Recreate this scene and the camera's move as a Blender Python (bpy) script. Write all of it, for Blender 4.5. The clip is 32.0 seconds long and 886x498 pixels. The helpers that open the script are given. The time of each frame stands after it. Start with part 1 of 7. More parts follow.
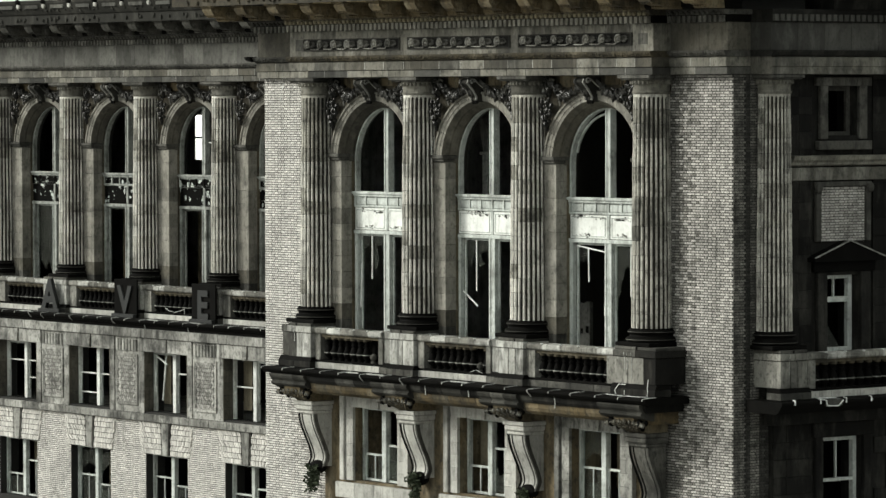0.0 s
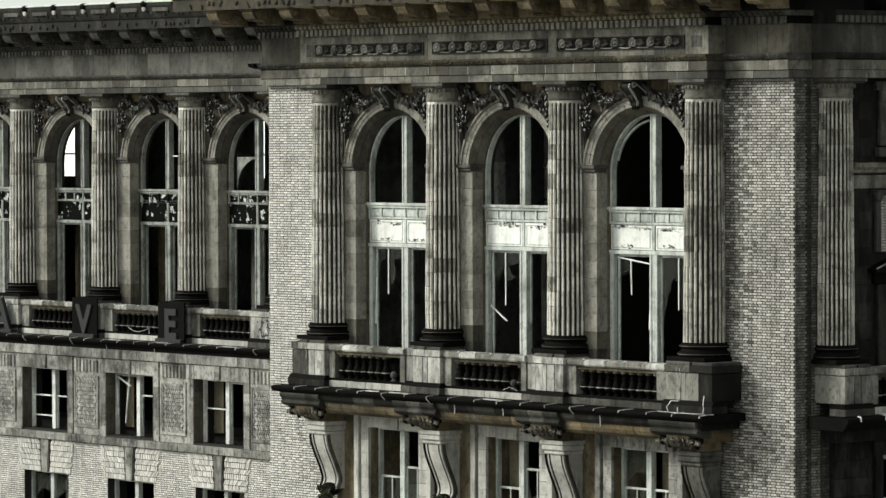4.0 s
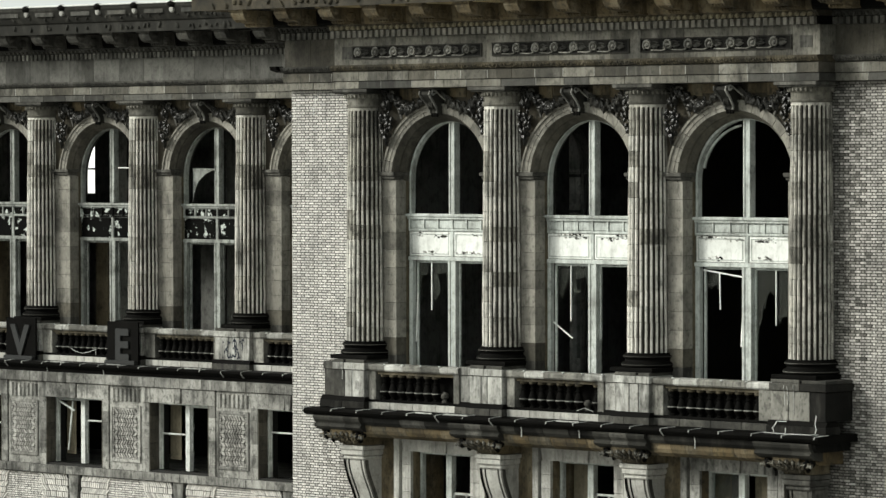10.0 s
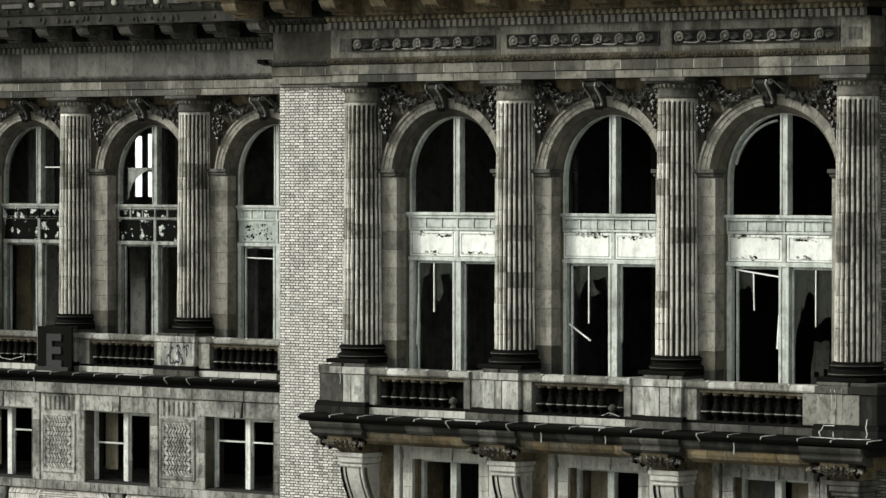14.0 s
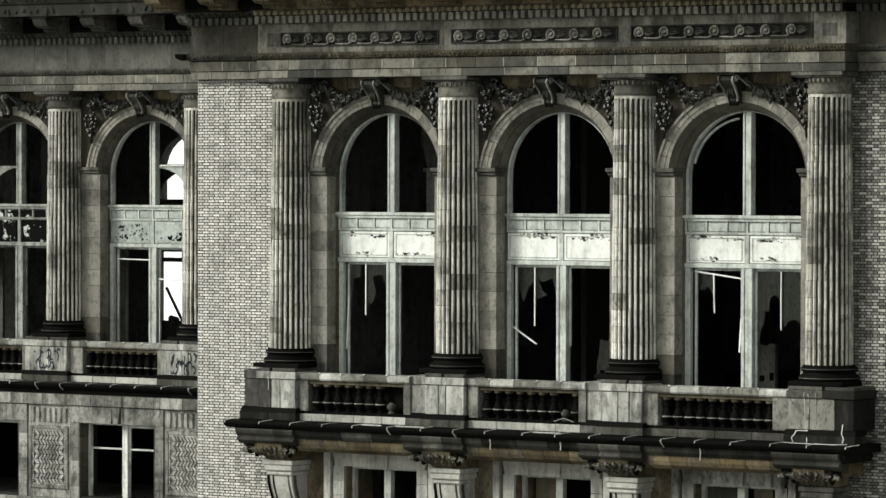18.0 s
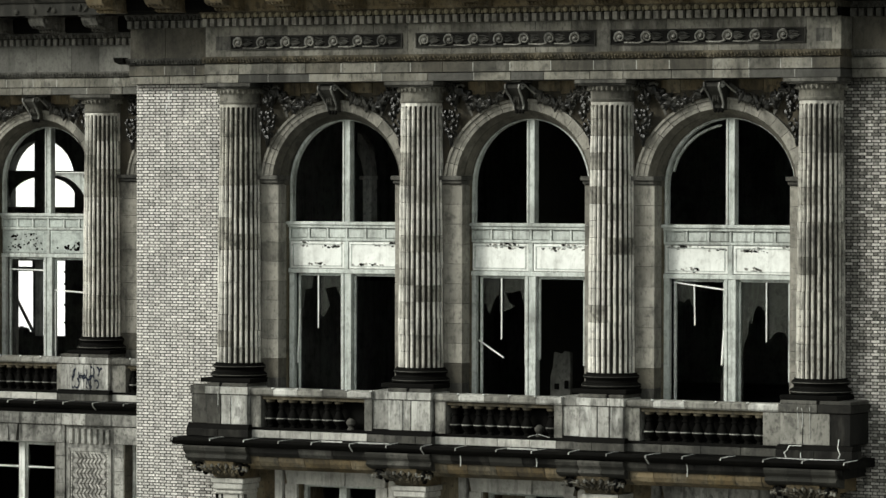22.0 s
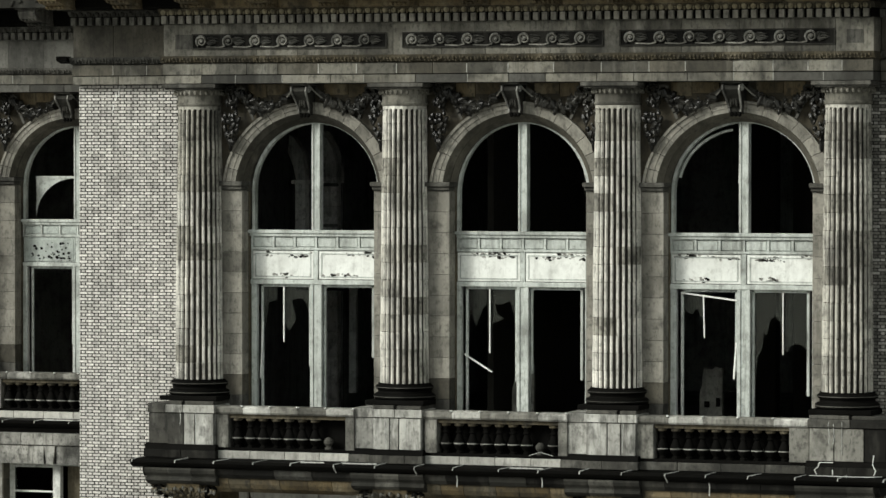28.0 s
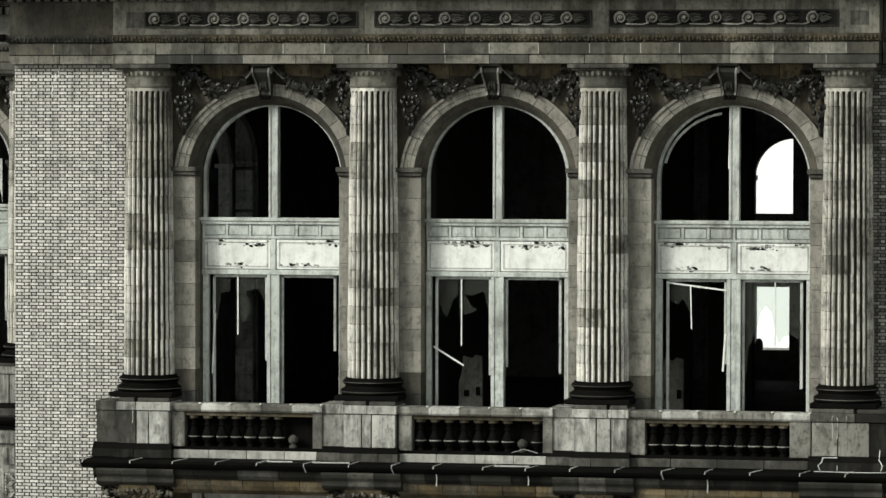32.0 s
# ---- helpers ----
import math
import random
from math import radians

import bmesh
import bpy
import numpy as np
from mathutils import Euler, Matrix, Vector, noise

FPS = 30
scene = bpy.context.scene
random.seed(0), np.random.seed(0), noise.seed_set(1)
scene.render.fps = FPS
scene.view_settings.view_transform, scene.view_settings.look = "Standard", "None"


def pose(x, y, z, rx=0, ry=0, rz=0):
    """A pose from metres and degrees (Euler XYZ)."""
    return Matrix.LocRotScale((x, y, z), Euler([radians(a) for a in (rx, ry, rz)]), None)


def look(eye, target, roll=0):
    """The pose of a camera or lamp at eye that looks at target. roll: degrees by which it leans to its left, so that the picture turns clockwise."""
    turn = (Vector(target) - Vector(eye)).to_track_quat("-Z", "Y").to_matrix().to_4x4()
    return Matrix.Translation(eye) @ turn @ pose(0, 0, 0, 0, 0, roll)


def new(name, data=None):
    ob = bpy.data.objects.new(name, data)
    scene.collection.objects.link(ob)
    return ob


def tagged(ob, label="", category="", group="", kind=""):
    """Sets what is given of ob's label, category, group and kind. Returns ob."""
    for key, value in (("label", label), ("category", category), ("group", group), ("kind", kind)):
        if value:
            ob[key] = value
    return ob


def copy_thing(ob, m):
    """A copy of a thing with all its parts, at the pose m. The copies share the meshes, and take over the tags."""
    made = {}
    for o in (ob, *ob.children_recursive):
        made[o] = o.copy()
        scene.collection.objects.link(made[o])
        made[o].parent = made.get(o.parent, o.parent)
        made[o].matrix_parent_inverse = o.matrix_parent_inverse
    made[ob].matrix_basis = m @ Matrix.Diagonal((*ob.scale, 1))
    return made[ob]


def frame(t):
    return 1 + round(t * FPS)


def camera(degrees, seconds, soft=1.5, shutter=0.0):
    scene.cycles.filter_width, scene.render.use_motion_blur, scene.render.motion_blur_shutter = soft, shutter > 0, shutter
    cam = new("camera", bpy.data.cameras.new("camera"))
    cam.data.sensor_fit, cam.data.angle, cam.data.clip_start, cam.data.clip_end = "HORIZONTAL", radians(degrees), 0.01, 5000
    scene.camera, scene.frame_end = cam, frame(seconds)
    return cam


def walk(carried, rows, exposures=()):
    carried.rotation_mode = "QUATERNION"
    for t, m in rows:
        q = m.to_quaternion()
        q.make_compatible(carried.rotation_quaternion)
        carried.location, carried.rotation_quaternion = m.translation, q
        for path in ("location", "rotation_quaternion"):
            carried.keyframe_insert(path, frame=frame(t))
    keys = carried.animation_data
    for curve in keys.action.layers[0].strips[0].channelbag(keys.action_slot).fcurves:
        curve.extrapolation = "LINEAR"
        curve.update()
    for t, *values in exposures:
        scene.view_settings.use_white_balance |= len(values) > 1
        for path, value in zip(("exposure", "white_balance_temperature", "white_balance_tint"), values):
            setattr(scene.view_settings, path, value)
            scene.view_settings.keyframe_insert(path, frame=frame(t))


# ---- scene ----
cam = camera(12.18, 32.0, soft=1.5)
PATH = [
    (0, (93.194, -71.760, 2.795), (21.713, -17.172, -0.461), -0.14),
    (0.5, (92.204, -72.114, 2.737), (21.078, -17.062, -0.488), -0.16),
    (1, (91.215, -72.463, 2.674), (20.462, -16.930, -0.504), -0.17),
    (1.5, (90.226, -72.800, 2.605), (19.844, -16.795, -0.516), -0.22),
    (2, (89.228, -73.129, 2.530), (19.240, -16.628, -0.511), -0.21),
    (2.5, (88.223, -73.459, 2.448), (18.639, -16.456, -0.500), -0.21),
    (3, (87.210, -73.791, 2.366), (18.042, -16.278, -0.467), -0.15),
    (3.5, (86.197, -74.123, 2.283), (17.434, -16.121, -0.447), -0.16),
    (5.5, (81.984, -75.554, 2.005), (14.983, -15.511, -0.390), -0.18),
    (6, (80.863, -75.951, 1.964), (14.332, -15.386, -0.377), -0.14),
    (6.5, (79.760, -76.341, 1.926), (13.704, -15.257, -0.367), -0.19),
    (7, (78.659, -76.736, 1.898), (13.080, -15.139, -0.344), -0.20),
    (7.5, (77.585, -77.125, 1.879), (12.481, -15.024, -0.350), -0.17),
    (8, (76.509, -77.512, 1.853), (11.889, -14.907, -0.339), -0.18),
    (8.5, (75.431, -77.898, 1.818), (11.342, -14.749, -0.359), -0.15),
    (9, (74.334, -78.285, 1.768), (10.823, -14.553, -0.372), -0.15),
    (9.5, (73.235, -78.659, 1.722), (10.298, -14.359, -0.366), -0.18),
    (10, (72.113, -79.030, 1.680), (9.800, -14.124, -0.381), -0.12),
    (10.5, (70.988, -79.393, 1.635), (9.301, -13.889, -0.371), -0.13),
    (11, (69.850, -79.757, 1.590), (8.811, -13.648, -0.361), -0.10),
    (11.5, (68.721, -80.116, 1.549), (8.332, -13.411, -0.353), -0.08),
    (12, (67.586, -80.475, 1.511), (7.855, -13.179, -0.355), -0.07),
    (12.5, (66.458, -80.829, 1.472), (7.390, -12.950, -0.388), -0.07),
    (13, (65.326, -81.182, 1.419), (6.917, -12.735, -0.424), -0.07),
    (13.5, (64.207, -81.532, 1.343), (6.497, -12.494, -0.475), -0.01),
    (14, (63.080, -81.887, 1.242), (6.119, -12.229, -0.527), 0.00),
    (14.5, (61.966, -82.246, 1.131), (5.774, -11.964, -0.576), 0.06),
    (16.5, (57.513, -83.791, 1.083), (4.954, -10.753, -0.623), 0.10),
    (17, (56.464, -84.053, 1.127), (4.811, -10.371, -0.616), 0.09),
    (17.5, (55.439, -84.311, 1.170), (4.658, -10.027, -0.607), 0.09),
    (18, (54.419, -84.561, 1.208), (4.552, -9.660, -0.560), 0.10),
    (18.5, (53.395, -84.803, 1.237), (4.400, -9.328, -0.538), 0.11),
    (19, (52.355, -85.031, 1.256), (4.234, -8.996, -0.501), 0.12),
    (19.5, (51.300, -85.247, 1.266), (4.017, -8.687, -0.462), 0.11),
    (20, (50.233, -85.450, 1.272), (3.824, -8.357, -0.454), 0.09),
    (20.5, (49.158, -85.641, 1.278), (3.628, -8.026, -0.438), 0.07),
    (21, (48.076, -85.815, 1.286), (3.441, -7.682, -0.416), 0.08),
    (21.5, (46.989, -85.975, 1.298), (3.238, -7.343, -0.406), 0.11),
    (22, (45.891, -86.117, 1.314), (3.015, -7.005, -0.376), 0.11),
    (22.5, (44.787, -86.248, 1.332), (2.768, -6.678, -0.371), 0.11),
    (23, (43.674, -86.367, 1.354), (2.544, -6.333, -0.342), 0.09),
    (23.5, (42.553, -86.478, 1.381), (2.334, -5.983, -0.329), 0.11),
    (24, (41.425, -86.581, 1.410), (2.171, -5.612, -0.332), 0.10),
    (24.5, (40.300, -86.683, 1.439), (1.993, -5.261, -0.313), 0.11),
    (25, (39.176, -86.783, 1.468), (1.814, -4.924, -0.320), 0.09),
    (25.5, (38.053, -86.884, 1.497), (1.613, -4.610, -0.304), 0.08),
    (27.5, (32.535, -87.799, 1.861), (0.966, -3.543, -0.211), 0.05),
    (28, (31.073, -87.772, 1.903), (0.762, -3.056, -0.229), 0.03),
    (28.5, (29.604, -87.738, 1.947), (0.564, -2.580, -0.263), 0.07),
    (29, (28.121, -87.689, 1.995), (0.363, -2.108, -0.332), 0.06),
    (29.5, (26.623, -87.622, 2.048), (0.246, -1.608, -0.363), 0.07),
    (30, (25.117, -87.548, 2.104), (0.208, -1.100, -0.414), 0.06),
    (30.5, (23.601, -87.462, 2.160), (0.256, -0.582, -0.455), 0.05),
    (31, (22.078, -87.366, 2.214), (0.285, -0.087, -0.499), 0.04),
    (31.5, (20.551, -87.264, 2.263), (0.245, 0.370, -0.548), 0.06),
    (32, (19.024, -87.164, 2.309), (0.202, 0.798, -0.577), 0.10),
]
walk(cam, [(t, look(eye, target, roll)) for t, eye, target, roll in PATH], exposures=[(0.0, 0.05), (8.0, 0.03), (14.0, 0.0), (20.0, -0.09), (26.0, -0.18), (32.0, -0.24)])

# ---- sky and sun: a bright overcast day, broad light from the front left ----
SUN_AZ, SUN_EL = -42.0, 28.0          # degrees: from -y towards -x, and above the horizon
sd = Vector((math.sin(radians(SUN_AZ)) * math.cos(radians(SUN_EL)), -math.cos(radians(SUN_AZ)) * math.cos(radians(SUN_EL)), math.sin(radians(SUN_EL))))
world = bpy.data.worlds.new("sky")
scene.world = world
world.use_nodes = True
wn, wl = world.node_tree.nodes, world.node_tree.links
sky = wn.new("ShaderNodeTexSky")
sky.sky_type, sky.sun_disc = "NISHITA", False
sky.sun_elevation, sky.sun_rotation = radians(SUN_EL), radians(180 - SUN_AZ)
sky.dust_density, sky.air_density, sky.ozone_density = 6.0, 1.0, 0.6
haze = wn.new("ShaderNodeMix")
haze.data_type = "RGBA"
haze.inputs[0].default_value = 0.9
haze.inputs[7].default_value = (8.35, 8.9, 8.35, 1)
wl.new(sky.outputs[0], haze.inputs[6])
tc, dot, glow, lit = wn.new("ShaderNodeTexCoord"), wn.new("ShaderNodeVectorMath"), wn.new("ShaderNodeMapRange"), wn.new("ShaderNodeVectorMath")
dot.operation, lit.operation = "DOT_PRODUCT", "SCALE"
wl.new(tc.outputs["Generated"], dot.inputs[0])
dot.inputs[1].default_value = tuple(sd)
glow.inputs[1].default_value, glow.inputs[2].default_value = -1.0, 1.0
glow.inputs[3].default_value, glow.inputs[4].default_value = 0.62, 1.38
wl.new(dot.outputs["Value"], glow.inputs[0])
wl.new(haze.outputs[2], lit.inputs[0])
wl.new(glow.outputs[0], lit.inputs["Scale"])
wl.new(lit.outputs[0], wn["Background"].inputs[0])
wn["Background"].inputs[1].default_value = 0.094
sun = new("sun", bpy.data.lights.new("sun", "SUN"))
sun.data.energy, sun.data.angle, sun.data.color = 3.45, radians(20), (0.975, 0.985, 0.91)
sun.matrix_basis = look(sd * 60, (0, 0, 0))


# ---- materials ----
def material(name, base, rough=0.85, tint=0.12, stain=0.55, stain_col=(0.02, 0.02, 0.018), streak=0.5, grain=0.12, bump=0.25,
             island=False, metal=0.0, scale=1.0, lichen=0.0, lichen_col=(0.2, 0.15, 0.08), wash=0.0, wash_col=(0.4, 0.4, 0.37), spec=0.2, flake=0.75, odd=0.0, odd_col=(0.03, 0.028, 0.022), soak=0.51):
    """A weathered surface: a tint for each piece, cloudy stains, rain streaks and a fine grain."""
    m = bpy.data.materials.new(name)
    m.use_nodes = True
    n, l = m.node_tree.nodes, m.node_tree.links
    bsdf = n["Principled BSDF"]
    geo = n.new("ShaderNodeNewGeometry")

    def noise_at(sc, stretch, detail, off=0.0):
        mp = n.new("ShaderNodeMapping")
        mp.inputs[1].default_value = (off, off * 1.7, off * 0.6)
        mp.inputs[3].default_value = stretch
        l.new(geo.outputs["Position"], mp.inputs[0])
        tx = n.new("ShaderNodeTexNoise")
        tx.inputs["Scale"].default_value = sc * scale
        tx.inputs["Detail"].default_value = detail
        tx.inputs["Roughness"].default_value = 0.62
        l.new(mp.outputs[0], tx.inputs["Vector"])
        return tx.outputs[0]

    def ramp(src, lo, hi):
        r = n.new("ShaderNodeMapRange")
        r.inputs[1].default_value, r.inputs[2].default_value = lo, hi
        l.new(src, r.inputs[0])
        return r.outputs[0]

    def times(a, b):
        t = n.new("ShaderNodeMath")
        t.operation = "MULTIPLY"
        l.new(a, t.inputs[0])
        if isinstance(b, float):
            t.inputs[1].default_value = b
        else:
            l.new(b, t.inputs[1])
        return t.outputs[0]

    def mix(fac, a, b):
        x = n.new("ShaderNodeMix")
        x.data_type = "RGBA"
        if isinstance(fac, float):
            x.inputs[0].default_value = fac
        else:
            l.new(fac, x.inputs[0])
        for sock, v in ((x.inputs[6], a), (x.inputs[7], b)):
            if isinstance(v, tuple):
                sock.default_value = (*v, 1)
            else:
                l.new(v, sock)
        return x.outputs[2]

    if island:
        rnd = geo.outputs["Random Per Island"]
    else:
        rnd = n.new("ShaderNodeObjectInfo").outputs["Random"]
    lo = tuple(c * (1 - tint) for c in base)
    hi = tuple(min(1, c * (1 + tint)) for c in base)
    col = mix(rnd, lo, hi)
    if odd:                                # a share of the pieces is much darker than the rest
        twist = n.new("ShaderNodeMath")
        twist.operation = "FRACT"
        l.new(times(rnd, 13.7), twist.inputs[0])
        col = mix(times(ramp(twist.outputs[0], 1 - odd, 1 - odd + 0.05), 0.42), col, odd_col)
    fine = noise_at(16, (1, 1, 1), 5, 3.1)
    col = mix(times(ramp(fine, 0.35, 0.75), grain * 3.0), col, tuple(c * 0.45 for c in base))
    if wash:
        col = mix(times(ramp(noise_at(1.3, (1.6, 1.6, 0.5), 8, 12.3), 0.50, 0.63), wash), col, wash_col)
    if lichen:
        col = mix(times(ramp(noise_at(1.4, (1, 1, 1), 4, 7.7), 0.5 if flake > 0.7 else flake - 0.03, flake), lichen), col, lichen_col)
    if stain:
        cloud = ramp(noise_at(0.9, (1, 1, 1), 8, 0.0), 0.48, 0.68)
        col = mix(times(cloud, stain), col, stain_col)
    if stain:
        spot = ramp(noise_at(4.2, (1, 1, 0.8), 8, 15.0), 0.52, 0.66)
        col = mix(times(spot, stain * 0.75), col, stain_col)
        fleck = ramp(noise_at(13.0, (1, 1, 0.6), 6, 21.0), 0.54, 0.64)
        col = mix(times(fleck, stain * 0.65), col, stain_col)
    if streak:
        run = times(ramp(noise_at(4.5, (1, 1, 0.09), 6, 5.3), soak, soak + 0.14), ramp(noise_at(0.6, (1, 1, 1), 3, 9.0), 0.35, 0.65))
        col = mix(times(run, streak), col, stain_col)
        drip = times(ramp(noise_at(13.0, (1, 1, 0.055), 4, 31.0), 0.53, 0.60), ramp(noise_at(1.1, (1, 1, 0.7), 3, 17.0), 0.44, 0.60))
        col = mix(times(drip, streak * 0.5), col, stain_col)
    l.new(col, bsdf.inputs["Base Color"])
    bsdf.inputs["Roughness"].default_value = rough
    bsdf.inputs["Metallic"].default_value = metal
    bsdf.inputs["Specular IOR Level"].default_value = spec
    if bump:
        bp = n.new("ShaderNodeBump")
        bp.inputs["Strength"].default_value = bump
        bp.inputs["Distance"].default_value = 0.02
        l.new(noise_at(28, (1, 1, 1), 6, 1.3), bp.inputs["Height"])
        l.new(bp.outputs[0], bsdf.inputs["Normal"])
    return m


STONE = material("limestone", (0.20, 0.194, 0.172), tint=0.5, stain=0.75, streak=0.6, wash=0.6, wash_col=(0.37, 0.36, 0.325), odd=0.12)
STONE_R = material("rain_streaked_limestone", (0.40, 0.394, 0.365), tint=0.3, stain=0.6, streak=0.75, wash=0.8, wash_col=(0.60, 0.595, 0.56), stain_col=(0.012, 0.012, 0.010), soak=0.47, odd=0.15)
STONE_M = material("grey_limestone", (0.078, 0.076, 0.068), tint=0.6, stain=0.5, streak=0.35, wash=0.4, wash_col=(0.135, 0.133, 0.12))
STONE_J = material("dun_ashlar", (0.25, 0.237, 0.205), tint=0.25, stain=0.55, streak=0.5, wash=0.5, wash_col=(0.33, 0.315, 0.28))
INNER = material("near_black_plaster", (0.035, 0.034, 0.03), tint=0.3, stain=0.5, streak=0.5)
OCHRE = material("ochre_stained_stone", (0.165, 0.128, 0.075), tint=0.3, stain=0.75, streak=0.55, wash=0.45, wash_col=(0.30, 0.26, 0.185))
STONE_F = material("dun_limestone", (0.16, 0.152, 0.128), tint=0.5, stain=0.7, streak=0.6, wash=0.55, wash_col=(0.27, 0.26, 0.23), odd=0.12)
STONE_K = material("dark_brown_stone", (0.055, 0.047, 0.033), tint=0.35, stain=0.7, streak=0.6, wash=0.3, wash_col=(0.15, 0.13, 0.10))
LEAD = material("dull_lead", (0.46, 0.465, 0.44), tint=0.25, stain=0.35, streak=0.3, rough=0.5)
PLASTER_D = material("dim_plaster", (0.20, 0.20, 0.185), tint=0.25, stain=0.6, streak=0.6)
STONE_LC = material("bleached_limestone", (0.46, 0.45, 0.415), tint=0.2, stain=0.35, streak=0.6, wash=0.3, wash_col=(0.55, 0.54, 0.50))
STONE_W = material("grimy_pale_limestone", (0.29, 0.284, 0.262), tint=0.42, stain=0.85, streak=0.9, wash=0.5, wash_col=(0.46, 0.455, 0.425), odd=0.12)
POINTING = material("pale_pointing", (0.38, 0.375, 0.345), tint=0.3, stain=0.35, streak=0.2)
POINTING_O = material("olive_carved_stone", (0.30, 0.265, 0.18), tint=0.4, stain=0.6, streak=0.4)
BLIND = material("tan_blind", (0.15, 0.13, 0.09), tint=0.2, stain=0.4, streak=0.6)
STONE_D = material("sooty_limestone", (0.075, 0.072, 0.063), tint=0.4, stain=0.85, streak=0.8, wash=0.35, wash_col=(0.22, 0.215, 0.195))
OCHRE_D = material("smoked_ochre_stone", (0.095, 0.070, 0.036), tint=0.4, stain=0.8, streak=0.5, wash=0.5, wash_col=(0.21, 0.165, 0.09))
STONE_B = material("brown_stained_limestone", (0.092, 0.077, 0.050), tint=0.35, stain=0.75, streak=0.7, wash=0.4, wash_col=(0.24, 0.21, 0.155))
# soot on real stone; also used as painted shade in gaps and joints
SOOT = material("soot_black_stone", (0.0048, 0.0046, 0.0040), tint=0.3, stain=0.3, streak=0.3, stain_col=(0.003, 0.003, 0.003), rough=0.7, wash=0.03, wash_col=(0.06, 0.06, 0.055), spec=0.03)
STONE_L = material("pale_limestone", (0.31, 0.304, 0.28), tint=0.28, stain=0.7, streak=0.8, wash=0.4, wash_col=(0.44, 0.43, 0.40))
STONE_E = material("blackened_limestone", (0.032, 0.031, 0.027), tint=0.4, stain=0.6, streak=0.6, wash=0.25, wash_col=(0.12, 0.115, 0.10), spec=0.1)
SHAFT_D = material("dark_terracotta", (0.46, 0.44, 0.385), tint=0.2, stain=0.8, streak=0.9, grain=0.18, wash=0.25, wash_col=(0.45, 0.43, 0.38))
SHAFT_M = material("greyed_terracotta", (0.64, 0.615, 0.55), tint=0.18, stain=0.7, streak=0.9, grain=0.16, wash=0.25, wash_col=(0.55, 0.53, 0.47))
# dark colour that carries the shade inside the column flutes
FLUTE = material("flute_shade", (0.036, 0.033, 0.028), tint=0.25, stain=0.6, streak=0.7, spec=0.05)
SHAFT = material("terracotta_shaft", (0.78, 0.755, 0.69), tint=0.14, stain=0.5, streak=0.85, grain=0.14, wash=0.3, wash_col=(0.62, 0.60, 0.54))
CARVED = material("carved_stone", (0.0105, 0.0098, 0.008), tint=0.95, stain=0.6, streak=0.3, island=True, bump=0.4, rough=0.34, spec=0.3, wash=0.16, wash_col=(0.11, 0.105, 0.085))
BRICK = material("cream_brick", (0.67, 0.645, 0.605), tint=0.22, odd=0.05, stain=0.22, streak=0.35, island=True, grain=0.2, bump=0.3)
BRICK_P = material("cream_brick_piece", (0.67, 0.645, 0.605), tint=0.22, odd=0.05, stain=0.22, streak=0.35, grain=0.2, bump=0.3)
STONE_H = material("smoked_limestone", (0.098, 0.090, 0.072), tint=0.35, stain=0.6, streak=0.5, wash=0.4, wash_col=(0.19, 0.178, 0.148))
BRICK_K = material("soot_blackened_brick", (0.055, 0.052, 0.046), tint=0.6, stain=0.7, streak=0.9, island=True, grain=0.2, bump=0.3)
STONE_X = material("near_black_limestone", (0.0135, 0.013, 0.0115), tint=0.6, stain=0.5, streak=0.6, stain_col=(0.004, 0.004, 0.004), wash=0.35, wash_col=(0.07, 0.067, 0.058), spec=0.1)
STONE_G = material("plain_frieze_limestone", (0.125, 0.122, 0.11), tint=0.4, stain=0.5, streak=0.35, wash=0.4, wash_col=(0.20, 0.197, 0.18), odd=0.08)
BRICK_S = material("side_shade_brick", (0.20, 0.19, 0.17), tint=0.5, stain=0.8, streak=0.9, island=True, grain=0.2, bump=0.3)
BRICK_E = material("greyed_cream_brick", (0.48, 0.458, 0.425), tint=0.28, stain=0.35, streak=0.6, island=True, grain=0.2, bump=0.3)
BRICK_F = material("shaded_cream_brick", (0.24, 0.23, 0.208), tint=0.4, stain=0.5, streak=0.7, island=True, grain=0.2, bump=0.3)
BRICK_FP = material("shaded_cream_brick_piece", (0.24, 0.23, 0.208), tint=0.4, stain=0.5, streak=0.7, grain=0.2, bump=0.3)
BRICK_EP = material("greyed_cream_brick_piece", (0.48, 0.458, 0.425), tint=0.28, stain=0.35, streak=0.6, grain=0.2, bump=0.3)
PLASTER = material("grey_plaster", (0.78, 0.78, 0.73), tint=0.25, stain=0.6, streak=0.6)
PLASTER_T = material("tan_plaster", (0.20, 0.16, 0.10), tint=0.2, stain=0.6, streak=0.5)
MORTAR = material("dark_mortar", (0.024, 0.0235, 0.022), tint=0.0, stain=0.5, streak=0.3)
PAINT = material("grey_green_paint", (0.535, 0.565, 0.535), tint=0.10, stain=0.5, streak=0.7, stain_col=(0.07, 0.07, 0.06), rough=0.6, bump=0.15, wash=0.4, wash_col=(0.66, 0.70, 0.67))
PAINT_G = material("grimy_grey_paint", (0.33, 0.345, 0.32), tint=0.15, stain=0.7, streak=0.8, stain_col=(0.04, 0.04, 0.035), rough=0.7, bump=0.15, wash=0.35, wash_col=(0.5, 0.52, 0.49))
WHITE = material("flaking_white_paint", (0.84, 0.855, 0.82), tint=0.03, stain=0.30, streak=0.35, stain_col=(0.20, 0.20, 0.17), rough=0.55, grain=0.05, bump=0.15)
CHARRED = material("peeled_spandrel_paint", (0.0055, 0.0055, 0.005), tint=0.1, stain=0.0, streak=0.0, lichen=1.0, lichen_col=(0.50, 0.53, 0.50), scale=2.4, flake=0.60, spec=0.03)
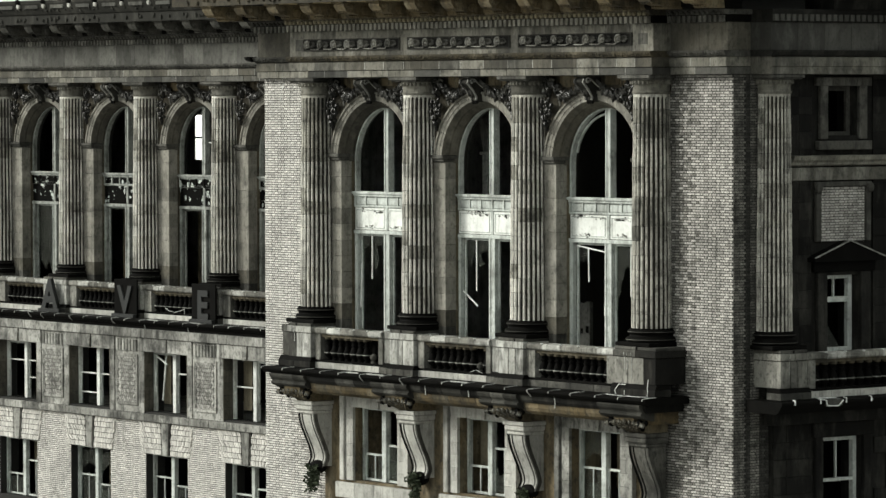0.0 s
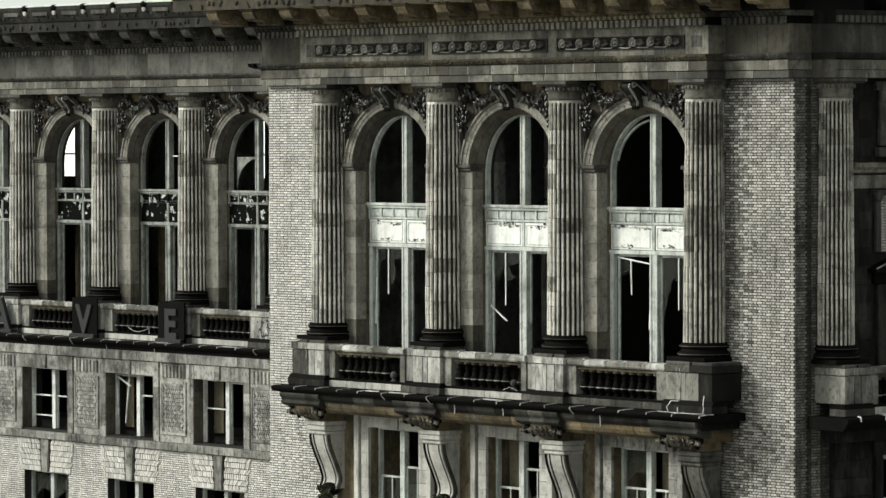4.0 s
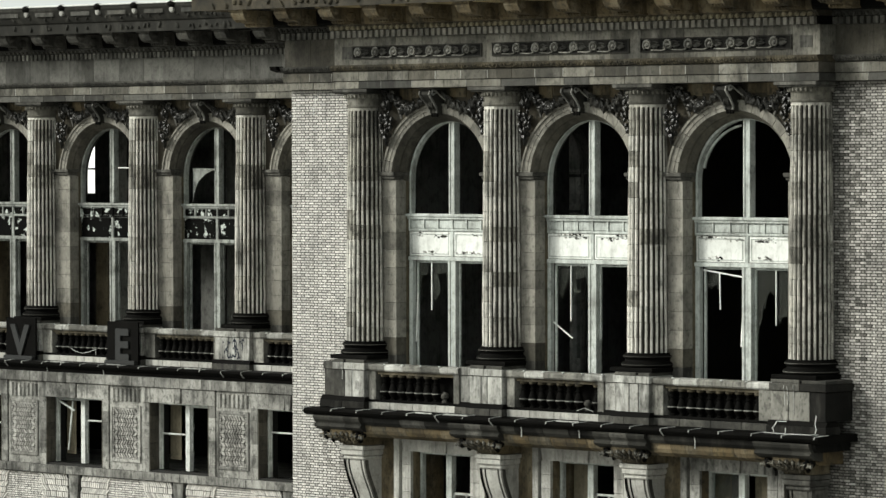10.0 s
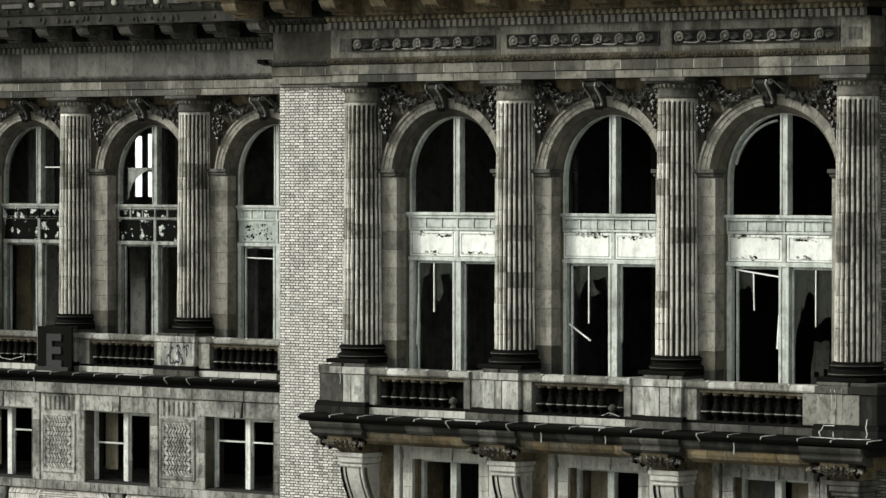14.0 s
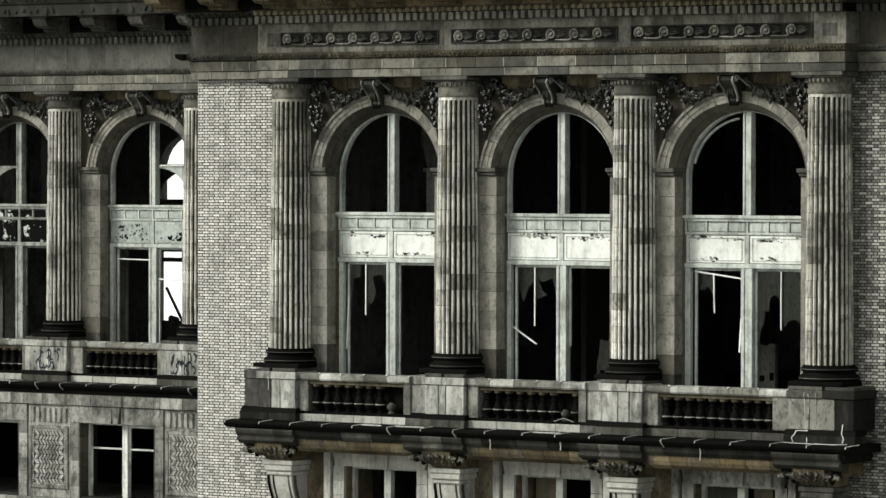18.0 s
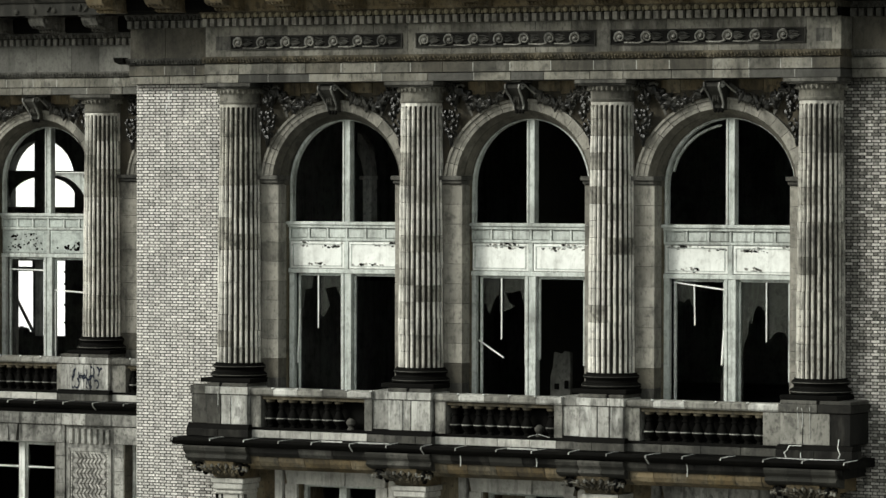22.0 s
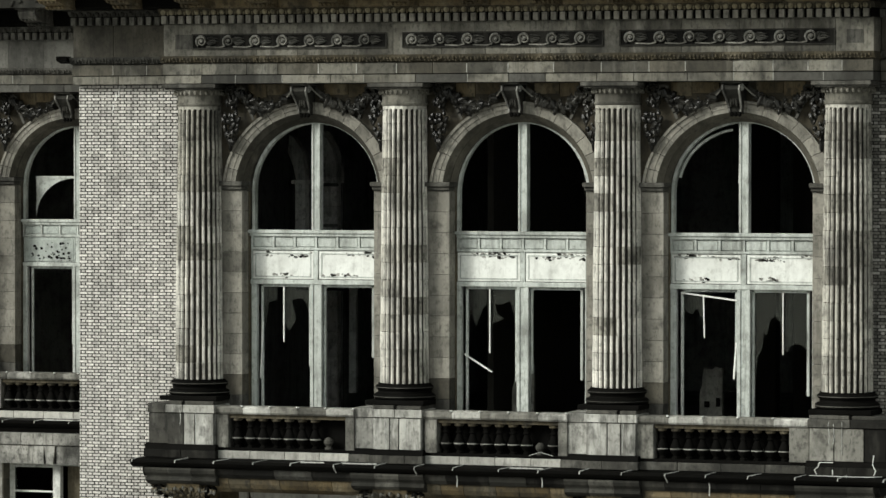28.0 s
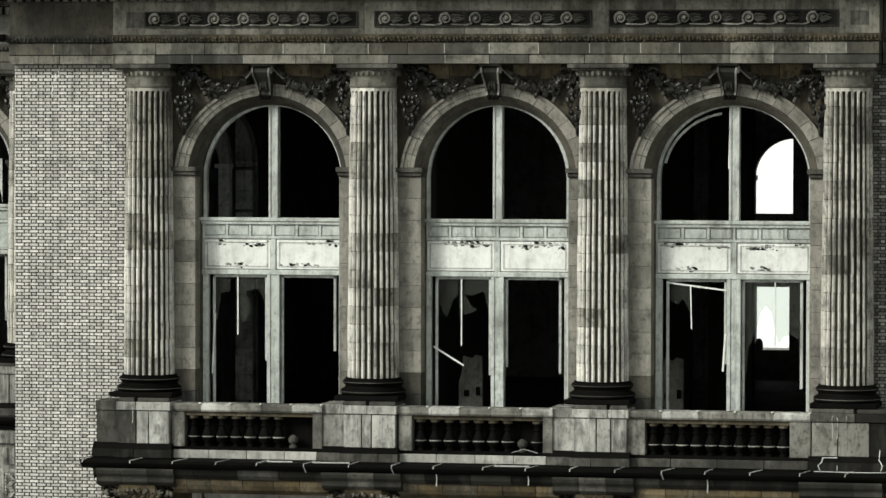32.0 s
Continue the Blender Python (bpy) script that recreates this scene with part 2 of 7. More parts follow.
FLAKED = material("pale_flaked_paint", (0.48, 0.52, 0.49), tint=0.1, stain=0.3, streak=0.3, lichen=0.45, lichen_col=(0.02, 0.02, 0.02), scale=3.0)
FLASH = material("pale_flashing", (0.80, 0.81, 0.78), tint=0.1, stain=0.25, streak=0.1, rough=0.5)
CHALKY = material("chalky_white_paint", (0.74, 0.755, 0.72), tint=0.1, stain=0.45, streak=0.6, stain_col=(0.07, 0.07, 0.06), rough=0.6, bump=0.15)
# pale wall colour chosen to lift the blacks inside the pavilion
PALE_IN = material("pale_inner_wall", (0.42, 0.43, 0.40), tint=0.2, stain=0.5, streak=0.6, bump=0.1)
DARKIN = material("dirty_plaster", (0.25, 0.255, 0.23), tint=0.25, stain=0.6, streak=0.7, bump=0.1)
SOFFIT = material("tan_soffit", (0.46, 0.365, 0.21), tint=0.1, stain=0.5, streak=0.0, bump=0.15)
LETTER = material("dark_painted_board", (0.022, 0.023, 0.023), tint=0.1, stain=0.3, streak=0.2, rough=0.6)
GROUND = material("ground_gravel", (0.22, 0.215, 0.20), tint=0.0, stain=0.5, streak=0.0, scale=0.05)
ROOFING = material("roof_felt", (0.07, 0.07, 0.07), tint=0.0, stain=0.5, streak=0.0)
GLASS = bpy.data.materials.new("dusty_glass")
GLASS.use_nodes = True
_n, _l = GLASS.node_tree.nodes, GLASS.node_tree.links
_mx, _tr, _gl = _n.new("ShaderNodeMixShader"), _n.new("ShaderNodeBsdfTransparent"), _n["Principled BSDF"]
_gl.inputs["Base Color"].default_value = (0.11, 0.113, 0.10, 1)
_gl.inputs["Roughness"].default_value = 0.22
_gl.inputs["Specular IOR Level"].default_value = 0.35
_mx.inputs[0].default_value = 0.13
_tr.inputs[0].default_value = (0.94, 0.97, 0.95, 1)
_l.new(_tr.outputs[0], _mx.inputs[1])
_l.new(_gl.outputs[0], _mx.inputs[2])
_l.new(_mx.outputs[0], _n["Material Output"].inputs[0])


# ---- mesh helpers ----
class Mesh:
    """Vertices and faces gathered from boxes, prisms and lathes, made into one mesh."""

    def __init__(self):
        self.v, self.f = [], []

    def add(self, verts, faces):
        k = len(self.v)
        self.v += [tuple(p) for p in verts]
        self.f += [tuple(i + k for i in f) for f in faces]
        return self

    def box(self, x0, x1, y0, y1, z0, z1, bevel=0.0):
        if bevel <= 0:
            self.add([(x, y, z) for z in (z0, z1) for y in (y0, y1) for x in (x0, x1)],
                     [(0, 2, 3, 1), (4, 5, 7, 6), (0, 1, 5, 4), (2, 6, 7, 3), (0, 4, 6, 2), (1, 3, 7, 5)])
            return self
        b = bevel
        pts, idx = [], {}
        for sx in (0, 1):
            for sy in (0, 1):
                for sz in (0, 1):
                    c = ((x0, x1)[sx], (y0, y1)[sy], (z0, z1)[sz])
                    s = (1 - 2 * sx, 1 - 2 * sy, 1 - 2 * sz)
                    for a in range(3):
                        p = [c[i] + (0 if i == a else s[i] * b) for i in range(3)]
                        idx[(sx, sy, sz, a)] = len(pts)
                        pts.append(p)
        fs = []
        for a in range(3):
            o = [i for i in range(3) if i != a]
            for s in (0, 1):
                loop = []
                for u, w in ((0, 0), (1, 0), (1, 1), (0, 1)):
                    k = [0, 0, 0]
                    k[a], k[o[0]], k[o[1]] = s, u, w
                    loop.append(idx[(*k, a)])
                flip = (s == 0) == (a != 1)
                fs.append(tuple(loop[::-1]) if flip else tuple(loop))
        for a in range(3):                     # the twelve bevelled edges
            b1, b2 = [i for i in range(3) if i != a]
            for s1 in (0, 1):
                for s2 in (0, 1):
                    k0, k1 = [0, 0, 0], [0, 0, 0]
                    k0[a], k1[a] = 0, 1
                    for k in (k0, k1):
                        k[b1], k[b2] = s1, s2
                    fs.append((idx[(*k0, b1)], idx[(*k1, b1)], idx[(*k1, b2)], idx[(*k0, b2)]))
        for sx in (0, 1):
            for sy in (0, 1):
                for sz in (0, 1):
                    fs.append(tuple(idx[(sx, sy, sz, a)] for a in range(3)))
        return self.add(pts, fs)

    def prism(self, prof, axis, a0, a1):
        """A closed outline, pulled along an axis. For axis x the outline is (y, z); for y it is (x, z); for z it is (x, y)."""
        def put(p, a):
            return (a, p[0], p[1]) if axis == "x" else (p[0], a, p[1]) if axis == "y" else (p[0], p[1], a)
        k = len(prof)
        self.add([put(p, a0) for p in prof] + [put(p, a1) for p in prof],
                 [tuple(range(k)), tuple(range(2 * k - 1, k - 1, -1))] + [(i, i + k, (i + 1) % k + k, (i + 1) % k) for i in range(k)])
        return self

    def lathe(self, prof, seg=24, cx=0.0, cy=0.0):
        """A profile of (radius, z) turned round the upright line through (cx, cy)."""
        k = len(prof)
        vs = [(cx + r * math.cos(2 * math.pi * i / seg), cy + r * math.sin(2 * math.pi * i / seg), z) for i in range(seg) for r, z in prof]
        fs = [(i * k + j, ((i + 1) % seg) * k + j, ((i + 1) % seg) * k + j + 1, i * k + j + 1) for i in range(seg) for j in range(k - 1)]
        fs += [tuple(i * k for i in range(seg))[::-1], tuple(i * k + k - 1 for i in range(seg))]
        return self.add(vs, fs)

    def blob(self, c, s, turn=0.0, seg=6, rings=4):
        """A small lump, an uneven ball."""
        vs, fs = [], []
        for j in range(rings + 1):
            a = math.pi * j / rings
            for i in range(seg):
                b = 2 * math.pi * i / seg
                p = Vector((s[0] * math.sin(a) * math.cos(b), s[1] * math.sin(a) * math.sin(b), s[2] * math.cos(a)))
                p = Matrix.Rotation(turn, 3, "Y") @ p
                vs.append((c[0] + p.x, c[1] + p.y, c[2] + p.z))
        for j in range(rings):
            for i in range(seg):
                fs.append((j * seg + i, (j + 1) * seg + i, (j + 1) * seg + (i + 1) % seg, j * seg + (i + 1) % seg))
        return self.add(vs, fs)

    def done(self, name, mat, smooth=False):
        me = bpy.data.meshes.new(name)
        me.from_pydata(self.v, [], self.f)
        if mat:
            me.materials.append(mat)
        bm = bmesh.new()
        bm.from_mesh(me)
        bmesh.ops.recalc_face_normals(bm, faces=bm.faces)
        bm.to_mesh(me)
        bm.free()
        if smooth:
            me.shade_smooth()
            me.set_sharp_from_angle(angle=radians(40))
        return me


def part(name, mesh, mat, parent=None, label="", smooth=False, at=None):
    """One mesh object under a thing; mesh is a Mesh, or mesh data to share."""
    me = mesh.done(name, mat, smooth) if isinstance(mesh, Mesh) else mesh
    ob = new(name, me)
    if parent is not None:
        ob.parent = parent
    if at is not None:
        ob.matrix_basis = at if isinstance(at, Matrix) else Matrix.Translation(at)
    if label:
        ob["label"] = label
    return ob


def thing(name, label, category="", group="", kind="", at=(0, 0, 0)):
    ob = new(name)
    ob.empty_display_size = 0.2
    ob.matrix_basis = at if isinstance(at, Matrix) else Matrix.Translation(at)
    return tagged(ob, label, category, group, kind)


# ---- the plan: z = 0 is the head of the spandrel panels; the street lies 53 m below ----
BAY = 5.0
XC = 1.6                                   # middle of the end pavilion
PAV = [XC - BAY, XC, XC + BAY]             # its three bays
PX0, PX1 = -9.13, 12.08                    # its corners
YL = 11.3                                  # how far the long wing lies behind the pavilion
WING = [-14.5 - BAY * k for k in range(7)]
ZS = -53.0
COLS_P = [XC - 7.60, XC - 2.62, XC + 2.36, XC + 7.55]
PIERS_W = [-12.0 - BAY * k for k in range(8)]    # between the bays of the wing
COLS_W = [x - 0.32 for x in PIERS_W]       # its columns
FAR_X = -32.8                              # a bay of the far side of the wing
Y_COL, Y_WALL, Y_BRICK = -0.60, -0.50, -0.32

# ---- ground ----
part("ground", Mesh().add([(-4000, -4000, ZS), (4000, -4000, ZS), (4000, 4000, ZS), (-4000, 4000, ZS)], [(0, 1, 2, 3)]), GROUND)
tagged(bpy.data.objects["ground"], "flat grey gravelled ground far below the facade", "ground", kind="structure")


# ---- column ----
def column(body=SHAFT, seed=1, soot=0.12):
    # soot sets the share of darker drum blocks, greatest near the top
    c = thing("column", "fluted pale terracotta column with jointed drums on a sooty base", "column", "columns of the colonnade")
    drums, z0, z1 = 16, -3.30, 2.90
    rnd = random.Random(seed)
    h = (z1 - z0) / drums

    def radius(z):
        t = (z - z0) / (z1 - z0)
        return 0.556 - 0.062 * t ** 1.6
    fl, per = 24, 12
    cuts = ((0, 7), (7, 13), (13, 19), (19, 24))
    for d in range(drums):
        a0, a1 = z0 + d * h, z0 + (d + 1) * h
        rings = [(a0 + 0.002, 0.975), (a0 + 0.008, 1.0), (a1 - 0.008, 1.0), (a1 - 0.002, 0.975)]
        if d == drums - 1:
            rings = [(a0, 0.97), (a0 + 0.008, 1.0)] + [(a1 - 0.13 + q, 1.0) for q in (0.0, 0.022, 0.04, 0.053, 0.061, 0.066)] + [(a1, 1.0)]
        for f0, f1 in cuts:
            proud, twist = 1 + rnd.uniform(-0.012, 0.010), rnd.uniform(-0.025, 0.025)
            m, vs, fs, nn = Mesh(), [], [], per * (f1 - f0) + 1
            for z, s in rings:
                top = 1.0
                if d == drums - 1:                  # the flutes end in round heads
                    top = math.sqrt(max(0.0, 1 - min(1.0, max(0.0, (z - a1 + 0.13) / 0.066)) ** 2))
                for i in range(nn):
                    u = (i % per) / per
                    ang = 2 * math.pi * (f0 + i / per + twist) / fl
                    off = abs(u - 0.66) / 0.34
                    deep = 0.062 * math.sqrt(max(0.0, 1 - (off / top) ** 2)) if top > 0.05 and off < top else 0.0
                    r = (radius(z) - deep) * s * proud
                    vs.append((r * math.cos(ang), r * math.sin(ang), z))
            for ri in range(len(rings) - 1):
                for i in range(nn - 1):
                    fs.append((ri * nn + i, ri * nn + i + 1, (ri + 1) * nn + i + 1, (ri + 1) * nn + i))
            u = rnd.random() - soot * (0.08 if d < 7 else 0.4 if d < 11 else 1.0)     # darker blocks more often towards the top
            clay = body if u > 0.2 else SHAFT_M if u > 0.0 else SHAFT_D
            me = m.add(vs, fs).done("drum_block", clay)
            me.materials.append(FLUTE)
            # the deep faces of each flute take the painted shade colour
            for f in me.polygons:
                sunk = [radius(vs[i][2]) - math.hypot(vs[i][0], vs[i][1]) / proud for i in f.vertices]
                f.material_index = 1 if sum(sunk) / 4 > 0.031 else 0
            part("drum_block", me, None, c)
    neck = part("capital", Mesh().lathe([(0.3, 2.90), (0.505, 2.90), (0.53, 2.93), (0.53, 2.97), (0.505, 2.98), (0.505, 3.13), (0.52, 3.15), (0.565, 3.25), (0.575, 3.27), (0.3, 3.27)], 40),
                STONE_F, c, smooth=True)
    egg = Mesh()
    for k in range(28):
        a = 2 * math.pi * k / 28
        egg.blob((0.56 * math.cos(a), 0.56 * math.sin(a), 3.205), (0.042, 0.042, 0.06))
    part("egg_moulding", egg, STONE_F, neck, "row of carved eggs")
    part("abacus", Mesh().box(-0.60, 0.60, -0.60, 0.60, 3.275, 3.315, 0.01).box(-0.66, 0.66, -0.66, 0.66, 3.315, 3.405, 0.012), STONE_D, c)
    part("base", Mesh().lathe([(0.3, -3.29), (0.60, -3.29), (0.60, -3.325), (0.64, -3.34), (0.66, -3.38), (0.64, -3.42), (0.615, -3.435), (0.60, -3.47), (0.615, -3.505), (0.645, -3.515), (0.69, -3.54), (0.705, -3.585), (0.69, -3.63), (0.65, -3.65), (0.3, -3.65)][::-1], 40),
         SOOT, c, "soot-black moulded base", smooth=True)
    # paler rings paint the highlights on the base mouldings
    for r, z in ((0.662, -3.38), (0.707, -3.585)):
        ring = Mesh().lathe([(r - 0.03, z - 0.006), (r + 0.002, z - 0.008), (r + 0.003, z + 0.008), (r - 0.03, z + 0.01)], 40)
        part("base_rim", ring, STONE_D, c, "pale rim painted as a highlight of the base", smooth=True)
    part("plinth", Mesh().box(-0.70, 0.70, -0.70, 0.70, -3.76, -3.652, 0.012), SOOT, c, "black plinth block")
    return c


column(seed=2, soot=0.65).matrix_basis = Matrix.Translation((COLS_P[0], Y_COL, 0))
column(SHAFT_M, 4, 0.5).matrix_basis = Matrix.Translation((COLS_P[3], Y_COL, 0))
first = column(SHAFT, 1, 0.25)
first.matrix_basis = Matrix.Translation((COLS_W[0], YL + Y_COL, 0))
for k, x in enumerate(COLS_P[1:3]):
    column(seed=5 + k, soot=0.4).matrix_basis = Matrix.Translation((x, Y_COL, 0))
for x in COLS_W[1:]:
    copy_thing(first, Matrix.Translation((x, YL + Y_COL, 0)))


# ---- pedestal and balustrade ----
def ribbon(m, pts, w=0.03, t=0.02):
    """A thin square bar along a line of points."""
    for p, q in zip(pts, pts[1:]):
        p, q = Vector(p), Vector(q)
        d = (q - p).normalized()
        a = d.cross(Vector((0, 1, 0)) if abs(d.y) < 0.8 else Vector((0, 0, 1))).normalized() * (w / 2)
        e = d.cross(a).normalized() * (t / 2)
        vs = [tuple(o + x + y) for o in (p - d * w * 0.3, q + d * w * 0.3) for x, y in ((a, e), (a, -e), (-a, -e), (-a, e))]
        m.add(vs, [(0, 1, 2, 3), (7, 6, 5, 4), (0, 4, 5, 1), (1, 5, 6, 2), (2, 6, 7, 3), (3, 7, 4, 0)])
    return m


def pedestal(sides=True, seed=1, stone=STONE_R, dx=0.0, w=0.56, dies=None, low=STONE_D, cuts=None):
    """A pedestal: the front block under the column, a set-back flanking block and a stepped foot. dx moves it off the column's line."""
    p = thing("pedestal", "streaked limestone pedestal with moulded cap under a column", "pedestal", "pedestals of the balcony")
    rnd = random.Random(seed)
    f = -0.77
    # black core puts the shade of the open joints into colour
    part("core", Mesh().box(dx - w + 0.02, dx + w - 0.02, f + 0.02, 0.39, -4.74, -3.77), SOOT, p)
    c1 = rnd.uniform(-0.22, 0.0)
    c2 = c1 + rnd.uniform(0.2, 0.34)
    if cuts:
        c1, c2 = cuts
    for k, (a, b) in enumerate(((-w, c1 - 0.011), (c1 + 0.011, c2 - 0.011), (c2 + 0.011, w))):
        part("die_stone", Mesh().box(dx + a, dx + b, f - rnd.uniform(0, 0.006), 0.4, -4.745, -4.045, 0.008), dies[k] if dies else stone, p)
    if sides:
        part("side_block", Mesh().box(dx - 1.10, dx - w - 0.004, -0.60, 0.4, -4.745, -4.055, 0.008), STONE_D if seed == 3 else stone, p)
        part("side_cap", Mesh().box(dx - 1.12, dx - w - 0.044, -0.63, 0.4, -4.05, -3.84, 0.012), STONE_D if seed == 3 else stone, p)
        part("side_block", Mesh().box(dx + w + 0.004, dx + w + 0.12, -0.52, 0.4, -4.745, -3.90, 0.008), STONE_D, p)
    c3 = rnd.uniform(-0.2, 0.2)
    for k, (a, b) in enumerate(((-w - 0.04, c3 - 0.005), (c3 + 0.005, w + 0.04))):
        part("cap_stone", Mesh().box(dx + a, dx + b, f - 0.04, 0.4, -4.03, -3.85, 0.012), (STONE_D, STONE_X)[k] if cuts else stone, p)
        part("cap_fillet", Mesh().box(dx + a + 0.03, dx + b - 0.03, f + 0.0, 0.4, -3.848, -3.765, 0.012), STONE_D, p)
    foot = Mesh().prism([(f - 0.08, -4.87), (f - 0.07, -4.84), (f - 0.02, -4.75), (-0.3, -4.75), (-0.3, -4.87)], "x", dx - w - 0.07, dx + w + 0.07)
    if sides:
        foot.prism([(-0.70, -4.87), (-0.68, -4.84), (-0.62, -4.75), (-0.2, -4.75), (-0.2, -4.87)], "x", dx - 1.17, dx - w - 0.072)
    part("foot", foot, SOOT, p, "sooty moulded foot")
    cut = rnd.uniform(-0.2, 0.25)
    for a, c in ((-w - 0.08, cut - 0.004), (cut + 0.004, w + 0.08)):
        part("foot_course", Mesh().box(dx + a, dx + c, f - 0.09, -0.3, -5.05, -4.873, 0.008), low, p)
    if sides:
        part("foot_course", Mesh().box(dx - 1.18, dx - w - 0.082, -0.71, -0.2, -5.05, -4.873, 0.008), low, p)
    for i in range(rnd.randint(1, 3)):
        runs = Mesh()
        x, za, zb = dx + rnd.uniform(-0.5, 0.5), rnd.uniform(-4.0, -3.88), rnd.uniform(-4.7, -4.3)
        line = [(x + rnd.uniform(-0.015, 0.015), f - 0.045 if z > -4.04 else f - 0.009, z) for z in (za, (za - 4.04) / 2, -4.06, (zb - 4.06) / 2, zb)]
        ribbon(runs, line, 0.012, 0.006)
        part("lime_run", runs, LEAD, p, "thin pale run of lime")
    return p


for k, x in enumerate(COLS_P):
    ped = pedestal(seed=3 + k, stone=STONE_E if k == 3 else STONE_R, dx=0.09 if k < 3 else 0.20, w=0.56 if k < 3 else 0.84, sides=k < 3,
                   cuts=(-0.30, 0.36) if k == 3 else None, dies=(STONE, STONE, STONE_X) if k == 3 else (STONE_D, STONE_R, STONE_R) if k == 0 else None, low=(STONE_X, STONE_D, STONE_D, STONE_X)[k])
    ped.matrix_basis = Matrix.Translation((x, Y_COL, 0))
ped = [pedestal(False, seed=21, dx=-0.11, w=0.78), pedestal(False, seed=22, dx=-0.11, w=0.78)]
for k, x in enumerate(COLS_W):
    if k < 2:
        ped[k].matrix_basis = Matrix.Translation((x, YL + Y_COL, 0))
    else:
        copy_thing(ped[k % 2], Matrix.Translation((x, YL + Y_COL, 0)))

BALUSTER = Mesh().lathe([(0.02, -4.80), (0.085, -4.80), (0.085, -4.765), (0.055, -4.745), (0.06, -4.72), (0.115, -4.665), (0.132, -4.60), (0.13, -4.56), (0.10, -4.48), (0.07, -4.40),
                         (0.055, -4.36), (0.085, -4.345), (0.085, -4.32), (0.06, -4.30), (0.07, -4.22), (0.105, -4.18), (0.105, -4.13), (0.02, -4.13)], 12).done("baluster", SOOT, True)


# pale ring that paints the lit top of a baluster's shoulders
LIT_RING = Mesh().lathe([(0.03, -4.60), (0.135, -4.597), (0.136, -4.58), (0.128, -4.57), (0.03, -4.565)], 12).done("lime_crust", STONE_L, True)


COLLAR = Mesh().lathe([(0.03, -4.205), (0.098, -4.20), (0.112, -4.18), (0.112, -4.135), (0.03, -4.135)], 12).done("collar", STONE_B, True)


def balustrade(missing=(), x0=-1.93, a0=-1.63, a1=1.20, x1=1.42, low=STONE_LC):
    """A length of balustrade from x0 to x1, open from a0 to a1, about the middle of its bay."""
    b = thing("balustrade", "low stone balustrade with sooty turned balusters between pedestals", "balustrade", "balcony balustrades")
    q = 5
    for s in range(q):
        a, e = x0 + (x1 - x0) * s / q, x0 + (x1 - x0) * (s + 1) / q
        part("rail_stone", Mesh().prism([(-0.30, -4.04), (-0.33, -4.0), (-0.33, -3.91), (-0.27, -3.865), (0.12, -3.865), (0.16, -3.91), (0.16, -4.0), (0.10, -4.04)], "x", a + 0.004, e - 0.004), STONE_R if s % 3 == 1 else STONE, b)
        part("drip_bead", Mesh().blob((e - 0.02, -0.30, -3.862), (0.035, 0.05, 0.02), 0, 8, 5), FLASH, b, "pale lime crust at a joint")
    part("end_block", Mesh().box(x0 + 0.01, a0, -0.27, 0.10, -4.80, -4.045, 0.008), STONE, b)
    part("end_block", Mesh().box(a1, x1 - 0.01, -0.27, 0.10, -4.80, -4.045, 0.008), STONE, b)
    for k in range(4):
        a, e = x0 + (x1 - x0) * k / 4, x0 + (x1 - x0) * (k + 1) / 4
        part("bottom_rail", Mesh().box(a + 0.004, e - 0.004, -0.29, 0.12, -5.05, -4.87, 0.01), low, b)
    part("bottom_bead", Mesh().box(x0, x1, -0.25, 0.10, -4.868, -4.80, 0.008), SOOT, b)
    part("rail_bed", Mesh().box(a0, a1, -0.22, 0.06, -4.13, -4.042), STONE_B, b)
    # added black sheet: keeps the gaps between the balusters dark
    part("back_parapet", Mesh().box(x0, x1, 0.125, 0.16, -4.868, -4.045), SOOT, b, "added black sheet that darkens the gaps between the balusters")
    n = max(3, int(round((a1 - a0) / 0.312)))
    for k in range(n):
        if k in missing:
            if k == min(missing):
                part("baluster_stump", Mesh().lathe([(0.02, -4.80), (0.085, -4.80), (0.085, -4.765), (0.055, -4.745), (0.06, -4.72), (0.105, -4.665), (0.11, -4.60), (0.04, -4.53)], 12, a0 + (a1 - a0) * (k + 0.5) / n, -0.085), STONE_D, b, "broken stump of a baluster")
            continue
        o = part("baluster", BALUSTER, None, b, at=(a0 + (a1 - a0) * (k + 0.5) / n, -0.085, 0))
        part("lime_crust", LIT_RING, None, o, "pale ring painted as the lit top of the shoulders")
        part("collar", COLLAR, None, o, "brown worn collar")
    return b


bal_a = balustrade(missing=(7, 8))
bal_b = balustrade(missing=(7,))
bal_e = balustrade(low=STONE_D, x0=-2.05, a0=-1.62, a1=1.43, x1=1.88)
bal_c = balustrade(x0=-2.13, a0=-1.65, a1=1.08, x1=1.27)
YB = -0.98
for ob, x in ((bal_a, PAV[0]), (bal_b, PAV[1]), (bal_e, PAV[2])):
    ob.matrix_basis = Matrix.Translation((x, YB, 0))
bal_c.matrix_basis = Matrix.Translation((WING[0], YL + YB, 0))
for x in WING[1:]:
    copy_thing(bal_c, Matrix.Translation((x, YL + YB, 0)))


